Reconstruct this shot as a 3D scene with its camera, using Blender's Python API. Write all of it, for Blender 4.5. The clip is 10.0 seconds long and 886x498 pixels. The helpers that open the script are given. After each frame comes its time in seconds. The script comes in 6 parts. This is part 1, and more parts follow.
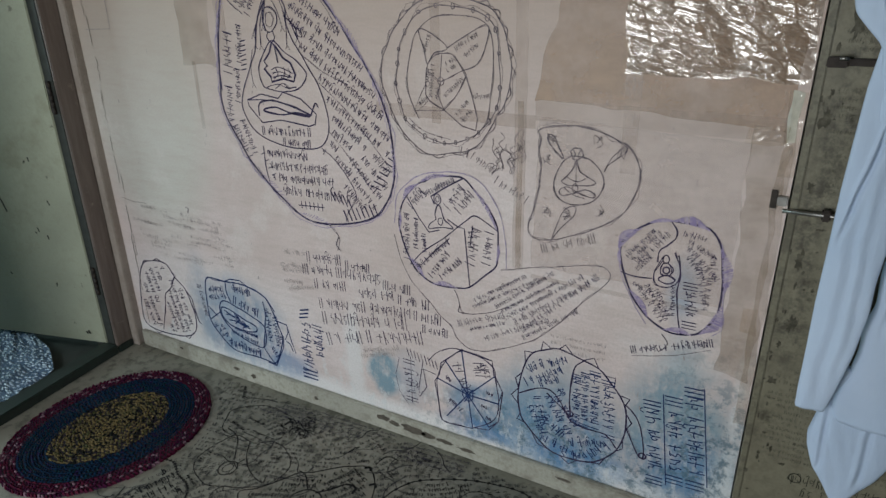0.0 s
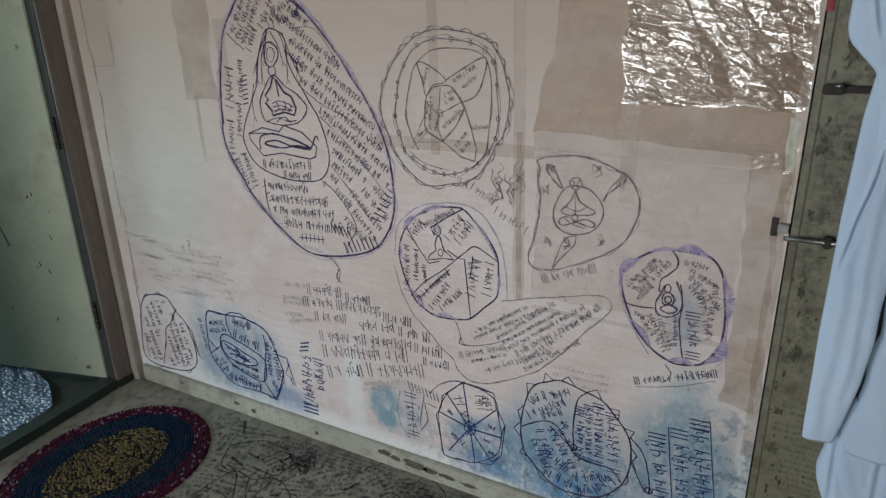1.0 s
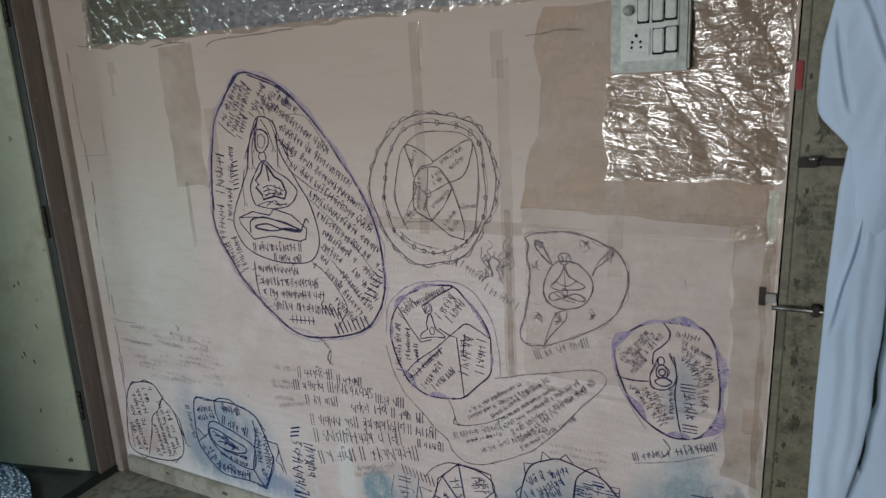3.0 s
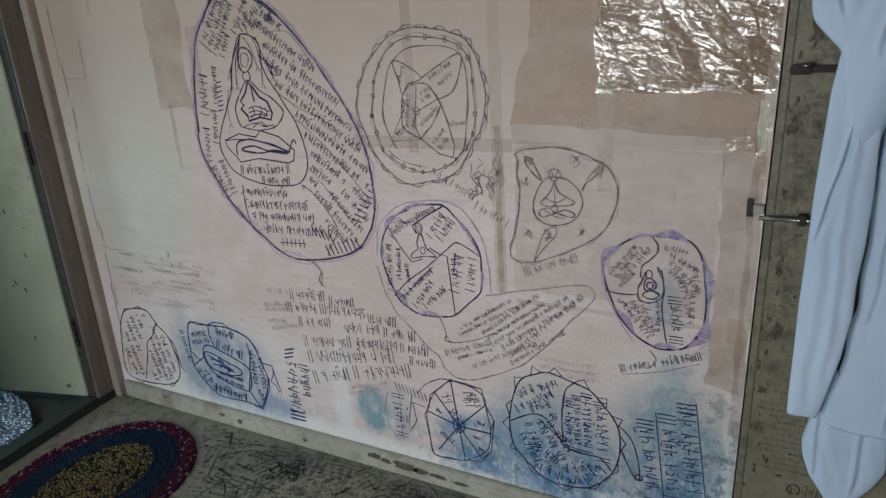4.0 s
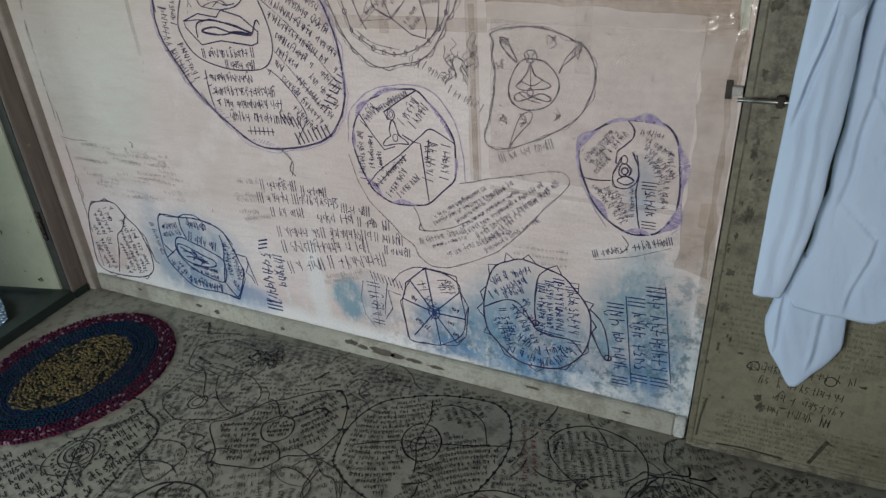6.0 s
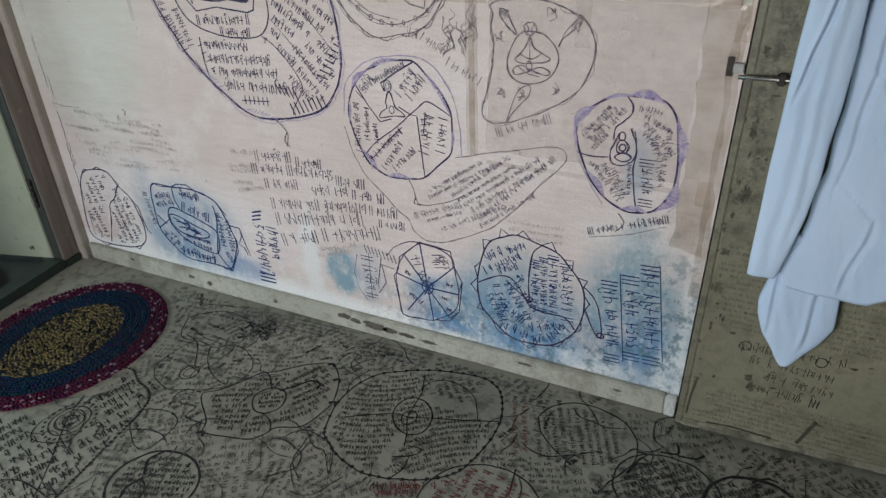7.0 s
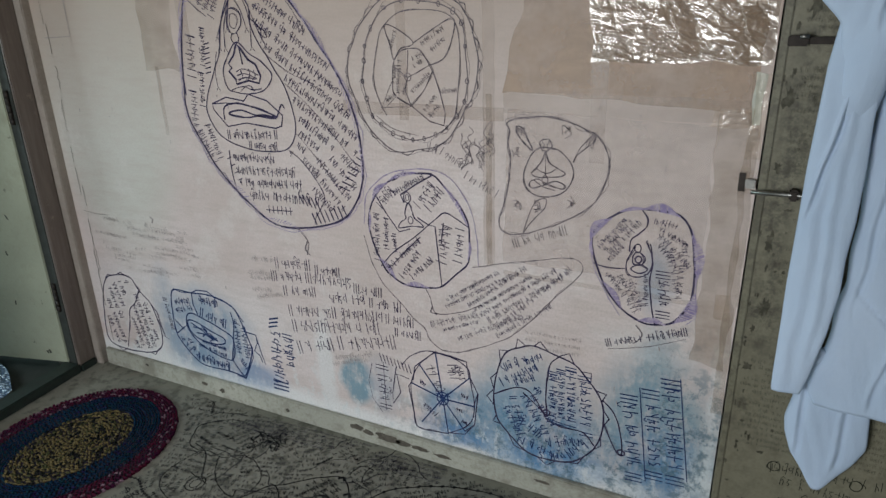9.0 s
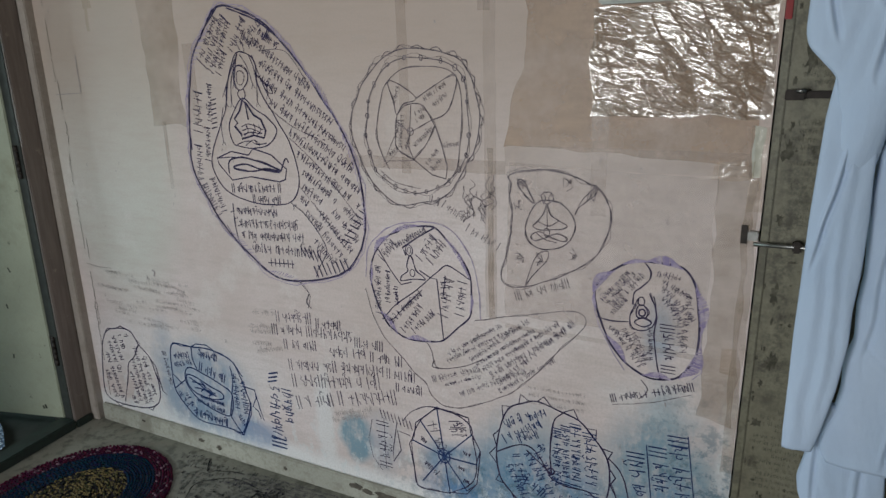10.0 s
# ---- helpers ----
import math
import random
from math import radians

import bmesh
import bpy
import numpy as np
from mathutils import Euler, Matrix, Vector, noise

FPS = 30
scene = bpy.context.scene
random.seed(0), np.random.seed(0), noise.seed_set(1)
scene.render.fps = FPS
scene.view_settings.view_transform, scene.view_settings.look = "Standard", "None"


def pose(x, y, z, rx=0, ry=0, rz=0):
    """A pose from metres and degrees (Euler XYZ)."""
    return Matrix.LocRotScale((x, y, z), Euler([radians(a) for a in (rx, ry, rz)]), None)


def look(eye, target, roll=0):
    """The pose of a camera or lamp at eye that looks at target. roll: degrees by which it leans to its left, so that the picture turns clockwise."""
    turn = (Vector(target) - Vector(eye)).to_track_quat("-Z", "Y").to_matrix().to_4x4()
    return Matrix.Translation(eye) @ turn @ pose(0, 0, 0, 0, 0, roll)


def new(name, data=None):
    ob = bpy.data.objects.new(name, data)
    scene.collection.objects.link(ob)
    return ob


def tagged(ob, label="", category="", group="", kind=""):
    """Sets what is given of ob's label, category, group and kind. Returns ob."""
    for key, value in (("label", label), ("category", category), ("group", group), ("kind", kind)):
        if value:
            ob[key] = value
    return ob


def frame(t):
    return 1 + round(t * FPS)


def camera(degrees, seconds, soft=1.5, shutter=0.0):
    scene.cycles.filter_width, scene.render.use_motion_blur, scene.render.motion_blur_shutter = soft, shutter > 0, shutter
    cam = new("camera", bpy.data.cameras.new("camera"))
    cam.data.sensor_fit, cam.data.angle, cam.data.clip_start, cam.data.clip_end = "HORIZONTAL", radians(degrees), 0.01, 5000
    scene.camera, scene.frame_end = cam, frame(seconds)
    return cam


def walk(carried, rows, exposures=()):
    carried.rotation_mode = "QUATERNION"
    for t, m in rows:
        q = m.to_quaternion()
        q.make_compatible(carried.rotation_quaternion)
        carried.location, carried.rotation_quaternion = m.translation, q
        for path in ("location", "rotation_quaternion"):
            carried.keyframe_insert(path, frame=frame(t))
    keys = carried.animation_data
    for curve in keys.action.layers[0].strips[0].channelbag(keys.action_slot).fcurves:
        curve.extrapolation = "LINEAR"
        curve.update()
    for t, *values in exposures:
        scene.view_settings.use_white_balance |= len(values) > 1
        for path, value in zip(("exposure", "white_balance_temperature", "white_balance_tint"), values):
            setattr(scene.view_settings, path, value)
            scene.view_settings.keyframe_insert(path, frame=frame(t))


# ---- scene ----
cam = camera(65.8, 10.0)

PATH = [
    (0, (2.187, -1.455, 1.358), (1.266, 0.143, 0.584), -1.3),
    (0.5, (2.19, -1.452, 1.359), (1.26, 0.162, 0.63), -1.5),
    (1, (2.195, -1.446, 1.348), (1.247, 0.177, 0.667), -1.8),
    (1.5, (2.196, -1.453, 1.352), (1.252, 0.193, 0.719), -2.0),
    (2, (2.191, -1.457, 1.352), (1.234, 0.197, 0.762), -2.3),
    (2.5, (2.198, -1.452, 1.33), (1.23, 0.221, 0.816), -2.7),
    (2.7, (2.196, -1.453, 1.356), (1.25, 0.249, 0.899), -3.1),
    (3.8, (2.191, -1.458, 1.328), (1.278, 0.215, 0.723), -2.9),
    (4, (2.195, -1.465, 1.317), (1.296, 0.198, 0.663), -3.5),
    (4.5, (2.195, -1.458, 1.312), (1.331, 0.177, 0.55), -4.0),
    (5, (2.196, -1.452, 1.306), (1.356, 0.173, 0.496), -3.9),
    (5.5, (2.194, -1.452, 1.302), (1.376, 0.147, 0.422), -3.9),
    (7, (2.192, -1.448, 1.284), (1.421, 0.104, 0.286), -2.1),
    (7.5, (2.196, -1.445, 1.276), (1.395, 0.141, 0.358), -2.1),
    (8, (2.196, -1.447, 1.277), (1.371, 0.186, 0.469), -1.9),
    (8.5, (2.194, -1.451, 1.28), (1.347, 0.196, 0.526), -2.0),
    (9, (2.194, -1.457, 1.279), (1.328, 0.204, 0.578), -1.7),
    (9.5, (2.195, -1.461, 1.27), (1.311, 0.226, 0.658), -1.5),
    (10, (2.196, -1.452, 1.266), (1.301, 0.252, 0.724), -1.6),
]
walk(cam, [(t, look(eye, target, roll)) for t, eye, target, roll in PATH],
     [(0, -0.12), (2.0, -0.20), (2.7, -0.26), (3.8, -0.22), (4.5, -0.12), (5.5, -0.08), (7.0, 0.2), (8.0, 0.1), (9.0, -0.06), (10.0, -0.19)])

# ---- light ----
world = bpy.data.worlds.new("world")
scene.world = world
world.use_nodes = True
wn = world.node_tree.nodes
sky = wn.new("ShaderNodeTexSky")
sky.sky_type, sky.sun_disc = "NISHITA", False
sky.sun_elevation, sky.sun_rotation = radians(40), radians(200)
wn["Background"].inputs["Strength"].default_value = 0.10
world.node_tree.links.new(sky.outputs["Color"], wn["Background"].inputs["Color"])


def window_lamp(name, m, w, h, watts, colour):
    """Daylight that comes in through an opening of the closed rooms."""
    data = bpy.data.lights.new(name, "AREA")
    data.shape, data.size, data.size_y, data.energy, data.color = "RECTANGLE", w, h, watts, colour
    ob = new(name, data)
    ob.matrix_world = m
    return ob


window_lamp("window_daylight", look((1.02, -3.16, 1.05), (0.9, 0, 0.45)), 1.2, 1.2, 59, (0.875, 0.937, 1.0))
window_lamp("side_window_daylight", look((-2.52, -0.9, 1.05), (-0.3, -0.5, 0.0)), 1.1, 0.7, 36, (0.68, 0.92, 0.97))


# ---- materials ----
class Mat:
    """A small builder of node materials."""

    def __init__(self, name, rough=0.7, metal=0.0, spec=0.5):
        self.m = bpy.data.materials.new(name)
        self.m.use_nodes = True
        self.t = self.m.node_tree
        self.b = self.t.nodes["Principled BSDF"]
        self.b.inputs["Roughness"].default_value = rough
        self.b.inputs["Metallic"].default_value = metal
        self.b.inputs["Specular IOR Level"].default_value = spec
        self.co = self.t.nodes.new("ShaderNodeTexCoord").outputs["Object"]

    def node(self, kind, **inputs):
        n = self.t.nodes.new(kind)
        for k, v in inputs.items():
            self.set(n, k.replace("_", " "), v)
        return n

    def set(self, n, key, v):
        if isinstance(v, bpy.types.NodeSocket):
            self.t.links.new(v, n.inputs[key])
        else:
            n.inputs[key].default_value = v

    def math(self, op, a, b=0.0):
        n = self.t.nodes.new("ShaderNodeMath")
        n.operation = op
        self.set(n, 0, a)
        self.set(n, 1, b)
        return n.outputs[0]

    def scaled(self, s, loc=(0, 0, 0), rot=(0, 0, 0)):
        n = self.node("ShaderNodeMapping", Vector=self.co, Scale=s, Location=loc, Rotation=rot)
        return n.outputs[0]

    def noise(self, scale, detail=4.0, rough=0.55, vec=None):
        n = self.node("ShaderNodeTexNoise", Scale=scale, Detail=detail, Roughness=rough, Vector=vec or self.co)
        return n.outputs["Fac"]

    def ramp(self, f, *stops):
        n = self.t.nodes.new("ShaderNodeValToRGB")
        self.t.links.new(f, n.inputs[0])
        e = n.color_ramp.elements
        while len(e) < len(stops):
            e.new(0.5)
        for el, (p, c) in zip(e, stops):
            el.position = p
            el.color = (*c, 1) if isinstance(c, tuple) else (c, c, c, 1)
        return n.outputs["Color"]

    def mix(self, f, a, b, mode="MIX"):
        n = self.t.nodes.new("ShaderNodeMix")
        n.data_type, n.blend_type = "RGBA", mode
        for i, v in ((0, f), (6, a), (7, b)):
            if isinstance(v, tuple):
                v = (*v, 1)
            self.set(n, i, v)
        return n.outputs[2]

    def blob(self, vec, c, r, soft=0.35):
        """One inside an ellipse of the x-z plane, falling softly to zero at its edge."""
        s = self.t.nodes.new("ShaderNodeMapping")
        s.vector_type = "TEXTURE"
        self.t.links.new(vec, s.inputs[0])
        s.inputs["Location"].default_value = (c[0], 0, c[1])
        s.inputs["Scale"].default_value = (r[0], 1e6, r[1])
        ln = self.t.nodes.new("ShaderNodeVectorMath")
        ln.operation = "LENGTH"
        self.t.links.new(s.outputs[0], ln.inputs[0])
        n = self.node("ShaderNodeMapRange", Value=ln.outputs["Value"])
        n.inputs["From Min"].default_value = 1 + soft
        n.inputs["From Max"].default_value = 1 - soft
        return n.outputs[0]

    def warped(self, scale, amount):
        n = self.node("ShaderNodeTexNoise", Scale=scale, Detail=5.0, Vector=self.co)
        v = self.t.nodes.new("ShaderNodeVectorMath")
        v.operation = "MULTIPLY_ADD"
        self.t.links.new(n.outputs["Color"], v.inputs[0])
        v.inputs[1].default_value = (amount,) * 3
        sub = self.t.nodes.new("ShaderNodeVectorMath")
        sub.operation = "SUBTRACT"
        self.t.links.new(self.co, sub.inputs[0])
        sub.inputs[1].default_value = (amount / 2,) * 3
        self.t.links.new(sub.outputs[0], v.inputs[2])
        return v.outputs[0]

    def colour(self, c):
        self.set(self.b, "Base Color", (*c, 1) if isinstance(c, tuple) else c)
        return self

    def bump(self, f, strength, dist):
        n = self.node("ShaderNodeBump", Height=f, Strength=strength, Distance=dist)
        self.t.links.new(n.outputs[0], self.b.inputs["Normal"])
        return self

    def rough(self, f):
        self.set(self.b, "Roughness", f)
        return self


def plain(name, c, rough=0.6, metal=0.0, vary=0.25, scale=40.0, spec=0.5):
    m = Mat(name, rough, metal, spec)
    n = m.noise(scale)
    big = m.noise(scale / 8)
    lo = tuple(v * (1 - vary) for v in c)
    hi = tuple(min(1, v * (1 + vary)) for v in c)
    col = m.mix(m.ramp(n, (0.3, 0.0), (0.7, 1.0)), lo, hi)
    col = m.mix(m.ramp(big, (0.35, 0.0), (0.65, 0.35)), col, tuple(v * 0.75 for v in c))
    m.colour(col).bump(n, 0.15, 0.002)
    return m.m


def wall_board_material():
    m = Mat("painted_board", 0.62)
    w = m.warped(9.0, 0.06)
    fine = m.noise(60.0)
    brush = m.noise(5.0, 7.0, 0.68, m.scaled((1.6, 1, 9)))
    big = m.noise(2.2, 3.0)
    c = m.mix(m.ramp(big, (0.35, 0.0), (0.7, 1.0)), (0.60, 0.495, 0.455), (0.71, 0.61, 0.58))
    # paler, greener paint on the piece next to the door frame
    c = m.mix(m.math("MULTIPLY", m.blob(w, (0.22, 1.05), (0.30, 0.55), 0.2), 0.75), c, (0.56, 0.56, 0.49))
    c = m.mix(m.math("MULTIPLY", m.ramp(brush, (0.45, 0.0), (0.68, 1.0)), 0.46), c, (0.49, 0.41, 0.36))
    c = m.mix(m.math("MULTIPLY", m.ramp(m.noise(4.5, 8.0, 0.72, m.scaled((1, 1, 1), (5, 1, 2))), (0.54, 0.0), (0.64, 1.0)), 0.32), c, (0.76, 0.72, 0.68))
    # brown of the upper part, with its dimmer light mixed into the colour
    up = m.node("ShaderNodeSeparateXYZ", Vector=w).outputs[2]
    hi = m.node("ShaderNodeMapRange", Value=up)
    hi.inputs["From Min"].default_value, hi.inputs["From Max"].default_value = 0.85, 1.30
    c = m.mix(m.math("MULTIPLY", hi.outputs[0], 0.75), c, (0.42, 0.315, 0.245))
    # white wash along the foot
    foot = m.node("ShaderNodeMapRange", Value=up)
    foot.inputs["From Min"].default_value, foot.inputs["From Max"].default_value = 0.125, 0.085
    c = m.mix(m.math("MULTIPLY", foot.outputs[0], 0.75), c, (0.80, 0.80, 0.78))
    for cx, cz, rx, rz, k in ((0.40, 0.32, 0.50, 0.12, 0.35), (1.02, 0.22, 0.03, 0.16, 0.7), (0.30, 0.13, 0.10, 0.06, 0.6)):
        c = m.mix(m.math("MULTIPLY", m.blob(w, (cx, cz), (rx, rz)), k), c, (0.74, 0.73, 0.71))
    # blue-green washes
    scr = m.ramp(m.math("ADD", m.math("MULTIPLY", m.noise(9.0, 8.0, 0.72), 0.6), m.math("MULTIPLY", m.noise(16.0, 6.0, 0.7, m.scaled((2.2, 1, 0.7), (1, 0, 3))), 0.4)), (0.38, 0.25), (0.52, 1.0))
    blue, teal, mid = (0.058, 0.205, 0.40), (0.115, 0.265, 0.34), (0.085, 0.24, 0.38)
    for cx, cz, rx, rz, col, k, soft in (
            (0.55, 0.22, 0.18, 0.16, mid, 0.62, 0.3), (0.74, 0.12, 0.10, 0.05, blue, 0.6, 0.4), (0.46, 0.14, 0.10, 0.05, mid, 0.4, 0.5), (0.36, 0.26, 0.05, 0.15, mid, 0.4, 0.5),
            (1.13, 0.20, 0.055, 0.075, teal, 0.85, 0.22), (1.22, 0.20, 0.05, 0.08, mid, 0.35, 0.5),
            (1.46, 0.19, 0.10, 0.07, mid, 0.75, 0.3), (1.50, 0.115, 0.14, 0.035, blue, 0.85, 0.4), (1.58, 0.22, 0.07, 0.12, teal, 0.5, 0.5),
            (1.70, 0.18, 0.17, 0.14, mid, 0.85, 0.4), (1.72, 0.11, 0.20, 0.04, blue, 0.8, 0.4), (1.70, 0.34, 0.12, 0.08, teal, 0.35, 0.5),
            (1.99, 0.27, 0.13, 0.20, teal, 0.78, 0.3), (2.02, 0.17, 0.10, 0.11, blue, 0.65, 0.5), (1.98, 0.45, 0.04, 0.10, teal, 0.4, 0.5),
            (1.97, 0.67, 0.03, 0.07, mid, 0.5, 0.5), (2.12, 0.16, 0.03, 0.12, teal, 0.7, 0.5)):
        f = m.math("MULTIPLY", m.math("MULTIPLY", m.blob(w, (cx, cz), (rx, rz), soft), k), scr)
        c = m.mix(f, c, col)
    for cx, cz, rx, rz, k in ((2.105, 0.12, 0.035, 0.13, 0.75), (2.12, 0.34, 0.018, 0.22, 0.6), (1.95, 0.50, 0.10, 0.05, 0.35), (1.60, 0.11, 0.05, 0.04, 0.5), (1.90, 0.095, 0.12, 0.03, 0.6)):
        f = m.math("MULTIPLY", m.math("MULTIPLY", m.blob(w, (cx, cz), (rx, rz), 0.5), k), m.ramp(m.noise(21.0, 8.0, 0.75, m.scaled((1, 1, 1), (6, 0, 2))), (0.40, 0.2), (0.56, 1.0)))
        c = m.mix(f, c, (0.70, 0.73, 0.72))
    low = m.node("ShaderNodeMapRange", Value=up)
    low.inputs["From Min"].default_value, low.inputs["From Max"].default_value = 0.34, 0.10
    wipe = m.ramp(m.noise(17.0, 9.0, 0.75, m.scaled((1.4, 1, 0.8), (2, 0, 7))), (0.54, 0.0), (0.58, 1.0))
    c = m.mix(m.math("MULTIPLY", m.math("MULTIPLY", wipe, low.outputs[0]), 0.6), c, (0.66, 0.68, 0.67))
    grit = m.ramp(m.noise(26.0, 9.0, 0.8, m.scaled((1, 1, 1), (9, 0, 4))), (0.50, 0.0), (0.56, 1.0))
    edge = m.math("MAXIMUM", m.blob(w, (1.78, 0.13), (0.42, 0.10), 0.6), m.blob(w, (2.07, 0.24), (0.12, 0.24), 0.6))
    c = m.mix(m.math("MULTIPLY", m.math("MULTIPLY", grit, edge), 0.8), c, (0.065, 0.145, 0.19))
    c = m.mix(m.ramp(m.noise(170.0, 3.0, 0.6), (0.42, 0.0), (0.72, 0.30)), c, (0.40, 0.34, 0.30))
    rub = m.ramp(m.noise(9.0, 9.0, 0.8, m.scaled((1, 1, 2.5), (3, 0, 11), (0, 0.5, 0))), (0.60, 0.0), (0.66, 1.0))
    c = m.mix(m.math("MULTIPLY", rub, 0.36), c, (0.41, 0.35, 0.31))
    # scrapes and specks
    sp = m.ramp(m.noise(38.0, 8.0, 0.7), (0.68, 0.0), (0.72, 1.0))
    c = m.mix(m.math("MULTIPLY", sp, 0.5), c, (0.30, 0.26, 0.22))
    m.colour(c).bump(m.math("ADD", fine, m.math("MULTIPLY", brush, 2.0)), 0.12, 0.002)
    m.rough(m.ramp(big, (0.3, 0.45), (0.7, 0.68)))
    return m.m


def floor_material():
    m = Mat("painted_cement", 0.55)
    a, b, d = m.noise(3.0, 6.0, 0.6), m.noise(22.0, 8.0, 0.65), m.noise(120.0)
    c = m.mix(m.ramp(a, (0.35, 0.0), (0.65, 1.0)), (0.185, 0.180, 0.142), (0.27, 0.258, 0.208))
    c = m.mix(m.ramp(b, (0.50, 0.0), (0.62, 0.75)), c, (0.085, 0.082, 0.063))
    c = m.mix(m.ramp(m.noise(6.0, 9.0, 0.75, m.scaled((1, 2.2, 1), (4, 1, 0), (0, 0, 0.7))), (0.55, 0.0), (0.66, 0.6)), c, (0.11, 0.10, 0.078))
    c = m.mix(m.ramp(m.noise(9.0, 4.0), (0.6, 0.0), (0.75, 0.5)), c, (0.25, 0.20, 0.155))
    m.colour(c).bump(m.math("ADD", b, d), 0.2, 0.002).rough(m.ramp(a, (0.3, 0.42), (0.7, 0.65)))
    return m.m


def green_paint(name, c, dirt, k=0.6, grain=9.0, fine=0.6, mould=()):
    m = Mat(name, 0.5)
    a, b = m.noise(grain, 7.0, 0.68), m.noise(2.5, 3.0)
    col = m.mix(m.ramp(b, (0.35, 0.0), (0.7, 1.0)), tuple(v * 0.85 for v in c), tuple(v * 1.12 for v in c))
    col = m.mix(m.math("MULTIPLY", m.ramp(a, (0.52, 0.0), (0.64, 1.0)), k), col, dirt)
    sc = m.noise(11.0, 8.0, 0.75, m.scaled((1, 1, 1), (3, 2, 1)))
    col = m.mix(m.math("MULTIPLY", m.ramp(sc, (0.66, 0.0), (0.69, 1.0)), 0.7), col, tuple(v * 0.3 for v in dirt))
    col = m.mix(m.ramp(m.noise(34.0, 6.0, 0.7), (0.50, 0.0), (0.60, fine)), col, dirt)
    col = m.mix(m.ramp(m.noise(130.0, 4.0, 0.65), (0.45, 0.0), (0.7, 0.6 * fine)), col, tuple(v * 0.6 for v in dirt))
    for cx, cz, rx, rz in mould:
        f = m.math("MULTIPLY", m.blob(m.warped(14.0, 0.06), (cx, cz), (rx, rz), 0.6), m.ramp(m.noise(24.0, 9.0, 0.78), (0.44, 0.0), (0.60, 0.85)))
        col = m.mix(f, col, tuple(v * 0.38 for v in dirt))
    m.colour(col).bump(a, 0.15, 0.002).rough(m.ramp(b, (0.3, 0.42), (0.7, 0.6)))
    return m.m


def wood_paint():
    m = Mat("brown_frame_paint", 0.5)
    g = m.noise(5.0, 6.0, 0.6, m.scaled((14, 14, 1.2)))
    c = m.mix(m.ramp(g, (0.35, 0.0), (0.65, 1.0)), (0.125, 0.096, 0.080), (0.185, 0.146, 0.122))
    c = m.mix(m.ramp(m.noise(16.0, 7.0, 0.7), (0.62, 0.0), (0.68, 0.6)), c, (0.30, 0.25, 0.20))
    m.colour(c).bump(g, 0.25, 0.002)
    return m.m


def ink(name, dark, pale, wear=0.5):
    m = Mat(name, 0.6, 0.0, 0.25)
    n = m.noise(55.0, 5.0, 0.7)
    m.colour(m.mix(m.ramp(n, (0.42, 0.0), (0.70, wear)), dark, pale))
    return m.m


def clear_plastic(name, tint, gloss, rough, cover):
    """Thin clear film: it lets the ground show through and mirrors the windows."""
    m = Mat(name)
    out = m.t.nodes["Material Output"]
    tr = m.node("ShaderNodeBsdfTransparent", Color=(*tint, 1))
    broad = m.node("ShaderNodeBsdfGlossy", Color=(1.0, 0.96, 0.90, 1), Roughness=rough)
    sharp = m.node("ShaderNodeBsdfGlossy", Color=(1.0, 0.97, 0.92, 1), Roughness=0.09)
    gl = m.node("ShaderNodeMixShader", Fac=0.40)
    m.t.links.new(broad.outputs[0], gl.inputs[1])
    m.t.links.new(sharp.outputs[0], gl.inputs[2])
    m.t.links.new(m.node("ShaderNodeBump", Height=m.noise(120.0, 3.0, 0.6, m.scaled((1, 1, 0.5))), Strength=0.35, Distance=0.002).outputs[0], broad.inputs["Normal"])
    fr = m.node("ShaderNodeFresnel", IOR=1.5)
    a = m.node("ShaderNodeMixShader", Fac=m.math("MINIMUM", m.math("ADD", m.math("MULTIPLY", fr.outputs[0], gloss), cover), 0.95))
    m.t.links.new(tr.outputs[0], a.inputs[1])
    m.t.links.new(gl.outputs[0], a.inputs[2])
    m.t.links.new(a.outputs[0], out.inputs[0])
    return m.m


def tape_material(name, c, alpha, rough=0.35):
    m = Mat(name, rough)
    n = m.noise(7.0, 5.0, 0.6, m.scaled((1, 1, 4)))
    m.colour(m.mix(m.ramp(n, (0.35, 0.0), (0.65, 1.0)), tuple(v * 0.85 for v in c), tuple(v * 1.12 for v in c)))
    m.set(m.b, "Alpha", m.math("MULTIPLY", m.ramp(m.noise(7.0, 5.0, 0.6), (0.34, 0.30), (0.62, 1.0)), alpha))
    m.bump(m.noise(30.0, 4.0, 0.6, m.scaled((3, 1, 1))), 0.25, 0.003)
    return m.m


def yarn(name, *cols):
    m = Mat(name, 0.9, 0.0, 0.1)
    r = m.t.nodes.new("ShaderNodeNewGeometry").outputs["Random Per Island"]
    n = m.t.nodes.new("ShaderNodeValToRGB")
    n.color_ramp.interpolation = "CONSTANT"
    m.t.links.new(r, n.inputs[0])
    e = n.color_ramp.elements
    while len(e) < len(cols):
        e.new(0.5)
    for el, (p, c) in zip(e, cols):
        el.position, el.color = p, (*c, 1)
    f = m.noise(300.0)
    m.colour(m.mix(m.ramp(f, (0.3, 0.0), (0.7, 0.45)), n.outputs[0], (0.01, 0.01, 0.01)))
    m.bump(f, 0.4, 0.002)
    return m.m


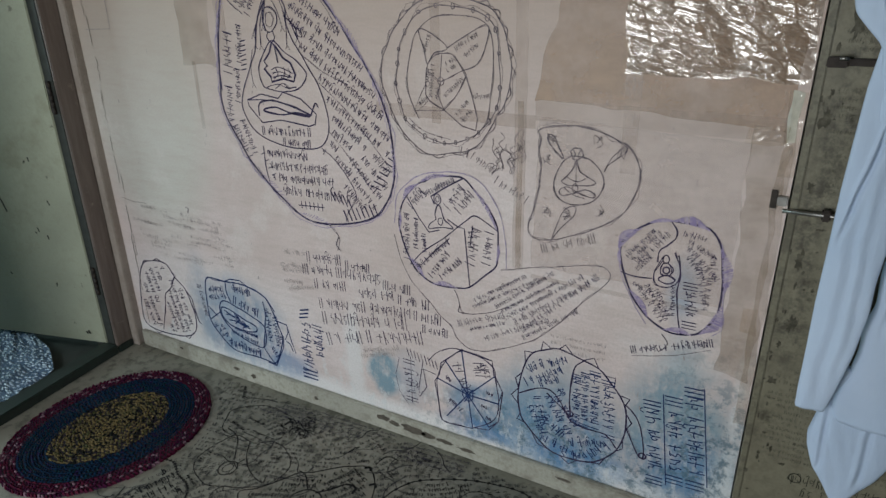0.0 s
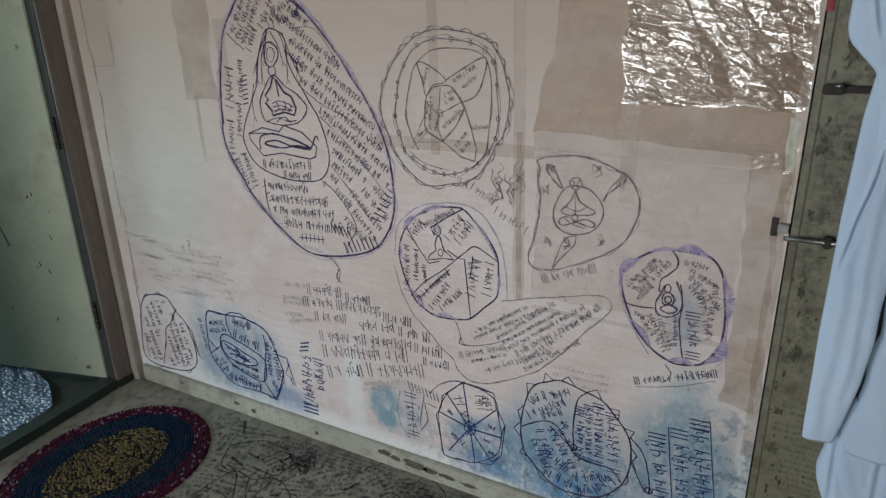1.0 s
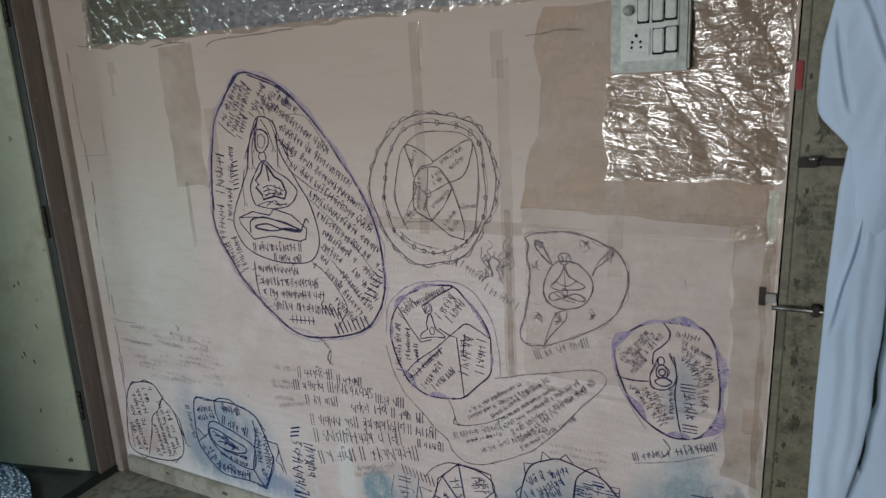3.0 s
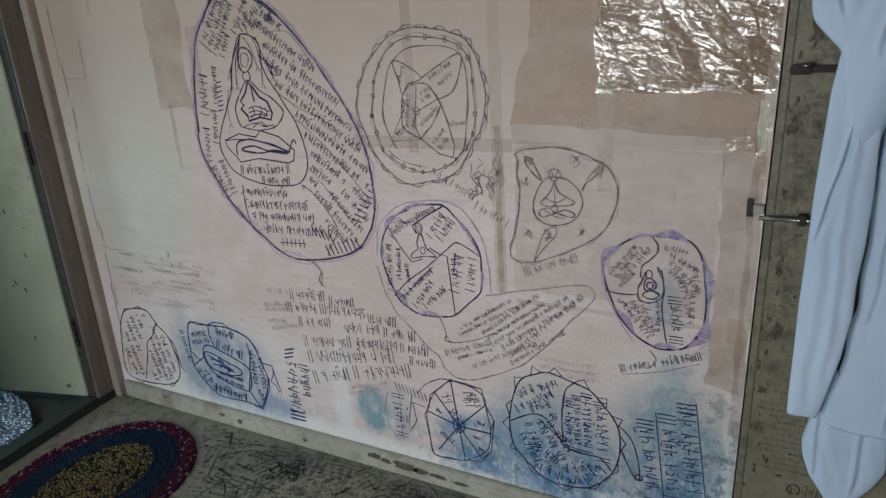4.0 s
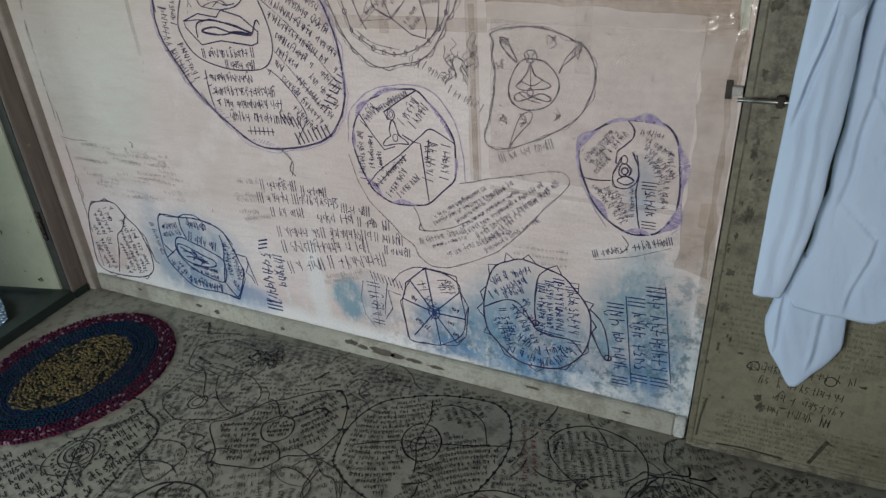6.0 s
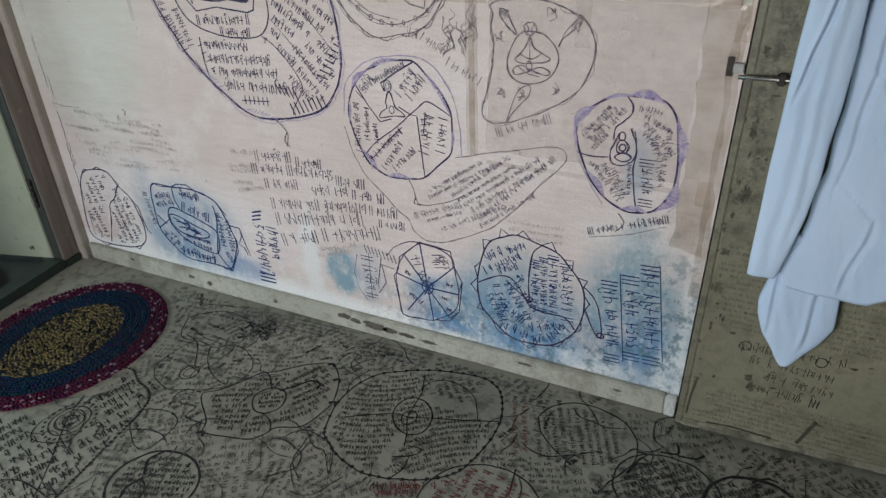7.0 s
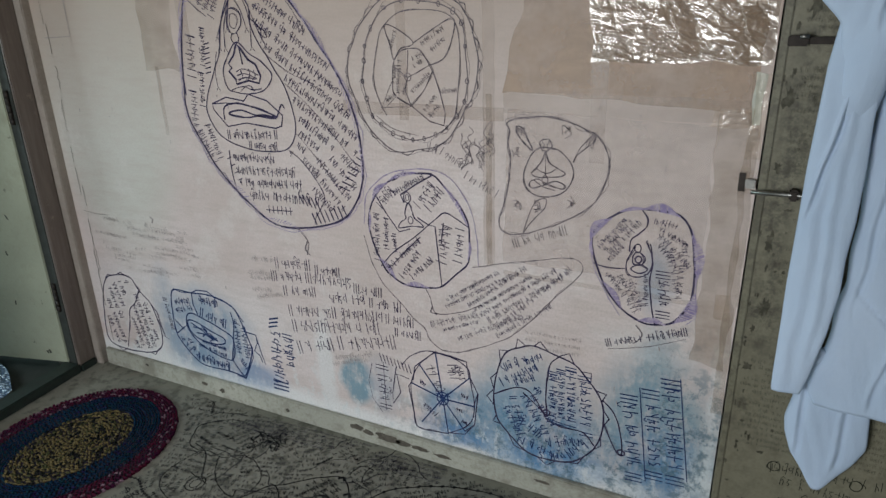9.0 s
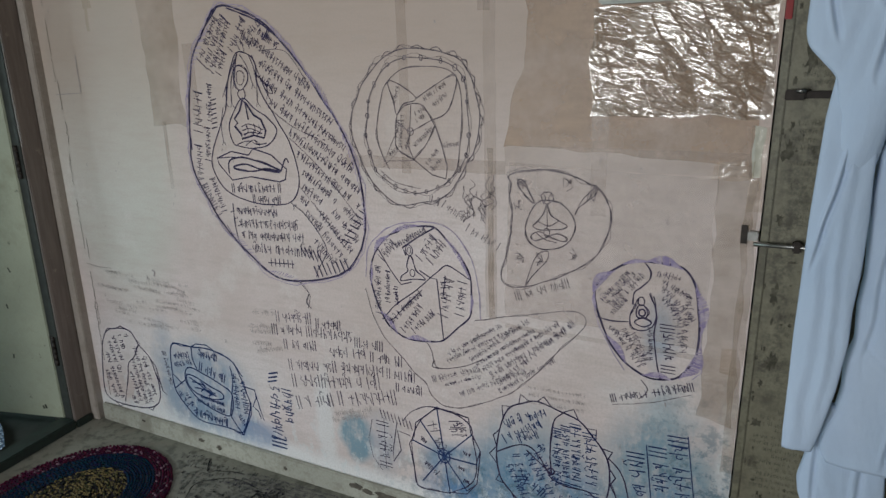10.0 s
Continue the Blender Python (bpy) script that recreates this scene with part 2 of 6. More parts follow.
def cloth_material():
    m = Mat("pale_blue_cotton", 0.85, 0.0, 0.2)
    w = m.noise(5.0, 5.0)
    f = m.noise(160.0, 3.0, 0.6, m.scaled((1, 1, 0.25)))
    c = m.mix(m.ramp(w, (0.3, 0.0), (0.7, 1.0)), (0.45, 0.555, 0.70), (0.51, 0.61, 0.75))
    m.colour(m.mix(m.math("MULTIPLY", f, 0.12), c, (0.38, 0.46, 0.60)))
    wr = m.noise(13.0, 4.0, 0.55, m.scaled((1.6, 1, 0.6), (0, 0, 0), (0, 0.35, 0)))
    m.bump(m.math("ADD", m.math("MULTIPLY", wr, 2.2), m.math("MULTIPLY", f, 0.06)), 0.28, 0.008)
    return m.m


def sheet_material():
    m = Mat("glossy_woven_sheet", 0.22, 0.0, 0.8)
    vo = m.node("ShaderNodeTexVoronoi", Vector=m.scaled((1, 1.6, 1), (0, 0, 0), (0, 0, 0.6)), Scale=55.0)
    glint_cell = m.ramp(vo.outputs["Distance"], (0.15, 1.0), (0.55, 0.0))
    # the pale cells of the weave also carry the sheet's glints as colour
    c = m.mix(glint_cell, (0.09, 0.14, 0.23), (0.58, 0.70, 0.86))
    m.colour(m.mix(m.ramp(m.noise(7.0), (0.4, 0.0), (0.65, 0.45)), c, (0.10, 0.14, 0.20)))
    m.bump(m.math("ADD", glint_cell, m.noise(25.0, 3.0)), 0.8, 0.006)
    return m.m


BOARD, FLOOR = wall_board_material(), floor_material()
PLASTER = plain("old_wall_paint", (0.30, 0.31, 0.27), 0.8, 0, 0.12, 25)
CEILING = plain("ceiling_paint", (0.42, 0.42, 0.40), 0.85, 0, 0.1, 20)
SKIRT = green_paint("skirting_paint", (0.42, 0.41, 0.34), (0.22, 0.20, 0.155), 0.7, 7.0, 0.45)
OLIVE = green_paint("olive_door_paint", (0.225, 0.208, 0.142), (0.125, 0.110, 0.074), 0.7, 5.0, 0.35,
                    ((2.205, 1.06, 0.045, 0.11), (2.19, 0.80, 0.022, 0.12), (2.185, 0.64, 0.035, 0.08), (2.21, 1.36, 0.05, 0.11), (2.20, 0.92, 0.03, 0.07), (2.17, 0.42, 0.02, 0.05), (2.25, 1.22, 0.05, 0.05)))
PALE = green_paint("pale_green_door_paint", (0.36, 0.375, 0.275), (0.22, 0.215, 0.14), 0.6, 2.5, 0.14)
SILL = green_paint("dark_green_sill_paint", (0.014, 0.026, 0.020), (0.012, 0.013, 0.011), 0.6, 20.0)
FRAME = wood_paint()
STRIP = green_paint("bare_edge_strip", (0.34, 0.29, 0.245), (0.23, 0.185, 0.15), 0.5, 8.0, 0.3)
INK = ink("blue_black_ink", (0.020, 0.015, 0.050), (0.14, 0.11, 0.19), 0.6)
VIOLET = ink("violet_ink_shading", (0.27, 0.215, 0.36), (0.52, 0.44, 0.49), 1.0)
PENCIL = ink("pencil_line", (0.085, 0.068, 0.085), (0.34, 0.28, 0.28), 0.9)
BLUEINK = ink("blue_ink", (0.012, 0.028, 0.105), (0.07, 0.13, 0.27))
FAINT = ink("faint_ink", (0.30, 0.26, 0.25), (0.50, 0.45, 0.42), 0.9)
FLOORINK = ink("black_floor_ink", (0.010, 0.010, 0.011), (0.06, 0.06, 0.053), 0.6)
FLOORPALE = ink("worn_floor_ink", (0.030, 0.029, 0.034), (0.12, 0.115, 0.10), 0.9)
FLOORRED = ink("red_floor_ink", (0.12, 0.022, 0.018), (0.16, 0.09, 0.07), 0.8)
DOORINK = ink("dark_green_door_ink", (0.022, 0.024, 0.016), (0.07, 0.068, 0.05), 0.7)
DOORPALE = ink("worn_door_ink", (0.085, 0.08, 0.058), (0.16, 0.15, 0.11), 0.9)
KRAFT = tape_material("brown_paper_tape", (0.46, 0.31, 0.20), 0.66, 0.45)
CLEAR = tape_material("yellowed_clear_tape", (0.47, 0.36, 0.285), 0.28, 0.22)
MID = tape_material("aged_brown_tape", (0.41, 0.31, 0.22), 0.38, 0.4)
PAPER = plain("printed_blue_paper", (0.29, 0.285, 0.33), 0.5, 0, 0.5, 55)
FILM = clear_plastic("crinkled_clear_film", (0.66, 0.63, 0.58), 0.95, 0.30, 0.13)
THIN = clear_plastic("thin_clear_tape", (0.90, 0.87, 0.82), 0.6, 0.30, 0.02)
SWITCH = plain("dirty_switch_plastic", (0.29, 0.31, 0.265), 0.4, 0, 0.3, 60)
SWITCHPALE = plain("pale_switch_plastic", (0.40, 0.42, 0.37), 0.35, 0, 0.2, 80)
DARK = plain("black_recess", (0.012, 0.011, 0.01), 0.9, 0, 0.25, 40, 0.1)
STEEL = plain("worn_steel", (0.26, 0.255, 0.24), 0.36, 1.0, 0.3, 60)
IRON = plain("rusty_black_iron", (0.035, 0.027, 0.022), 0.6, 0.5, 0.4, 60)
RED = plain("red_plastic", (0.26, 0.018, 0.018), 0.35, 0, 0.2, 60)
COTTON = cloth_material()
SHEET = sheet_material()
CHIP = plain("chipped_dark_spot", (0.10, 0.085, 0.065), 0.8, 0, 0.4, 90)
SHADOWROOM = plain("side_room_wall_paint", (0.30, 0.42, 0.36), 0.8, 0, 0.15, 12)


# ---- building ----
def mesh_of(name, verts, faces, mat, smooth=False):
    me = bpy.data.meshes.new(name)
    me.from_pydata([tuple(v) for v in verts], [], faces)
    me.materials.append(mat)
    if smooth:
        me.shade_smooth()
    me.update()
    return me


def part(name, bm, mat, parent=None, label="", smooth=False):
    """Links a bmesh as one mesh object, under a thing or a part if given."""
    me = bpy.data.meshes.new(name)
    bm.to_mesh(me)
    bm.free()
    me.materials.append(mat)
    if smooth:
        me.shade_smooth()
    ob = new(name, me)
    if parent:
        ob.parent = parent
    return tagged(ob, label)


def box(bm, x0, y0, z0, x1, y1, z1, bevel=0.0, m=None):
    """A bevelled block added to bm."""
    mat = Matrix.Translation(((x0 + x1) / 2, (y0 + y1) / 2, (z0 + z1) / 2)) @ Matrix.Diagonal((x1 - x0, y1 - y0, z1 - z0, 1))
    vs = bmesh.ops.create_cube(bm, size=1, matrix=(m or Matrix()) @ mat)["verts"]
    if bevel:
        es = list({e for v in vs for e in v.link_edges})
        bmesh.ops.bevel(bm, geom=es, offset=bevel, segments=2, affect="EDGES")
    return bm


def block(name, dims, mat, parent=None, label="", bevel=0.0, m=None):
    return part(name, box(bmesh.new(), *dims, bevel, m), mat, parent, label)


def rod(bm, p, q, r, n=14):
    p, q = Vector(p), Vector(q)
    m = Matrix.Translation((p + q) / 2) @ (q - p).to_track_quat("Z", "Y").to_matrix().to_4x4()
    bmesh.ops.create_cone(bm, cap_ends=True, segments=n, radius1=r, radius2=r, depth=(q - p).length, matrix=m)
    return bm


def smooth(pts, closed=False, n=7):
    """A Catmull-Rom line through the points."""
    p = [np.array(q, float) for q in pts]
    k = len(p)
    out = []
    for i in range(k if closed else k - 1):
        a, b, c, d = (p[(i + j) % k] if closed else p[min(max(i + j, 0), k - 1)] for j in (-1, 0, 1, 2))
        for s in range(n):
            t = s / n
            out.append(0.5 * (2 * b + (c - a) * t + (2 * a - 5 * b + 4 * c - d) * t * t + (3 * b - a - 3 * c + d) * t ** 3))
    if not closed:
        out.append(p[-1])
    return out


def inside(poly, x, y):
    """Whether (x, y) lies inside the closed polygon."""
    a = np.asarray(poly)
    b = np.roll(a, -1, 0)
    cross = (a[:, 1] > y) != (b[:, 1] > y)
    dy = np.where(cross, b[:, 1] - a[:, 1], 1.0)
    return bool(np.count_nonzero(cross & (x < (b[:, 0] - a[:, 0]) * (y - a[:, 1]) / dy + a[:, 0])) % 2)


def shrunk(poly, k):
    a = np.asarray(poly)
    c = a.mean(0)
    return c + (a - c) * k


WALLPLANE = lambda a, b, d: (a, -d, b)
FLOORPLANE = lambda a, b, d: (a, b, d)


class Pen:
    """Collects ribbons of ink that lie on a surface, one mesh each time it is put down."""

    def __init__(self, plane, seed=0, bold=1.3):
        self.plane, self.rnd, self.n, self.bold = plane, random.Random(seed), 0, bold
        self.v, self.f = [], []

    def line(self, pts, w, closed=False, wob=0.0):
        pts = [np.array(p, float) for p in pts]
        if wob:
            s = self.rnd.random() * 50
            pts = [p + wob * np.array((noise.noise((p[0] * 25, p[1] * 25, s)), noise.noise((p[0] * 25, p[1] * 25, s + 9)))) for p in pts]
        self.n += 1
        d = 0.0007 + (self.n % 37) * 0.00003
        k, base = len(pts), len(self.v)
        for i, p in enumerate(pts):
            q = pts[(i + 1) % k] if closed else pts[min(i + 1, k - 1)]
            o = pts[i - 1] if closed else pts[max(i - 1, 0)]
            t = q - o
            ln = math.hypot(*t) or 1.0
            h = self.bold * w * 0.5 * (0.8 + 0.4 * self.rnd.random())
            nx, ny = -t[1] / ln * h, t[0] / ln * h
            self.v += [self.plane(p[0] + nx, p[1] + ny, d), self.plane(p[0] - nx, p[1] - ny, d)]
        for i in range(k if closed else k - 1):
            a, b = base + 2 * i, base + 2 * ((i + 1) % k)
            self.f.append((a, a + 1, b + 1, b))
        return self

    def curve(self, pts, w, closed=False, wob=0.0015, n=7):
        p = smooth(pts, closed, n)
        self.line(p, w * 0.55, closed, wob + 0.003)
        return self.line(p, w * 0.8, closed, wob)

    def ring(self, c, rx, ry, w, wob=0.0015, n=40, a0=0.0, a1=6.2832):
        full = a1 - a0 > 6.28
        pts = [(c[0] + rx * math.cos(a0 + (a1 - a0) * i / n), c[1] + ry * math.sin(a0 + (a1 - a0) * i / n)) for i in range(n if full else n + 1)]
        return self.line(pts, w, full, wob)

    def marks(self, x, y, ux, uy, h, w):
        """One small group of pen bars, h high, at (x, y) on a row that runs along (ux, uy). Returns its advance."""
        r = self.rnd

        def at(a, b):
            return (x + ux * a * h - uy * b * h, y + uy * a * h + ux * b * h)

        lean, w = r.uniform(-0.05, 0.16), w * 0.80
        top, low, mid = r.uniform(0.85, 1.12), r.uniform(-0.15, 0.08), r.uniform(0.40, 0.60)

        def bar(a):
            self.line([at(a, low), at(a + lean * 0.5, 0.5), at(a + lean, top)], w)

        def bend(*pts):
            self.line(smooth([at(a + lean * b + r.uniform(-0.03, 0.03), b + r.uniform(-0.03, 0.03)) for a, b in pts], False, 3), w * r.uniform(0.75, 1.0))

        k = r.randrange(12)
        wide = r.uniform(0.46, 0.60)
        if k in (0, 1):
            bar(0.40)
            bend((0.03, 0.72), (0.16, 0.84), (0.22, mid), (0.08, mid - 0.14), (0.40, mid - 0.08))
        elif k == 2:
            bar(0.42)
            bend((0.06, 0.86), (0.03, mid), (0.20, mid - 0.16), (0.42, mid))
        elif k == 3:
            bar(0.10)
            wide = 0.26
        elif k == 4:
            bar(0.46)
            bend((0.04, 0.84), (0.26, 0.80), (0.24, mid), (0.46, mid - 0.10))
        elif k == 5:
            bend((0.10, 0.90), (0.06, mid), (0.30, mid - 0.06), (0.34, 0.16), (0.46, 0.04))
            bar(0.52)
            wide = 0.68
        elif k == 6:
            bar(0.12)
            bend((0.12, mid), (0.28, 0.80), (0.42, mid), (0.40, 0.0))
        elif k == 7:
            bar(0.40)
            bend((0.02, mid), (0.20, mid + 0.08), (0.58, mid))
            wide = 0.64
        elif k == 8:
            bar(0.42)
            bend((0.30, mid + 0.20), (0.10, mid + 0.16), (0.08, mid - 0.10), (0.26, mid - 0.14))
        elif k == 9:
            bar(0.44)
            bend((0.44, mid), (0.24, mid + 0.22), (0.06, mid), (0.22, mid - 0.24), (0.30, mid - 0.06))
        elif k == 10:
            bend((0.02, 0.80), (0.22, 0.84), (0.44, 0.82))
            bend((0.24, 0.82), (0.10, mid), (0.34, 0.30), (0.20, 0.0))
        else:
            bar(0.26)
            bend((0.26, mid), (0.44, mid - 0.2), (0.52, 0.0))
            wide = 0.62
        if r.random() < 0.14:
            bend((0.16, 1.04), (0.30, 1.28), (0.50, 1.10))
        return wide

    def row(self, a, b, h, w, ends=0, gap=0.12):
        """A row of hand-written marks from a to b; ends: upright bars that close it on both sides."""
        a, b, h, w = np.array(a, float), np.array(b, float), h * 0.84, w * 0.92
        ln = math.hypot(*(b - a))
        u = (b - a) / ln
        s = 0.0

        def bars(s):
            for _ in range(ends):
                p = a + u * s
                q = p + np.array((-u[1], u[0])) * h * 1.15 + u * h * 0.08
                self.line([p - np.array((-u[1], u[0])) * h * 0.1, q], w * 0.85)
                s += h * 0.32
            return s
        if ends:
            s = bars(0) + h * 0.25
        stop = ln - (ends * 0.32 + 0.3) * h if ends else ln
        while s < stop:
            p = a + u * s
            dy = self.rnd.uniform(-0.06, 0.06) * h
            s += h * self.marks(p[0] - u[1] * dy, p[1] + u[0] * dy, u[0], u[1], h * self.rnd.uniform(0.85, 1.1), w)
            if self.rnd.random() < gap:
                s += h * 0.5
        if ends:
            bars(s)
        return self

    def fill(self, test, x0, y0, x1, y1, angle, pitch, h, w, gap=0.08, curl=0.0):
        """Rows of marks at an angle wherever test(x, y) holds inside the bounds."""
        c = np.array(((x0 + x1) / 2, (y0 + y1) / 2))
        half = math.hypot(x1 - x0, y1 - y0) / 2
        t = -half
        while t < half:
            s = -half
            while s < half:
                an = radians(angle) + curl * s
                u = np.array((math.cos(an), math.sin(an)))
                v = np.array((-u[1], u[0]))
                u0 = np.array((math.cos(radians(angle)), math.sin(radians(angle))))
                p = c + u0 * s + np.array((-u0[1], u0[0])) * (t + 0.5 * curl * s * s)
                m1, m2 = p + v * h, p + u * h * 0.5
                if x0 <= p[0] <= x1 and y0 <= p[1] <= y1 and test(*p) and test(*m1) and test(*m2):
                    s += h * self.marks(p[0], p[1], u[0], u[1], h * self.rnd.uniform(0.85, 1.08), w)
                    if self.rnd.random() < gap:
                        s += h * 0.6
                else:
                    s += h * 0.5
            t += pitch
        return self

    def hatch(self, a, b, depth, n, w):
        """Shading strokes beside the line a-b, deepest in its middle."""
        a, b = np.array(a, float), np.array(b, float)
        d = b - a
        v = np.array((-d[1], d[0])) / math.hypot(*d)
        for i in range(n):
            t = (i + self.rnd.random()) / n
            k = math.sin(math.pi * t) * depth
            p = a + d * t
            self.line([p, p + v * k + d * 0.08], w)
        return self

    def down(self, name, mat, parent, label=""):
        ob = new(name, mesh_of(name, self.v, self.f, mat))
        ob.parent = parent
        self.v, self.f = [], []
        return tagged(ob, label)


def group_of(name, parent, label):
    ob = new(name)
    ob.parent = parent
    return tagged(ob, label)


# ---- rooms ----
RIGHT, HIGH, BACK = 3.4, 2.7, -3.2
EDGE, PLUMB = 2.131, 0.0125   # right edge of the board at the floor, and how far it leans off plumb per metre
TURN = math.atan(0.11)        # the side wall leans off the square by this much


def structure(ob, label, category):
    return tagged(ob, label, category, "", "structure")


floor = structure(block("floor", (-2.7, BACK - 0.2, -0.12, RIGHT + 0.2, 1.2, 0.0), FLOOR), "olive-grey cement floor covered in ink drawings", "floor")
board = structure(block("wall_north", (-0.03, 0.0, 0.0, EDGE, 0.05, HIGH), BOARD), "cream painted board wall covered with ink mandalas and tape", "wall")
for vert in board.data.vertices:
    if vert.co.x > 1:
        vert.co.x += PLUMB * vert.co.z
structure(block("wall_north_backing", (-0.1, 0.12, 0, RIGHT + 0.1, 0.22, HIGH), PLASTER), "plain wall behind the board and the door", "wall")
structure(block("wall_over_door", (EDGE + 0.037, 0.0, 2.04, RIGHT, 0.05, HIGH), PLASTER), "plain painted wall above the olive door", "wall")
structure(block("wall_beside_door", (2.96, 0.0, 0, RIGHT, 0.05, 2.037), PLASTER), "plain painted wall beside the olive door", "wall")
structure(block("wall_east", (RIGHT, BACK, 0, RIGHT + 0.1, 0.12, HIGH), PLASTER), "plain painted side wall", "wall")
structure(block("ceiling", (-2.7, BACK - 0.2, HIGH, RIGHT + 0.2, 1.2, HIGH + 0.1), CEILING), "plain pale ceiling", "ceiling")

bm = bmesh.new()
for d in ((-0.1, BACK - 0.12, 0, 0.4, BACK, HIGH), (1.9, BACK - 0.12, 0, RIGHT + 0.1, BACK, HIGH), (0.4, BACK - 0.12, 0, 1.9, BACK, 0.4), (0.4, BACK - 0.12, 1.8, 1.9, BACK, HIGH)):
    box(bm, *d)
structure(part("wall_south", bm, PLASTER), "plain painted wall with a window opening", "wall")

# side wall with the doorway: local x runs out of the room, local y along the wall
SIDE = pose(-0.045, 0.0, 0, 0, 0, 0) @ Matrix.Rotation(TURN, 4, "Z")
bm = bmesh.new()
for d in ((-0.13, -1.0, 2.05, 0.0, 0.02, HIGH), (-0.13, -3.6, 0, 0.0, -1.0, HIGH), (-0.13, 0.003, 0, -0.005, 0.12, HIGH)):
    box(bm, *d, 0, SIDE)
structure(part("wall_west", bm, PLASTER), "plain painted wall with a doorway", "wall")
bm = bmesh.new()
box(bm, -2.75, -3.4, 0, -2.6, -1.5, HIGH)
box(bm, -2.75, -0.3, 0, -2.6, 1.2, HIGH)
box(bm, -2.75, -1.5, 0, -2.6, -0.3, 0.7)
box(bm, -2.75, -1.5, 1.45, -2.6, -0.3, HIGH)
box(bm, -2.6, 0.9, 0, -0.2, 1.0, HIGH)
box(bm, -2.6, -3.0, 0, -0.3, -2.9, HIGH)
structure(part("wall_side_room", bm, SHADOWROOM), "greenish walls of the room beyond the doorway", "wall")

# thin slab whose near-black colour stands in for the shade beyond the sill
structure(block("side_room_floor", (-2.58, -2.88, 0.0, -0.10, 0.88, 0.003), plain("side_floor_in_shade", (0.035, 0.036, 0.032), 0.6, 0, 0.4, 14)), "cement floor of the side room, its shade put into the colour", "floor")

# baseboard with worn spots
base = structure(block("baseboard", (0.0, -0.016, 0.0, EDGE - 0.03, -0.0005, 0.066), SKIRT, None, "", 0.003), "chipped grey-green cement skirting along the board wall", "baseboard")
block("end_stub", (EDGE - 0.029, -0.017, 0.0, EDGE - 0.002, -0.0005, 0.064), green_paint("white_wash_stub", (0.60, 0.61, 0.57), (0.24, 0.25, 0.22), 0.6, 30.0), base, "white-washed end piece", 0.003)


def chip(cx, cz, w, h, seed, y=-0.0163, parent=base, mat=CHIP):
    """A flake of missing paint with a ragged outline."""
    r = random.Random(seed)
    n = 16
    pts = []
    for i in range(n):
        a = 6.2832 * i / n
        k = r.uniform(0.55, 1.0)
        pts.append((cx + w / 2 * k * math.cos(a), y - 0.0004, cz + h / 2 * k * math.sin(a)))
    ob = new("chip", mesh_of("chip", pts, [tuple(range(n))], mat))
    ob.parent = parent
    return ob


r = random.Random(5)
for cx, cz, w, h in ((1.13, 0.045, 0.05, 0.018), (1.17, 0.038, 0.05, 0.014), (1.235, 0.038, 0.09, 0.022), (1.29, 0.036, 0.05, 0.018), (1.35, 0.034, 0.07, 0.013),
                     (1.42, 0.030, 0.06, 0.010), (0.50, 0.038, 0.03, 0.012), (0.58, 0.030, 0.025, 0.014), (0.22, 0.045, 0.02, 0.008), (1.72, 0.045, 0.05, 0.008), (1.98, 0.04, 0.03, 0.006), (0.86, 0.03, 0.02, 0.012)):
    chip(cx, cz, w * 1.15, h * 1.5, int(cx * 1000))

# ---- doorway at the left ----
frame_ob = structure(new("door_frame"), "brown painted wooden door frame with worn edges", "door frame")
block("post", (-0.012, -0.105, 0.0, 0.0, -0.034, 2.05), FRAME, frame_ob, "", 0.003, SIDE)
# the rebate's near-black colour holds the shade of the gap between post and leaf
block("rebate", (-0.11, -0.1045, 0.0, -0.0125, -0.022, 2.05), plain("rebate_gap_shade", (0.030, 0.034, 0.028), 0.7, 0, 0.4, 30), frame_ob, "inner face of the post, coloured dark for the shaded hinge gap", 0.002, SIDE)
block("edge_strip", (-0.0122, -0.0335, 0.0, 0.030, -0.001, 2.05), STRIP, frame_ob, "bare pale strip between post and board", 0.003, SIDE)
block("head", (-0.055, -0.96, 2.0505, 0.0, -0.036, 2.11), FRAME, frame_ob, "", 0.003, SIDE)
block("far_post", (-0.055, -1.0, 0.0, 0.0, -0.93, 2.05), FRAME, frame_ob, "", 0.003, SIDE)
sill = structure(block("door_sill", (-0.068, -0.929, 0.0005, 0.002, -0.106, 0.036), SILL, None, "", 0.004, SIDE), "raised dark green painted door sill", "sill")
block("sill_end", (-0.05, -0.104, 0.0005, 0.006, -0.036, 0.03), SILL, sill, "", 0.004, SIDE)

HINGE = pose(-0.077, -0.114, 0) @ Matrix.Rotation(math.atan(0.266), 4, "Z")
leaf = structure(block("door_2", (-0.78, 0.0, 0.035, -0.004, 0.035, 2.0), PALE, None, "", 0.003, HINGE), "open pale green painted door leaf with scuffs", "door")
for z in (0.30, 0.97, 1.65):
    bm = bmesh.new()
    box(bm, -0.06, -0.1075, z - 0.055, -0.028, -0.1047, z + 0.055, 0.001, SIDE)
    hinge = part("hinge", bm, IRON, leaf, "blackened steel butt hinge")
    bm = bmesh.new()
    for i in range(5):
        p = SIDE @ Vector((-0.030, -0.1095, z - 0.055 + 0.022 * i + 0.001))
        rod(bm, p, p + Vector((0, 0, 0.02)), 0.0055)
    part("knuckle", bm, IRON, hinge, "", True)

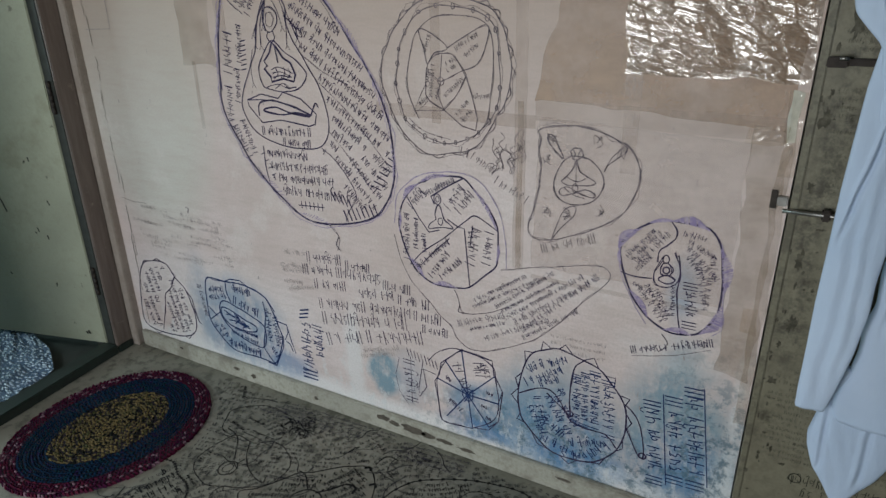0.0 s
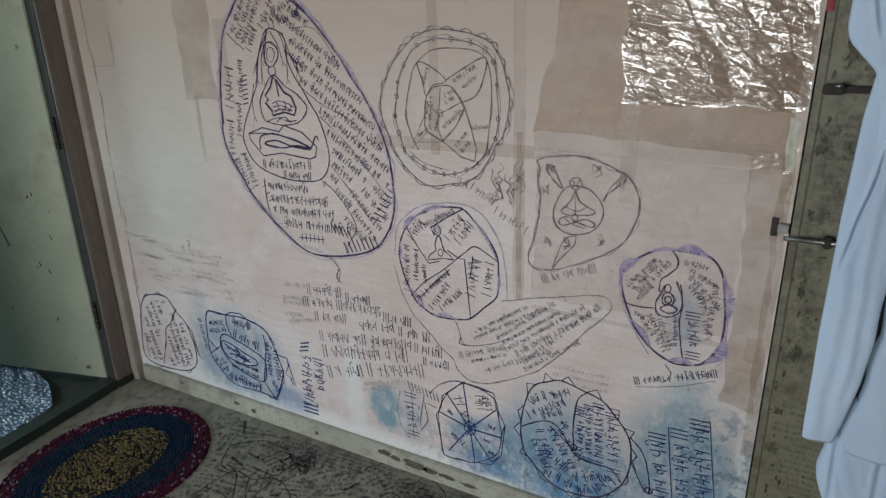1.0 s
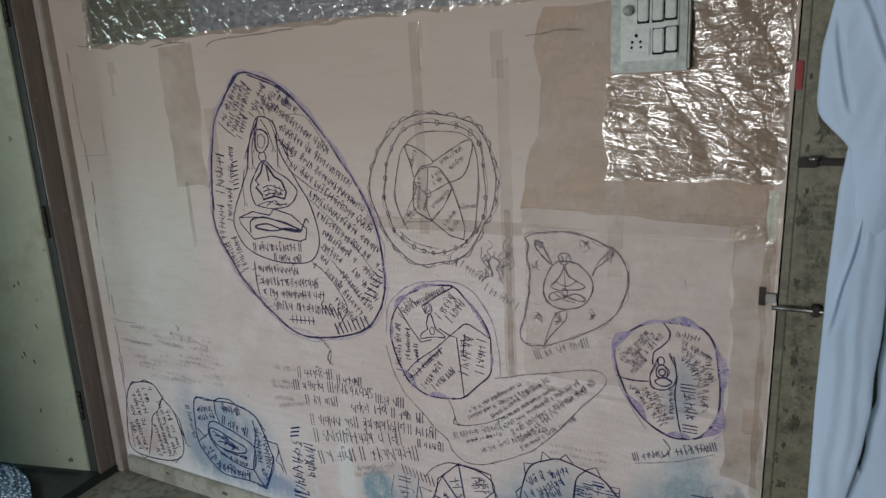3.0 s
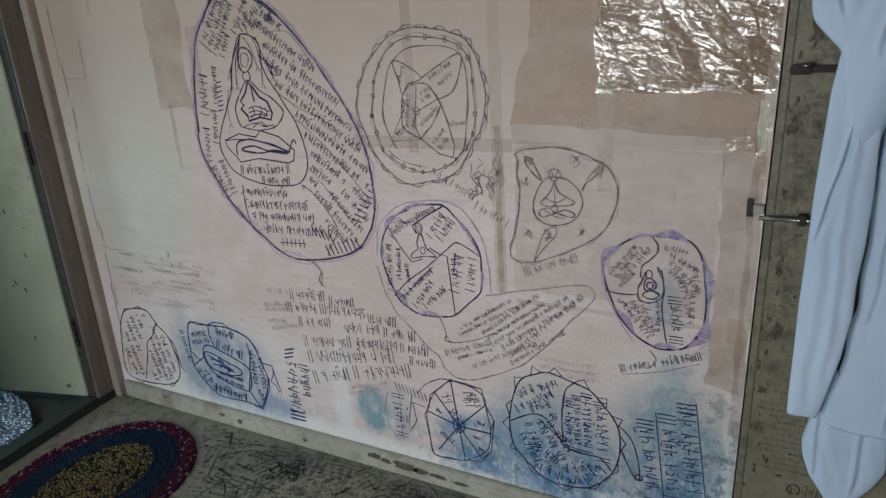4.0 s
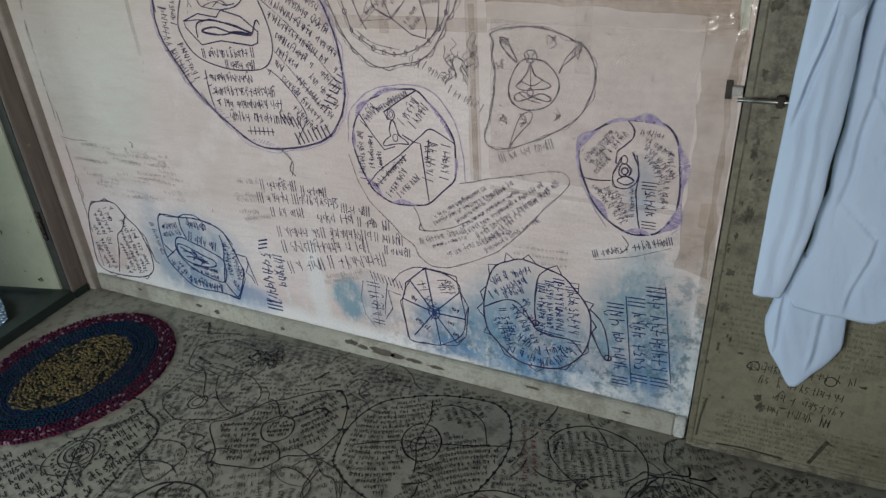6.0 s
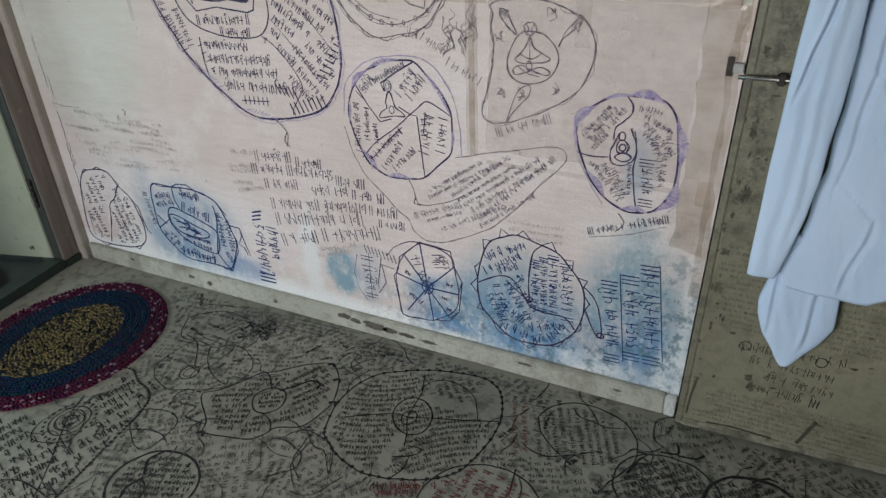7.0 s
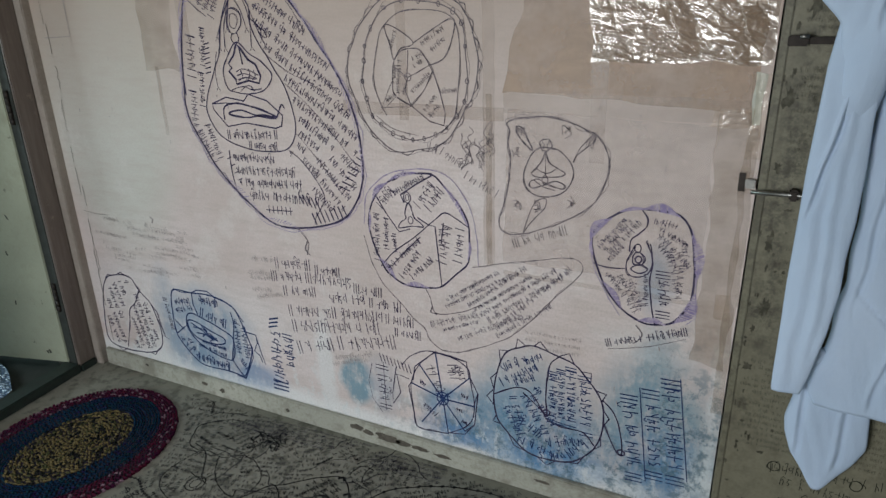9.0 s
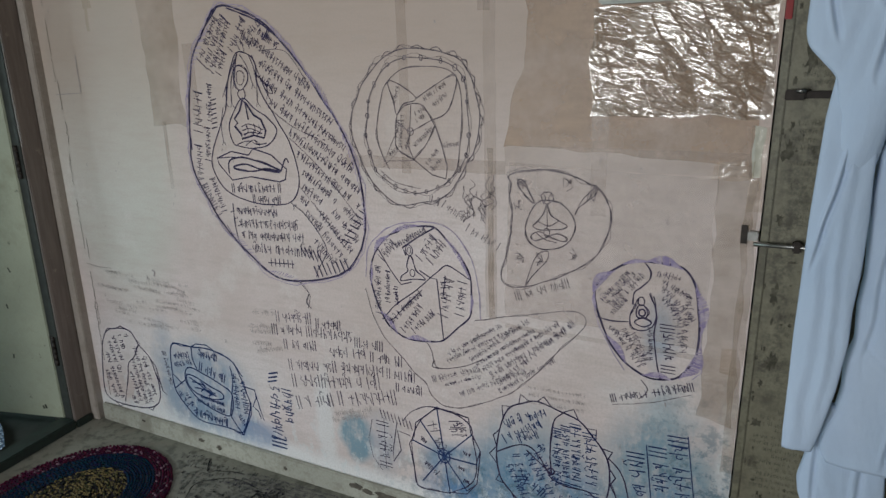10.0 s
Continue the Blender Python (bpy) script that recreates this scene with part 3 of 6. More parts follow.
LEAFPLANE = lambda a, b, d: tuple(HINGE @ Vector((a, -d, b)))
pen = Pen(LEAFPLANE, 3)
for i in range(9):
    z = 0.42 - 0.028 * i
    pen.row((-0.55 + pen.rnd.uniform(-0.05, 0.1), z), (-0.12 - pen.rnd.uniform(0, 0.15), z), 0.012, 0.0012, 0, 0.4)
pen.down("faint_writing", ink("green_faint_writing", (0.33, 0.33, 0.23), (0.44, 0.44, 0.33), 0.9), leaf)
for i in range(14):
    x, z = pen.rnd.uniform(-0.5, -0.1), pen.rnd.uniform(0.1, 1.1)
    pen.line([(x, z), (x + pen.rnd.uniform(-0.01, 0.01), z - pen.rnd.uniform(0.004, 0.02))], 0.004)
pen.line([(-0.36, 0.70), (-0.33, 0.63), (-0.315, 0.585), (-0.305, 0.55)], 0.005)
pen.line([(-0.075, 0.085), (-0.07, 0.07)], 0.006)
pen.line([(-0.085, 0.08), (-0.08, 0.068)], 0.006)
pen.down("scuff", DOORINK, leaf, "dark scuff marks")

# ---- olive door at the right ----
DOOR = pose(2.136, -0.043, 0.0) @ Matrix(((1, 0, PLUMB, 0), (0, 1, 0, 0), (0, 0, 1, 0), (0, 0, 0, 1))) @ Matrix.Rotation(radians(2.4), 4, "Z")
door = structure(new("door_1"), "closed olive-green painted door with worn handwriting", "door")
block("leaf", (0.0, 0.0, 0.012, 0.80, 0.035, 2.03), OLIVE, door, "", 0.002, DOOR)
block("lipping", (0.0, -0.004, 0.02, 0.014, -0.0003, 2.03), green_paint("lipping_paint", (0.205, 0.19, 0.13), (0.09, 0.08, 0.055), 0.7, 14.0), door, "paler edge strip", 0.0015, DOOR)
block("bottom_rail", (0.0145, -0.003, 0.012, 0.80, -0.0003, 0.034), green_paint("rail_paint", (0.235, 0.22, 0.16), (0.07, 0.06, 0.045), 0.8, 9.0), door, "paler worn strip along the foot", 0.001, DOOR)
bm = bmesh.new()
rod(bm, DOOR @ Vector((-0.012, -0.014, 0.903)), DOOR @ Vector((0.20, -0.014, 0.903)), 0.0045)
part("bolt_rod", bm, STEEL, door, "worn steel sliding bolt", True)
for x in (0.055, 0.14):
    bm = box(bmesh.new(), x, -0.021, 0.892, x + 0.016, -0.0003, 0.914, 0.003, DOOR)
    part("bolt_bracket", bm, IRON, door)
bm = box(bmesh.new(), 0.012, -0.010, 1.176, 0.15, -0.0003, 1.189, 0.002, DOOR)
box(bm, 0.012, -0.016, 1.173, 0.045, -0.0102, 1.192, 0.002, DOOR)
hasp = part("hasp", bm, IRON, door, "blackened iron hasp")
bm = bmesh.new()
rod(bm, DOOR @ Vector((0.030, -0.022, 1.190)), DOOR @ Vector((0.045, -0.022, 1.190)), 0.004)
part("staple", bm, STEEL, hasp, "bright worn staple", True)
block("red_tag", (-0.003, -0.008, 1.312, 0.009, -0.0045, 1.362), RED, door, "red plastic tag on the door edge", 0.001, DOOR)
bm = bmesh.new()
rod(bm, DOOR @ Vector((0.30, 0.0, 1.66)), DOOR @ Vector((0.30, -0.06, 1.67)), 0.006)
rod(bm, DOOR @ Vector((0.30, -0.06, 1.67)), DOOR @ Vector((0.30, -0.07, 1.70)), 0.006)
part("coat_hook", bm, IRON, door, "iron coat hook", True)
keeper = tagged(block("bolt_keeper", (2.122, -0.013, 0.897, 2.141, -0.0005, 0.916), STEEL, None, "", 0.002), "small bright steel bolt keeper screwed to the board", "bolt keeper")
block("plate", (2.109, -0.003, 0.888, 2.1215, -0.0005, 0.926), IRON, keeper)

DOORPLANE = lambda a, b, d: tuple(DOOR @ Vector((a, -d, b)))
pen = Pen(DOORPLANE, 8, 0.85)
for i, (a, b) in enumerate((((0.10, 0.275), (0.33, 0.285)), ((0.13, 0.245), (0.31, 0.235)), ((0.165, 0.205), (0.31, 0.195)), ((0.155, 0.165), (0.285, 0.16)))):
    pen.row(a, b, 0.026, 0.0024, 0, 0.2)
for k in range(3):
    pen.line([(0.275 + 0.008 * k, 0.155), (0.277 + 0.008 * k, 0.18)], 0.0024)
pen.ring((0.115, 0.29), 0.012, 0.012, 0.0024)
pen.ring((0.272, 0.285), 0.012, 0.013, 0.0024)
pen.down("writing", DOORINK, door, "dark handwriting low on the door")
for z0, z1, x0, x1 in ((0.33, 0.56, 0.02, 0.45), (0.60, 0.86, 0.05, 0.40), (0.94, 1.14, 0.03, 0.40), (1.2, 1.5, 0.03, 0.4), (0.05, 0.15, 0.03, 0.5)):
    z = z0
    while z < z1:
        s = x0 + pen.rnd.uniform(0, 0.05)
        pen.row((s, z), (x1 + pen.rnd.uniform(-0.1, 0.02), z - 0.01), 0.010, 0.0011, 0, 0.25)
        z += 0.0145
pen.down("faint_writing", DOORPALE, door, "rows of faded small handwriting")
pen.bold = 0.9
pen.line([(0.30, 0.118), (0.275, 0.04)], 0.010, False, 0.003)
pen.line([(0.032, 0.17), (0.022, 0.11), (0.020, 0.05)], 0.006, False, 0.003)
pen.line([(0.07, 0.039), (0.13, 0.041), (0.22, 0.037)], 0.006, False, 0.003)
pen.down("stain", ink("door_grime", (0.05, 0.046, 0.032), (0.12, 0.112, 0.08), 0.9), door, "dark grime and worn spots")


def spot(cx, cz, w, h, seed):
    """A ragged patch where the olive paint has worn dark."""
    q = random.Random(seed)
    n = 22
    pts = [DOORPLANE(cx + w / 2 * k * math.cos(6.2832 * i / n), cz + h / 2 * k * math.sin(6.2832 * i / n), 0.0004 + 0.00004 * (seed % 9)) for i in range(n) for k in (q.uniform(0.35, 1.0),)]
    ob = new("worn_spot", mesh_of("worn_spot", pts, [tuple(range(n))], GRIME))
    ob.parent = door


GRIME = ink("door_wear", (0.055, 0.05, 0.034), (0.15, 0.14, 0.10), 1.0)
q = random.Random(77)
for i in range(60):
    spot(abs(q.gauss(0.022, 0.028)) + 0.008, q.uniform(0.06, 1.42), q.uniform(0.003, 0.012), q.uniform(0.005, 0.024), i)
for i in range(30):
    spot(q.uniform(0.05, 0.45), q.uniform(0.06, 1.42), q.uniform(0.006, 0.025), q.uniform(0.004, 0.012), 100 + i)
for x, z, w, h, k in ((0.140, 0.20, 0.030, 0.030, 201), (0.146, 0.178, 0.026, 0.034, 202), (0.150, 0.168, 0.018, 0.018, 203), (0.030, 1.08, 0.03, 0.06, 204), (0.045, 0.66, 0.03, 0.05, 205), (0.035, 0.80, 0.02, 0.06, 206), (0.030, 0.52, 0.026, 0.03, 207), (0.05, 1.25, 0.03, 0.08, 208), (0.028, 0.95, 0.02, 0.03, 209)):
    spot(x, z, w, h, k)

# ---- tape and paper on the board ----
def ragged(name, pts, mat, parent, label, wob=0.006, lift=0.0004, step=0.02, seed=0):
    """A flat piece with slightly uneven edges through the corner points, lying on the board."""
    out = []
    k = len(pts)
    for i in range(k):
        a, b = np.array(pts[i]), np.array(pts[(i + 1) % k])
        n = max(2, int(math.hypot(*(b - a)) / step))
        for j in range(n):
            p = a + (b - a) * j / n
            q = noise.noise_vector((p[0] * 18, p[1] * 18, seed * 3.1))
            out.append((p[0] + wob * q[0], -lift, p[1] + wob * q[1]))
    bm = bmesh.new()
    vs = [bm.verts.new(v) for v in out]
    bmesh.ops.triangle_fill(bm, use_beauty=True, edges=[bm.edges.new((vs[i], vs[(i + 1) % len(vs)])) for i in range(len(vs))], normal=(0, -1, 0))
    return tagged(part(name, bm, mat, parent, label), "", "tape" if name == "tape_strip" else "paper", "tape strips on the board" if name == "tape_strip" else "")


def strip(x0, z0, x1, z1, mat, lift, seed, wob=0.003):
    return ragged("tape_strip", [(x0, z0), (x1, z0), (x1, z1), (x0, z1)], mat, None, "strip of yellowed adhesive tape stuck on the board", wob, lift, 0.02, seed)


ragged("brown_paper", [(1.595, 1.065), (1.80, 1.06), (2.125, 1.04), (2.135, 1.50), (1.66, 1.50), (1.635, 1.42), (1.655, 1.35), (1.645, 1.24), (1.615, 1.16)],
       KRAFT, None, "brown kraft paper pasted round the switch", 0.008, 0.0003, 0.02, 1)
ragged("pasted_sheet", [(1.60, 0.655), (1.82, 0.66), (2.055, 0.64), (2.06, 1.015), (1.84, 1.02), (1.61, 1.03)],
       tape_material("pale_pink_paper", (0.67, 0.565, 0.51), 0.38, 0.5), None, "pale pinkish paper sheet pasted on the board", 0.006, 0.00026, 0.02, 22)
strip(1.548, 0.64, 1.578, 1.40, CLEAR, 0.00036, 2)
strip(1.60, 1.02, 2.12, 1.068, CLEAR, 0.00040, 3)
strip(1.80, 0.92, 1.835, 1.16, CLEAR, 0.00044, 4)
strip(2.058, 0.48, 2.128, 1.05, MID, 0.00036, 5, 0.014)
strip(1.556, 0.64, 1.571, 1.06, MID, 0.00047, 17, 0.002)
strip(2.112, 0.36, 2.136, 1.12, MID, 0.00053, 18, 0.005)
strip(0.465, 1.09, 0.60, 1.50, MID, 0.00030, 6, 0.012)
strip(0.50, 0.90, 0.515, 1.10, CLEAR, 0.00046, 7)
strip(1.325, 0.99, 1.352, 1.50, CLEAR, 0.00034, 8)
strip(1.535, 1.36, 1.565, 1.46, CLEAR, 0.00048, 9)
strip(1.16, 1.00, 1.60, 1.03, CLEAR, 0.00050, 10)
strip(0.62, 1.10, 0.66, 1.32, CLEAR, 0.00040, 11)
strip(1.74, 1.42, 1.80, 1.50, CLEAR, 0.00052, 13)
strip(1.60, 0.62, 2.05, 0.632, CLEAR, 0.00034, 16)
ragged("paper_patch", [(2.120, 1.02), (2.134, 1.02), (2.136, 1.12), (2.114, 1.125)], plain("white_patch", (0.52, 0.52, 0.45), 0.6), None, "torn white paper patch at the board edge", 0.006, 0.0006, 0.015, 3)
pen = Pen(WALLPLANE, 4, 1.0)
pen.curve([(0.10, 1.53), (0.16, 1.522), (0.25, 1.53)], 0.002)
pen.curve([(0.43, 1.502), (0.50, 1.508), (0.58, 1.505)], 0.0022)
pen.curve([(0.66, 1.488), (0.70, 1.503), (0.85, 1.508), (0.98, 1.512)], 0.0024)
pen.curve([(1.62, 1.445), (1.70, 1.452), (1.75, 1.448)], 0.002)
for k in range(5):
    z = 0.10 + 0.28 * k
    while z < 0.38 + 0.28 * k:
        ln = pen.rnd.uniform(0.03, 0.12)
        x = 0.036 + 0.010 * noise.noise((z * 9, 3.0, k)) + 0.012 * (k % 2)
        pen.line([(x + 0.006 * noise.noise((z * 30 + j, 1.0, 5.0)), z + ln * j / 6) for j in range(7)], pen.rnd.uniform(0.0010, 0.0030))
        z += ln + pen.rnd.uniform(0.0, 0.06)
pen.line([(0.03, 0.605), (0.09, 0.598), (0.16, 0.602)], 0.0012, False, 0.008)
pen.down("crease", ink("dark_crease", (0.10, 0.085, 0.07), (0.25, 0.2, 0.16), 0.9), board, "dark cracks and creases in the paper")
pen.line([(0.155, 1.30), (0.153, 1.184), (0.03, 1.178)], 0.003, False, 0.003)
pen.line([(0.36, 0.62), (0.372, 0.615), (0.366, 0.60)], 0.006)
for i in range(70):
    x, z = pen.rnd.uniform(0.05, 2.0), pen.rnd.uniform(0.12, 1.45)
    pen.line([(x, z), (x + pen.rnd.uniform(-0.003, 0.003), z - pen.rnd.uniform(0.002, 0.014))], pen.rnd.uniform(0.001, 0.003))
pen.down("scratch", FAINT, board, "small scratches and dents")
for i in range(44):
    x, z = 0.06 + pen.rnd.uniform(0, 0.46), 0.58 - 0.018 * (i % 10) + pen.rnd.uniform(-0.004, 0.004)
    pen.row((x, z), (x + pen.rnd.uniform(0.03, 0.11), z + pen.rnd.uniform(-0.006, 0.004)), 0.013, 0.0011, 0, 0.4)
pen.down("faint_writing", FAINT, board, "rows of faint small handwriting")


def film(name, x0, z0, x1, z1, nx, nz, height, seed, parent, label, lean=(0.0, 0.0), edge=0.012, mat=None):
    """Crinkled clear film: a grid with creases at two sizes and a wavy border."""
    v, f = [], []
    for j in range(nz + 1):
        for i in range(nx + 1):
            s, t = i / nx, j / nz
            x, z = x0 + (x1 - x0) * s, z0 + (z1 - z0) * t
            bx = noise.noise((x * 14, z * 14, seed))
            bz = noise.noise((x * 14, z * 14, seed + 5))
            border = min(min(s, 1 - s) * (x1 - x0), min(t, 1 - t) * (z1 - z0))
            k = max(0.0, 1 - border / 0.03)
            h = 0.0
            for size, sx, sz, amp in ((0.050, 1.2, 0.6, 0.40), (0.022, 0.45, 1.7, 0.60), (0.0080, 0.6, 1.5, 0.50), (0.0036, 1.3, 0.8, 0.32)):
                q = Vector(((x + lean[0] * z) / size * sx, (z + lean[1] * x) / size * sz, seed * 1.7 + size * 90))
                near = noise.voronoi(q)[1][0]
                tilt = noise.noise_vector(near * 3.7)
                h += amp * size * ((q.x - near.x) * tilt[0] + (q.y - near.y) * tilt[1])
            y = 0.004 + height * 0.25 + (h * height * 30 + 0.0012 * noise.noise((x * 22, z * 22, seed))) * min(1, border / 0.012 + 0.3)
            y = max(0.0022, y)
            v.append((x + edge * bx * k, -y, z + edge * bz * k))
    for j in range(nz):
        for i in range(nx):
            a = j * (nx + 1) + i
            f.append((a, a + 1, a + nx + 2, a + nx + 1))
    ob = new(name, mesh_of(name, v, f, mat or FILM, True))
    ob.visible_shadow = False
    if parent:
        ob.parent = parent
    return tagged(ob, label, "plastic film")


film("clear_film", 1.797, 1.135, 2.142, 1.352, 200, 130, 0.020, 11, None, "crinkled clear plastic film taped under the switch", (0.6, 0.2))
film("clear_film", 1.968, 1.345, 2.144, 1.72, 110, 200, 0.020, 31, None, "crinkled clear plastic film beside the switch", (0.4, 0.0))
film("clear_film", 0.16, 1.515, 1.75, 1.74, 500, 80, 0.018, 51, None, "crinkled clear plastic film along the top", (0.5, 0.0))
film("clear_film", 0.23, 1.43, 0.27, 1.475, 18, 22, 0.007, 71, None, "small scrap of clear tape", mat=THIN)
film("clear_film", 0.243, 1.37, 0.256, 1.43, 8, 24, 0.006, 72, None, "small scrap of clear tape", mat=THIN)
film("clear_film", 2.112, 0.95, 2.142, 1.12, 14, 50, 0.006, 73, None, "wrinkled clear tape along the board edge", mat=THIN)
film("clear_film", 2.05, 1.015, 2.125, 1.05, 26, 16, 0.007, 74, None, "scrap of clear tape", mat=THIN)
film("clear_film", 2.095, 0.60, 2.125, 0.66, 12, 18, 0.006, 75, None, "scrap of clear tape", mat=THIN)
film("clear_film", 1.352, 1.38, 1.362, 1.50, 6, 30, 0.006, 76, None, "thin strip of clear tape", mat=THIN)
ragged("printed_paper", [(0.62, 1.530), (1.60, 1.524), (1.60, 1.72), (0.62, 1.72)], PAPER, None, "blue-grey printed paper under the film", 0.006, 0.0006, 0.03, 8)
ragged("dark_paper", [(0.17, 1.53), (0.615, 1.52), (0.615, 1.72), (0.17, 1.72)], plain("green_brown_paper", (0.20, 0.19, 0.15), 0.5, 0, 0.4, 30), None, "dull green-brown paper under the film", 0.006, 0.0006, 0.03, 9)

# ---- switch board ----
sw = tagged(new("switch_board"), "dirty grey-green plastic switch board with socket and switches", "switch board")
X0, Z0 = 1.812, 1.356
block("back_box", (X0, -0.030, Z0, X0 + 0.152, -0.0065, Z0 + 0.168), SWITCH, sw, "", 0.004)
block("foot_gap", (X0 + 0.002, -0.0065, Z0 + 0.002, X0 + 0.150, -0.0006, Z0 + 0.166), DARK, sw)
plate = block("face_plate", (X0 + 0.022, -0.035, Z0 + 0.022, X0 + 0.132, -0.0302, Z0 + 0.150), SWITCHPALE, sw, "paler face plate", 0.002)
for i, (cx, cz) in enumerate(((0.066, 0.118), (0.094, 0.118), (0.118, 0.120), (0.096, 0.058), (0.120, 0.060))):
    s1 = block("switch", (X0 + cx - 0.010, -0.041, Z0 + cz - 0.022, X0 + cx + 0.010, -0.0352, Z0 + cz + 0.022), SWITCHPALE, sw, "", 0.002)
    block("surround", (X0 + cx - 0.0118, -0.0356, Z0 + cz - 0.0238, X0 + cx + 0.0118, -0.0351, Z0 + cz + 0.0238), DARK, s1)
    block("slot", (X0 + cx - 0.011, -0.0364, Z0 + cz - 0.026, X0 + cx + 0.011, -0.0352, Z0 + cz - 0.0225), DARK, s1)
bm = bmesh.new()
rod(bm, (X0 + 0.038, -0.035, Z0 + 0.118), (X0 + 0.038, -0.045, Z0 + 0.118), 0.010, 20)
part("regulator_knob", bm, SWITCH, sw, "round grey regulator knob", True)
sock = block("socket", (X0 + 0.028, -0.0385, Z0 + 0.030, X0 + 0.080, -0.0352, Z0 + 0.082), SWITCHPALE, sw, "three-pin socket", 0.002)
for dx, dz, rr in ((0.054, 0.070, 0.0035), (0.046, 0.058, 0.0028), (0.062, 0.058, 0.0028), (0.045, 0.048, 0.0026), (0.063, 0.048, 0.0026)):
    bm = bmesh.new()
    rod(bm, (X0 + dx, -0.0382, Z0 + dz), (X0 + dx, -0.0389, Z0 + dz), rr, 10)
    part("pin_hole", bm, DARK, sock)

# ---- ink drawings on the board ----
def oval(c, rx, rz, tilt=0.0, point=0.0, n=64):
    """A tilted egg: point > 0 draws its top together."""
    out = []
    ct, st = math.cos(radians(tilt)), math.sin(radians(tilt))
    for i in range(n):
        a = 6.2832 * i / n
        x, z = rx * math.cos(a), rz * math.sin(a)
        x *= 1 - point * max(0, math.sin(a)) ** 1.5 - 0.15 * point * math.sin(a)
        out.append((c[0] + x * ct - z * st, c[1] + x * st + z * ct))
    return out


# the large pointed egg
d = group_of("egg_drawing", board, "large pointed egg drawn in blue-black ink, full of handwriting")
pen = Pen(WALLPLANE, 21, 1.1)
EGG = smooth([(0.767, 1.410), (0.859, 1.394), (0.931, 1.356), (0.999, 1.293), (1.061, 1.219), (1.095, 1.169), (1.127, 1.127), (1.161, 1.070), (1.188, 1.006), (1.201, 0.948), (1.206, 0.874), (1.200, 0.812), (1.169, 0.746), (1.109, 0.696), (0.989, 0.663), (0.887, 0.663), (0.797, 0.718), (0.705, 0.799), (0.650, 0.880), (0.606, 0.963), (0.607, 1.046), (0.617, 1.128), (0.633, 1.207), (0.658, 1.284), (0.705, 1.346)], True, 4)
pen.line(EGG, 0.0050, True, 0.002)
pen.line(EGG, 0.0024, True, 0.006)
pen.curve([(0.767, 1.407), (0.700, 1.343), (0.658, 1.284), (0.628, 1.192), (0.614, 1.112), (0.610, 1.021)], 0.0046)
pen.curve([(0.801, 1.405), (0.904, 1.367), (0.982, 1.310), (1.056, 1.226)], 0.0044)
pen.down("outline", INK, d)
for a, b, dep in (((0.738, 1.371), (0.636, 1.223), 0.020), ((0.639, 1.254), (0.606, 1.079), 0.012), ((1.032, 1.259), (0.946, 1.351), 0.012), ((1.127, 1.127), (1.056, 1.226), 0.016), ((1.200, 0.933), (1.142, 1.099), 0.010), ((0.709, 0.796), (0.827, 0.697), -0.016), ((0.846, 0.679), (0.969, 0.660), -0.012), ((1.200, 0.812), (1.199, 0.918), 0.010)):
    pen.hatch(a, b, -dep, 16, 0.0015)
pen.line(shrunk(EGG, 1.025), 0.0016, True, 0.010)
pen.line(shrunk(EGG, 1.015), 0.0013, True, 0.016)
pen.down("shading", VIOLET, d, "violet pencil shading")
TEAR = smooth([(0.820, 1.288), (0.864, 1.284), (0.884, 1.257), (0.884, 1.213), (0.899, 1.176), (0.924, 1.139), (0.948, 1.102), (0.976, 1.057), (0.995, 0.997), (0.999, 0.951), (0.986, 0.911), (0.957, 0.886), (0.912, 0.878), (0.840, 0.877), (0.778, 0.889), (0.726, 0.911), (0.698, 0.942), (0.685, 0.983), (0.696, 1.025), (0.732, 1.090), (0.762, 1.145), (0.785, 1.229)], True, 4)
pen.line(TEAR, 0.0030, True, 0.002)
for p in ([(0.824, 1.288), (0.784, 1.224), (0.761, 1.184)], [(0.824, 1.285), (0.791, 1.214), (0.786, 1.156)], [(0.832, 1.285), (0.855, 1.250), (0.869, 1.206)], [(0.863, 1.282), (0.881, 1.235), (0.879, 1.160)], [(0.875, 1.282), (0.898, 1.217), (0.925, 1.164)], [(0.809, 1.266), (0.775, 1.206), (0.764, 1.157)], [(0.751, 1.145), (0.736, 1.090), (0.739, 1.050)], [(0.819, 1.283), (0.810, 1.244), (0.800, 1.206)], [(0.877, 1.235), (0.912, 1.206), (0.917, 1.179)]):
    pen.curve(p, 0.0020)
    pen.line([(p[-1][0] - 0.006, p[-1][1] - 0.012), p[-1], (p[-1][0] + 0.008, p[-1][1] - 0.012)], 0.0016)
pen.curve([(0.905, 1.209), (0.927, 1.200), (0.933, 1.183), (0.914, 1.189)], 0.0022, True)
pen.curve([(0.808, 1.248), (0.828, 1.255), (0.850, 1.243), (0.851, 1.218), (0.831, 1.194), (0.813, 1.194), (0.802, 1.218)], 0.0028, True)
pen.curve([(0.817, 1.239), (0.834, 1.242), (0.842, 1.227), (0.829, 1.206), (0.813, 1.212)], 0.0016, True)
pen.curve([(0.819, 1.194), (0.811, 1.179), (0.823, 1.164), (0.837, 1.176), (0.833, 1.194)], 0.0026)
pen.curve([(0.828, 1.170), (0.792, 1.136), (0.767, 1.095), (0.775, 1.051), (0.793, 1.039), (0.850, 1.033), (0.908, 1.048), (0.937, 1.084), (0.911, 1.116), (0.868, 1.141)], 0.0030, True)
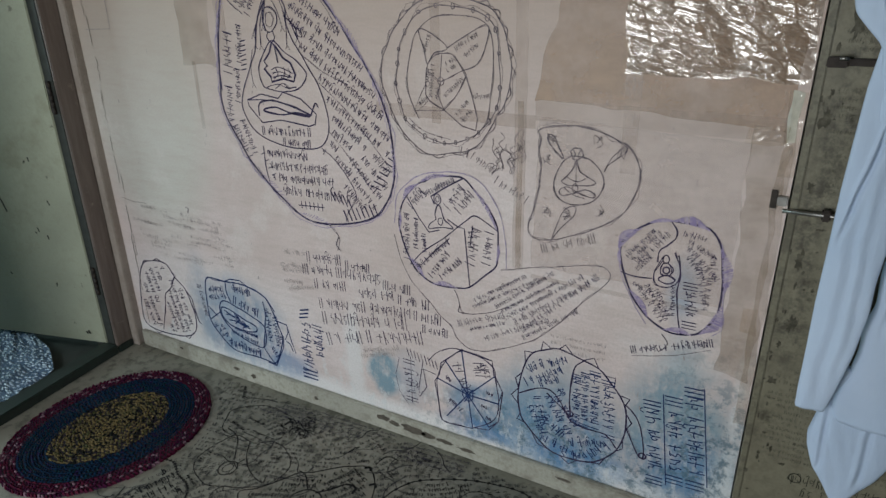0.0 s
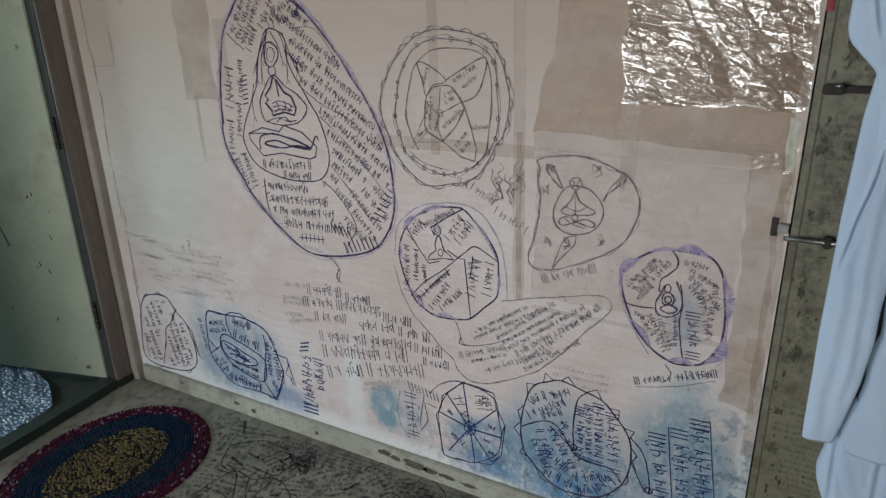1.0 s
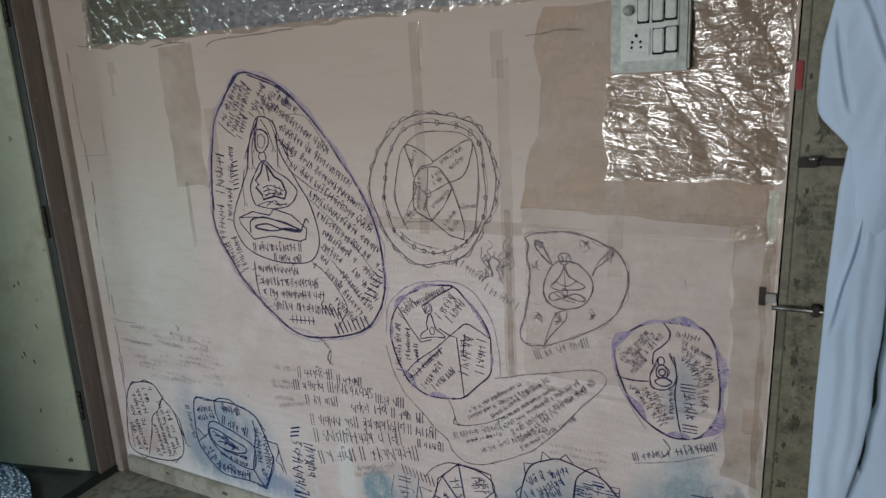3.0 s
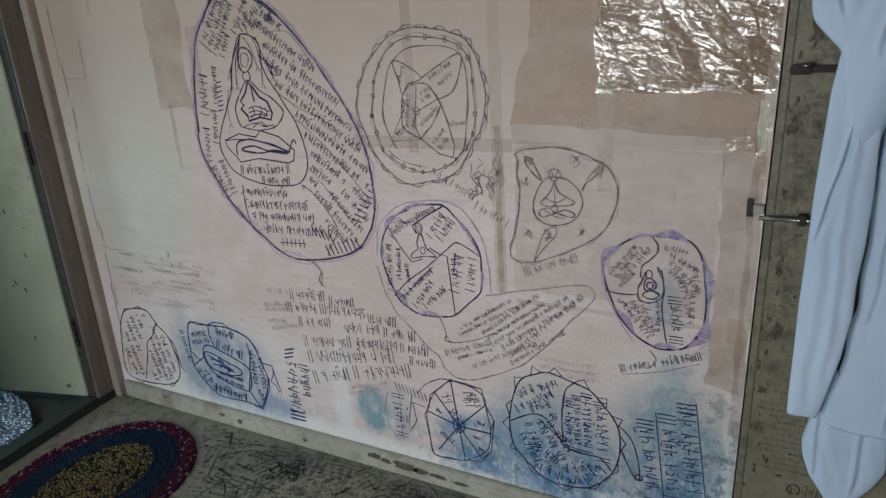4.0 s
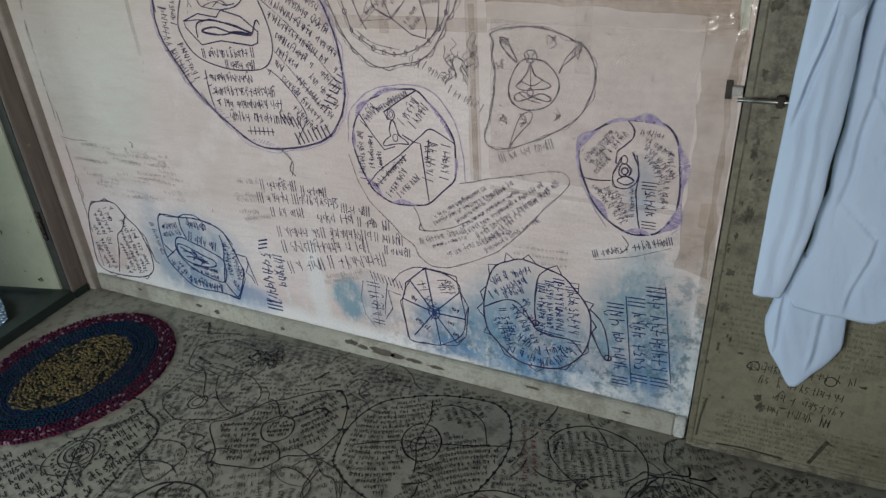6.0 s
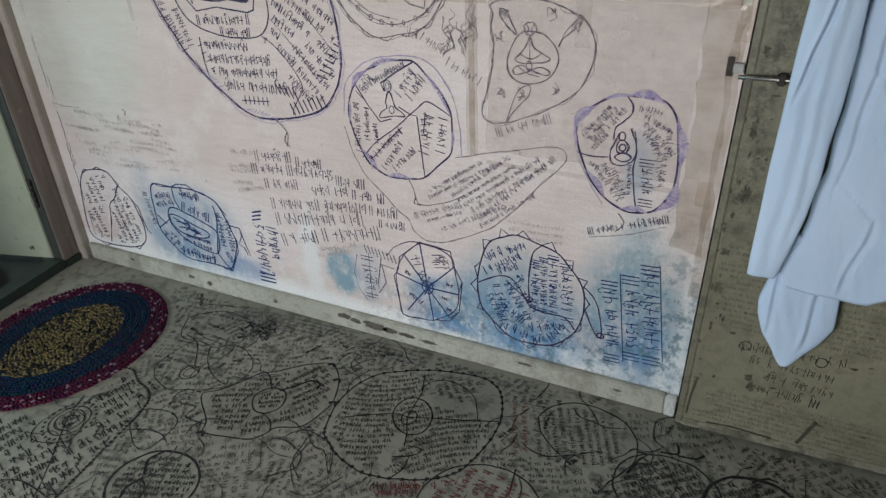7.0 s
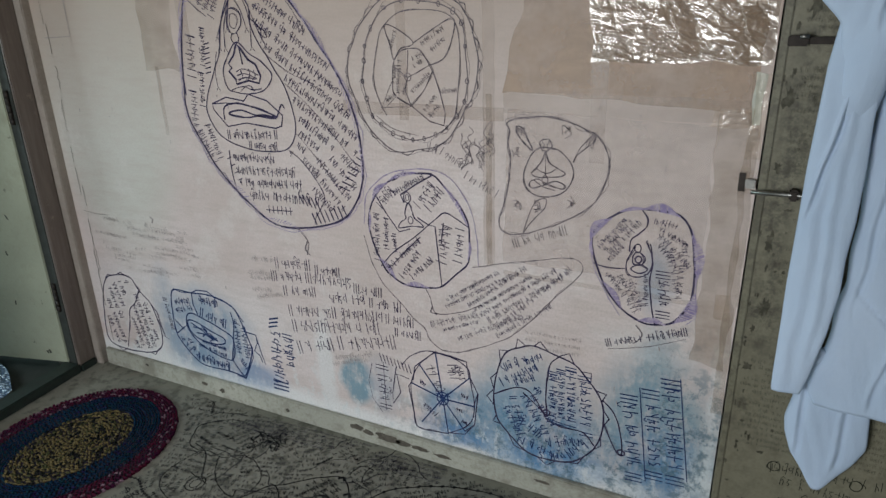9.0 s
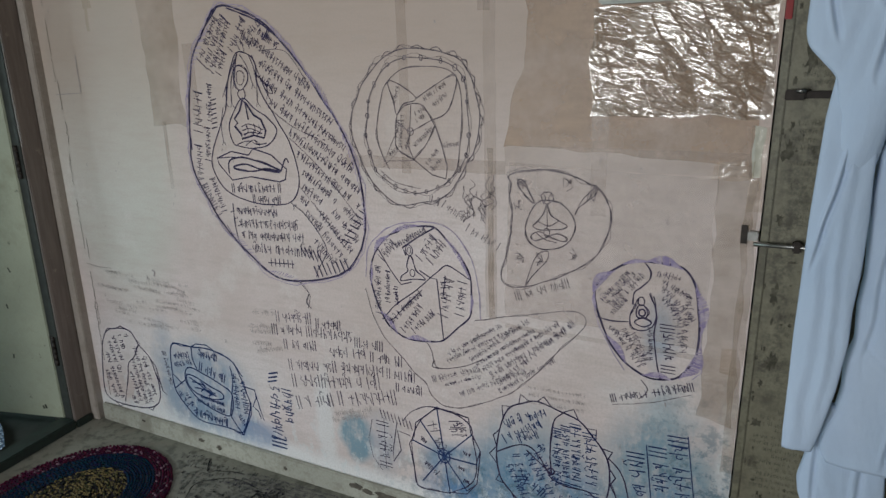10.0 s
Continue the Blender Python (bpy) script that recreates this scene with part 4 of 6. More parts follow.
pen.line([(0.825, 1.164), (0.813, 1.136), (0.789, 1.113), (0.800, 1.102), (0.788, 1.093), (0.810, 1.071), (0.810, 1.059), (0.855, 1.069), (0.891, 1.064), (0.899, 1.083), (0.885, 1.113), (0.860, 1.126), (0.838, 1.155)], 0.0056, True, 0.002)
pen.line([(0.833, 1.161), (0.837, 1.137), (0.840, 1.112)], 0.0034)
for p in ([(0.815, 1.092), (0.838, 1.100), (0.868, 1.094), (0.889, 1.085)], [(0.815, 1.082), (0.847, 1.088), (0.886, 1.076)], [(0.818, 1.071), (0.848, 1.078), (0.882, 1.073)], [(0.830, 1.098), (0.836, 1.081), (0.822, 1.068)], [(0.857, 1.102), (0.861, 1.083), (0.847, 1.069)], [(0.875, 1.097), (0.879, 1.082), (0.867, 1.071)]):
    pen.curve(p, 0.0024)
for p in ([(0.789, 1.042), (0.832, 1.053), (0.862, 1.045), (0.897, 1.049)], [(0.822, 1.040), (0.849, 1.057), (0.872, 1.042)]):
    pen.curve(p, 0.0022)
pen.line([(0.707, 1.002), (0.764, 1.021), (0.827, 1.013), (0.846, 1.032), (0.909, 1.017), (0.958, 0.980), (0.951, 0.952), (0.930, 0.943), (0.880, 0.948), (0.829, 0.953), (0.757, 0.939), (0.711, 0.983)], 0.0034, True, 0.002)
pen.curve([(0.707, 1.001), (0.773, 1.005), (0.856, 1.000), (0.905, 0.985), (0.937, 0.974)], 0.0028)
pen.curve([(0.747, 0.958), (0.749, 0.986), (0.766, 1.000), (0.809, 1.006), (0.866, 0.996), (0.939, 0.975), (0.884, 0.976), (0.821, 0.968), (0.766, 0.974), (0.815, 0.987), (0.879, 0.973), (0.935, 0.971)], 0.0046)
pen.curve([(0.939, 0.975), (0.959, 1.010), (0.968, 0.999)], 0.0034)
pen.curve([(0.747, 0.870), (0.748, 0.803), (0.763, 0.742), (0.789, 0.723)], 0.0028)
pen.curve([(0.967, 0.886), (1.009, 0.858), (1.054, 0.806), (1.075, 0.763), (1.061, 0.734), (1.039, 0.702), (1.033, 0.680)], 0.0020)
for p in ([(0.977, 1.065), (1.053, 1.007), (1.128, 0.929), (1.196, 0.850)], [(0.900, 1.293), (0.989, 1.288), (1.054, 1.205)], [(0.998, 0.936), (1.067, 0.862), (1.138, 0.775)], [(0.915, 1.146), (0.996, 1.095), (1.068, 1.068)]):
    pen.curve(p, 0.0011)
pen.down("figure", INK, d, "rounded lotus and bowl shapes in ink")
EG, TE = shrunk(EGG, 0.965), shrunk(TEAR, 1.03)
pen.fill(lambda x, z: inside(EG, x, z) and not inside(TE, x, z) and x > 0.83 and z > 0.86 + (x - 0.95) * 0.2, 0.8, 0.7, 1.22, 1.34, -35, 0.034, 0.020, 0.0024, 0.05)
pen.fill(lambda x, z: inside(EG, x, z) and not inside(TE, x, z) and (x > 0.99 + (0.86 - z) * 0.5) and z < 0.86 + (x - 0.95) * 0.2, 0.9, 0.66, 1.2, 0.95, -47, 0.036, 0.020, 0.0023, 0.05)
for a, b in (((0.689, 1.265), (0.769, 1.381)), ((0.708, 1.250), (0.798, 1.383)), ((0.729, 1.237), (0.816, 1.373)), ((0.756, 1.231), (0.789, 1.296)), ((0.809, 1.292), (0.868, 1.377)), ((0.834, 1.298), (0.917, 1.360)), ((0.849, 1.294), (0.946, 1.323))):
    pen.row(a, b, 0.024, 0.0025, 1)
for a, b, h in (((0.659, 1.072), (0.678, 1.199), 0.034), ((0.642, 0.914), (0.652, 1.044), 0.030), ((0.704, 1.105), (0.716, 1.207), 0.020), ((0.679, 0.991), (0.693, 1.089), 0.022), ((0.699, 0.836), (0.650, 0.935), 0.030), ((0.721, 0.848), (0.684, 0.950), 0.024)):
    pen.row(a, b, h, 0.0026, 1)
for k in range(7):
    pen.line([(0.700 + 0.001 * k, 1.085 + 0.013 * k), (0.722 + 0.001 * k, 1.090 + 0.013 * k)], 0.0028)
for a, b, h in (((0.760, 0.841), (0.912, 0.843), 0.026), ((0.765, 0.801), (0.989, 0.811), 0.028), ((0.771, 0.767), (1.001, 0.777), 0.028), ((0.805, 0.729), (1.048, 0.739), 0.032)):
    pen.row(a, b, h, 0.0028)
pen.row((0.752, 0.904), (0.941, 0.916), 0.026, 0.0028, 2)
pen.row((0.828, 0.880), (0.937, 0.883), 0.024, 0.0028, 2)
pen.line([(0.860, 0.703), (0.956, 0.709)], 0.0024)
for x in range(6):
    pen.line([(0.872 + x * 0.0155, 0.694 + 0.0005 * x), (0.872 + x * 0.0155, 0.718 + 0.0005 * x)], 0.0024)
pen.line([(0.715, 0.803), (0.744, 0.759)], 0.0020)
for x in range(4):
    pen.line([(0.735 + x * 0.011, 0.843 - 0.02 * x), (0.752 + x * 0.011, 0.850 - 0.02 * x)], 0.0020)
for i in range(5):
    pen.line([(1.00 + 0.014 * i, 0.735 - 0.003 * i), (0.985 + 0.014 * i, 0.765 - 0.002 * i)], 0.0032)
for i in range(8):
    pen.line([(1.04 + 0.015 * i, 0.680 + 0.005 * i), (1.026 + 0.015 * i, 0.712 + 0.005 * i)], 0.0034)
for i in range(7):
    pen.line([(1.128 + 0.010 * i, 0.800 + 0.014 * i), (1.160 + 0.008 * i, 0.790 + 0.014 * i)], 0.0032)
pen.down("writing", INK, d)
pen.curve([(0.969, 0.658), (0.991, 0.639), (1.003, 0.619), (0.993, 0.583)], 0.0028)
pen.curve([(1.000, 0.627), (0.989, 0.600), (1.003, 0.584)], 0.004)
pen.down("tail", PENCIL, d)

# the beaded circle
d = group_of("beaded_circle_drawing", board, "beaded double circle with a pinwheel drawn in pencil")
pen = Pen(WALLPLANE, 22, 0.9)
BEAD = smooth([(1.231, 1.128), (1.236, 1.163), (1.256, 1.204), (1.296, 1.250), (1.344, 1.265), (1.389, 1.264), (1.441, 1.256), (1.477, 1.240), (1.498, 1.215), (1.506, 1.164), (1.510, 1.087), (1.502, 1.040), (1.482, 1.006), (1.455, 0.977), (1.424, 0.958), (1.392, 0.946), (1.360, 0.941), (1.333, 0.945), (1.304, 0.954), (1.271, 0.974), (1.247, 0.994), (1.233, 1.037), (1.224, 1.079)], True, 4)
OUT = smooth([(1.187, 1.135), (1.209, 1.183), (1.237, 1.224), (1.280, 1.263), (1.321, 1.281), (1.360, 1.285), (1.412, 1.281), (1.456, 1.272), (1.492, 1.258), (1.513, 1.227), (1.529, 1.183), (1.537, 1.139), (1.535, 1.094), (1.521, 1.048), (1.501, 1.014), (1.470, 0.965), (1.431, 0.931), (1.367, 0.916), (1.310, 0.908), (1.261, 0.937), (1.229, 0.972), (1.194, 1.043), (1.183, 1.085)], True, 4)
pen.line(BEAD, 0.0026, True, 0.002)
for i in range(0, len(BEAD), 4):
    pen.ring(BEAD[i], pen.rnd.uniform(0.003, 0.006), pen.rnd.uniform(0.004, 0.008), 0.0026, 0, 8)
pen.curve([(1.289, 0.997), (1.267, 1.038), (1.257, 1.094), (1.269, 1.149), (1.284, 1.197), (1.318, 1.229), (1.350, 1.242), (1.411, 1.244), (1.462, 1.234), (1.486, 1.208), (1.494, 1.151), (1.488, 1.073), (1.476, 1.006), (1.440, 0.963)], 0.0026)
pen.curve([(1.297, 1.210), (1.336, 1.200), (1.373, 1.170), (1.338, 1.157), (1.318, 1.132), (1.310, 1.163)], 0.0028, True)
pen.curve([(1.373, 1.170), (1.425, 1.202), (1.478, 1.224), (1.473, 1.177), (1.452, 1.138), (1.406, 1.117), (1.354, 1.092)], 0.0028)
pen.curve([(1.318, 1.132), (1.343, 1.155), (1.385, 1.157), (1.404, 1.137), (1.421, 1.108)], 0.0028)
pen.line([(1.421, 1.108), (1.438, 1.065), (1.453, 1.011), (1.448, 0.980), (1.410, 0.989), (1.361, 1.024), (1.345, 1.062), (1.354, 1.092)], 0.0030, False, 0.002)
pen.curve([(1.361, 1.024), (1.398, 1.065), (1.421, 1.108)], 0.0026)
pen.curve([(1.361, 1.024), (1.317, 1.047), (1.310, 1.081), (1.318, 1.132)], 0.0026)
pen.line([(1.316, 1.095), (1.293, 1.053), (1.270, 1.001), (1.316, 1.043), (1.359, 1.022), (1.272, 1.016)], 0.0018, False, 0.002)
pen.line([(1.357, 1.155), (1.351, 1.092)], 0.0024)
pen.curve([(1.317, 1.116), (1.340, 1.099), (1.354, 1.092)], 0.0022)
pen.ring((1.354, 1.092), 0.008, 0.009, 0.0024)
pen.down("outline", PENCIL, d)
pen.line(OUT, 0.0030, True, 0.004)
for i in range(0, len(OUT) - 3, 4):
    a, b = OUT[i], OUT[i + 3]
    m = (a + b) / 2 + ((a + b) / 2 - np.array((1.36, 1.10))) * 0.05
    pen.curve([a, m, b], 0.0020)
pen.line(shrunk(OUT, 1.02), 0.0010, True, 0.014)
pen.line(shrunk(BEAD, 1.03), 0.0010, True, 0.010)
pen.curve([(1.259, 0.995), (1.304, 0.966), (1.377, 0.952)], 0.0014)
for a, b in (((1.396, 1.164), (1.457, 1.202)), ((1.420, 1.151), (1.453, 1.174)), ((1.368, 1.130), (1.400, 1.144)), ((1.372, 1.113), (1.395, 1.127)), ((1.365, 1.053), (1.413, 1.095)), ((1.398, 1.009), (1.427, 1.044)), ((1.414, 0.996), (1.438, 1.024)), ((1.314, 1.156), (1.329, 1.196)), ((1.328, 1.052), (1.337, 1.130)), ((1.320, 1.075), (1.325, 1.116)), ((1.291, 1.028), (1.328, 1.052)), ((1.344, 1.048), (1.352, 1.076)), ((1.442, 1.056), (1.483, 1.062))):
    pen.row(a, b, 0.013, 0.0017)
for a, b in (((1.404, 0.918), (1.427, 0.913)), ((1.434, 0.912), (1.494, 0.877)), ((1.498, 0.858), (1.574, 0.820))):
    pen.row(a, b, 0.022, 0.0024, 1)
for i in range(16):
    p = np.array((1.534, 0.968)) + (pen.rnd.uniform(-0.035, 0.035), pen.rnd.uniform(-0.04, 0.03))
    pen.curve([p + (pen.rnd.uniform(-0.015, 0.015), -0.014 * k) for k in range(5)], 0.0013)
pen.down("writing", PENCIL, d)

# the faceted wheel
d = group_of("faceted_wheel_drawing", board, "faceted wheel with handwriting in blue-black ink")
pen = Pen(WALLPLANE, 23, 1.05)
WH = smooth([(1.213, 0.704), (1.219, 0.744), (1.239, 0.785), (1.280, 0.827), (1.323, 0.851), (1.373, 0.858), (1.413, 0.857), (1.444, 0.828), (1.481, 0.789), (1.507, 0.741), (1.509, 0.682), (1.505, 0.636), (1.472, 0.601), (1.428, 0.559), (1.386, 0.547), (1.326, 0.544), (1.291, 0.555), (1.257, 0.582), (1.230, 0.634), (1.218, 0.673)], True, 4)
pen.line(WH, 0.0042, True, 0.001)
pen.curve([(1.280, 0.827), (1.332, 0.852), (1.410, 0.859)], 0.0045)
pen.line([(1.410, 0.856), (1.363, 0.828), (1.316, 0.796), (1.326, 0.776)], 0.0038)
pen.line([(1.243, 0.783), (1.275, 0.735), (1.307, 0.694), (1.340, 0.706)], 0.0030, False, 0.002)
pen.line([(1.363, 0.741), (1.395, 0.724), (1.413, 0.722), (1.419, 0.654), (1.428, 0.560)], 0.0030, False, 0.002)
pen.curve([(1.395, 0.724), (1.349, 0.683), (1.287, 0.635), (1.245, 0.588)], 0.0032)
pen.curve([(1.395, 0.724), (1.419, 0.745), (1.442, 0.762), (1.473, 0.751), (1.507, 0.732)], 0.0030)
pen.line([(1.279, 0.593), (1.321, 0.640), (1.369, 0.687)], 0.0022, False, 0.002)
pen.curve([(1.333, 0.772), (1.327, 0.749), (1.329, 0.734), (1.312, 0.720), (1.309, 0.705), (1.350, 0.715), (1.380, 0.716), (1.372, 0.726), (1.356, 0.737), (1.349, 0.752), (1.341, 0.773)], 0.0028, True)
pen.ring((1.335, 0.791), 0.010, 0.014, 0.0024)
pen.ring((1.335, 0.791), 0.005, 0.008, 0.0018)
pen.ring((1.343, 0.730), 0.007, 0.010, 0.0020)
pen.down("outline", INK, d)
pen.curve([(1.198, 0.702), (1.211, 0.782), (1.254, 0.829), (1.298, 0.854), (1.357, 0.867), (1.413, 0.869), (1.460, 0.852), (1.497, 0.812), (1.519, 0.764), (1.531, 0.700), (1.533, 0.632)], 0.0022)
for a, b, dep in (((1.280, 0.827), (1.232, 0.777), 0.016), ((1.373, 0.860), (1.289, 0.833), 0.012), ((1.507, 0.734), (1.444, 0.828), 0.012), ((1.213, 0.680), (1.217, 0.744), 0.006), ((1.291, 0.551), (1.241, 0.608), 0.014), ((1.394, 0.547), (1.317, 0.543), 0.014), ((1.505, 0.644), (1.509, 0.697), 0.008)):
    pen.hatch(a, b, -dep, 24, 0.0026)
pen.down("shading", VIOLET, d, "violet shaded corners")
for a, b, h in (((1.258, 0.753), (1.299, 0.804), 0.024), ((1.291, 0.788), (1.393, 0.848), 0.018), ((1.372, 0.766), (1.422, 0.834), 0.026), ((1.403, 0.761), (1.446, 0.819), 0.026), ((1.242, 0.604), (1.247, 0.740), 0.020), ((1.271, 0.640), (1.274, 0.727), 0.014), ((1.297, 0.636), (1.296, 0.686), 0.012),
                ((1.265, 0.570), (1.370, 0.673), 0.020), ((1.314, 0.562), (1.369, 0.639), 0.020), ((1.344, 0.564), (1.408, 0.628), 0.020), ((1.441, 0.623), (1.461, 0.728), 0.030), ((1.486, 0.633), (1.497, 0.728), 0.026)):
    pen.row(a, b, h, 0.0025, 1)
pen.line([(1.430, 0.678), (1.438, 0.735)], 0.0024)
for k in range(4):
    pen.line([(1.424, 0.715 - 0.014 * k), (1.440, 0.718 - 0.014 * k)], 0.0022)
pen.down("writing", INK, d)

# the soft heart with petals
d = group_of("petal_drawing", board, "soft heart shape with petals and a lotus, in pencil")
pen = Pen(WALLPLANE, 24, 0.9)
HEART = smooth([(1.616, 0.980), (1.609, 0.997), (1.636, 1.010), (1.670, 1.013), (1.710, 1.015), (1.749, 1.009), (1.787, 0.994), (1.819, 0.980), (1.838, 0.956), (1.848, 0.926), (1.845, 0.887), (1.826, 0.840), (1.793, 0.804), (1.748, 0.778), (1.694, 0.750), (1.652, 0.734), (1.616, 0.730), (1.594, 0.740), (1.591, 0.766), (1.601, 0.795), (1.613, 0.852), (1.618, 0.907), (1.611, 0.947)], True, 4)
pen.line(HEART, 0.0026, True, 0.003)
pen.line(HEART, 0.0014, True, 0.007)
pen.line(shrunk(HEART, 1.015), 0.0011, True, 0.012)
for p in ([(1.634, 0.990), (1.647, 0.986), (1.657, 0.969), (1.672, 0.940), (1.647, 0.958), (1.632, 0.977)], [(1.813, 0.982), (1.813, 0.967), (1.795, 0.953), (1.773, 0.932), (1.768, 0.919), (1.780, 0.948), (1.797, 0.969)], [(1.706, 0.827), (1.704, 0.807), (1.686, 0.784), (1.666, 0.758), (1.652, 0.735), (1.663, 0.774), (1.672, 0.801), (1.686, 0.821)]):
    pen.curve(p, 0.0028, True)
CIRC = smooth([(1.691, 0.946), (1.671, 0.931), (1.657, 0.903), (1.651, 0.876), (1.658, 0.850), (1.679, 0.834), (1.706, 0.832), (1.740, 0.842), (1.761, 0.864), (1.769, 0.893), (1.760, 0.918), (1.737, 0.940), (1.724, 0.945)], True, 4)
pen.line(CIRC, 0.0030, True, 0.001)
pen.line(CIRC, 0.0016, True, 0.004)
pen.down("outline", PENCIL, d)
pen.line([(1.687, 0.957), (1.695, 0.965), (1.711, 0.966), (1.718, 0.951), (1.707, 0.939), (1.694, 0.939)], 0.0026, True)
pen.line([(1.694, 0.960), (1.699, 0.953), (1.696, 0.941)], 0.0018)
pen.line([(1.712, 0.964), (1.706, 0.953), (1.707, 0.940)], 0.0018)
pen.curve([(1.701, 0.937), (1.694, 0.916), (1.681, 0.896), (1.669, 0.884), (1.681, 0.877), (1.700, 0.877)], 0.0034)
pen.curve([(1.703, 0.937), (1.710, 0.914), (1.729, 0.903), (1.749, 0.891), (1.732, 0.882), (1.700, 0.877)], 0.0034)
pen.curve([(1.681, 0.895), (1.708, 0.888), (1.732, 0.902)], 0.0022)
pen.line([(1.702, 0.933), (1.704, 0.881)], 0.0018)
pen.curve([(1.665, 0.862), (1.685, 0.872), (1.712, 0.862), (1.746, 0.854), (1.750, 0.864), (1.726, 0.871), (1.695, 0.857), (1.672, 0.850)], 0.0028, True)
pen.curve([(1.676, 0.870), (1.699, 0.855), (1.726, 0.850)], 0.0026)
pen.ring((1.703, 0.871), 0.007, 0.010, 0.0026)
pen.down("figure", PENCIL, d)
for p in ((1.643, 0.978), (1.802, 0.966), (1.689, 0.805), (1.632, 0.927), (1.752, 0.984), (1.634, 0.802), (1.768, 0.825)):
    for k in range(3):
        pen.curve([np.array(p) + (pen.rnd.uniform(-0.012, 0.012), pen.rnd.uniform(-0.015, 0.015)) for _ in range(4)], 0.0012)
pen.row((1.630, 0.697), (1.764, 0.749), 0.024, 0.0024, 3)
pen.down("small_mark", PENCIL, d)

# the disc with a seated shape
d = group_of("disc_drawing", board, "round ink disc with violet corners and handwriting")
pen = Pen(WALLPLANE, 25, 1.05)
DISC = smooth([(1.817, 0.740), (1.824, 0.767), (1.845, 0.790), (1.875, 0.813), (1.905, 0.826), (1.947, 0.828), (1.987, 0.826), (2.011, 0.817), (2.030, 0.788), (2.040, 0.739), (2.046, 0.682), (2.043, 0.629), (2.026, 0.592), (2.004, 0.567), (1.968, 0.557), (1.937, 0.560), (1.898, 0.581), (1.864, 0.616), (1.843, 0.655), (1.826, 0.700)], True, 4)
pen.line(DISC, 0.0046, True, 0.001)
pen.curve([(1.925, 0.826), (1.939, 0.808), (1.937, 0.788), (1.920, 0.769), (1.906, 0.754), (1.904, 0.725)], 0.0028)
pen.curve([(1.914, 0.742), (1.906, 0.719), (1.899, 0.698), (1.904, 0.674), (1.925, 0.668), (1.945, 0.678), (1.955, 0.700), (1.952, 0.726), (1.943, 0.746), (1.939, 0.756)], 0.0028)
pen.curve([(1.947, 0.751), (1.956, 0.706), (1.953, 0.666), (1.959, 0.613), (1.971, 0.558)], 0.0028)
pen.curve([(1.825, 0.686), (1.855, 0.680), (1.896, 0.684)], 0.0028)
pen.ring((1.922, 0.736), 0.007, 0.010, 0.0024)
pen.curve([(1.917, 0.726), (1.912, 0.710), (1.915, 0.697), (1.932, 0.699), (1.937, 0.714), (1.927, 0.727)], 0.0030, True)
pen.ring((1.925, 0.710), 0.007, 0.008, 0.0036)
pen.curve([(1.910, 0.689), (1.927, 0.698), (1.945, 0.689), (1.931, 0.678), (1.913, 0.682)], 0.0032, True)
pen.down("outline", INK, d)
for a, b, dep in (((1.861, 0.801), (1.817, 0.746), 0.022), ((1.817, 0.746), (1.823, 0.706), 0.008), ((2.007, 0.819), (1.935, 0.829), 0.020), ((2.050, 0.669), (2.033, 0.776), 0.022), ((2.010, 0.566), (2.047, 0.643), 0.028), ((1.930, 0.561), (1.992, 0.561), -0.014), ((1.844, 0.648), (1.891, 0.586), -0.014), ((1.935, 0.829), (1.881, 0.817), 0.008)):
    pen.hatch(a, b, -dep, 30, 0.0026)
pen.line([(1.818, 0.706), (1.830, 0.666), (1.865, 0.603), (1.892, 0.566)], 0.0016)
pen.line([(2.032, 0.794), (2.052, 0.728), (2.050, 0.669), (2.057, 0.591), (2.039, 0.572)], 0.0018)
pen.down("shading", VIOLET, d, "violet shaded corners")
for a, b, h in (((1.836, 0.723), (1.892, 0.793), 0.016), ((1.850, 0.717), (1.910, 0.799), 0.017), ((1.863, 0.712), (1.925, 0.791), 0.020), ((1.861, 0.694), (1.893, 0.734), 0.015), ((1.851, 0.659), (1.889, 0.644), 0.016), ((1.863, 0.651), (1.921, 0.581), 0.020), ((1.881, 0.664), (1.929, 0.587), 0.018), ((1.903, 0.658), (1.935, 0.595), 0.016),
                ((1.951, 0.799), (1.995, 0.792), 0.018), ((1.961, 0.785), (2.023, 0.749), 0.018), ((1.959, 0.770), (2.026, 0.707), 0.020), ((1.961, 0.749), (2.007, 0.695), 0.020), ((2.012, 0.766), (2.021, 0.710), 0.016), ((1.983, 0.743), (2.008, 0.635), 0.022), ((2.012, 0.715), (2.010, 0.647), 0.018)):
    pen.row(a, b, h * 0.85, 0.0016, 0, 0.2)
pen.row((2.001, 0.577), (1.992, 0.702), 0.030, 0.0027, 3)
pen.row((1.954, 0.599), (1.948, 0.679), 0.012, 0.0016)
pen.row((1.867, 0.480), (2.053, 0.549), 0.020, 0.0023, 3)
pen.down("writing", INK, d)
pen.curve([(1.931, 0.549), (1.946, 0.530), (1.939, 0.512), (1.927, 0.500)], 0.002)
pen.curve([(1.867, 0.473), (1.953, 0.497), (2.041, 0.535)], 0.0012)
pen.down("tail", PENCIL, d)

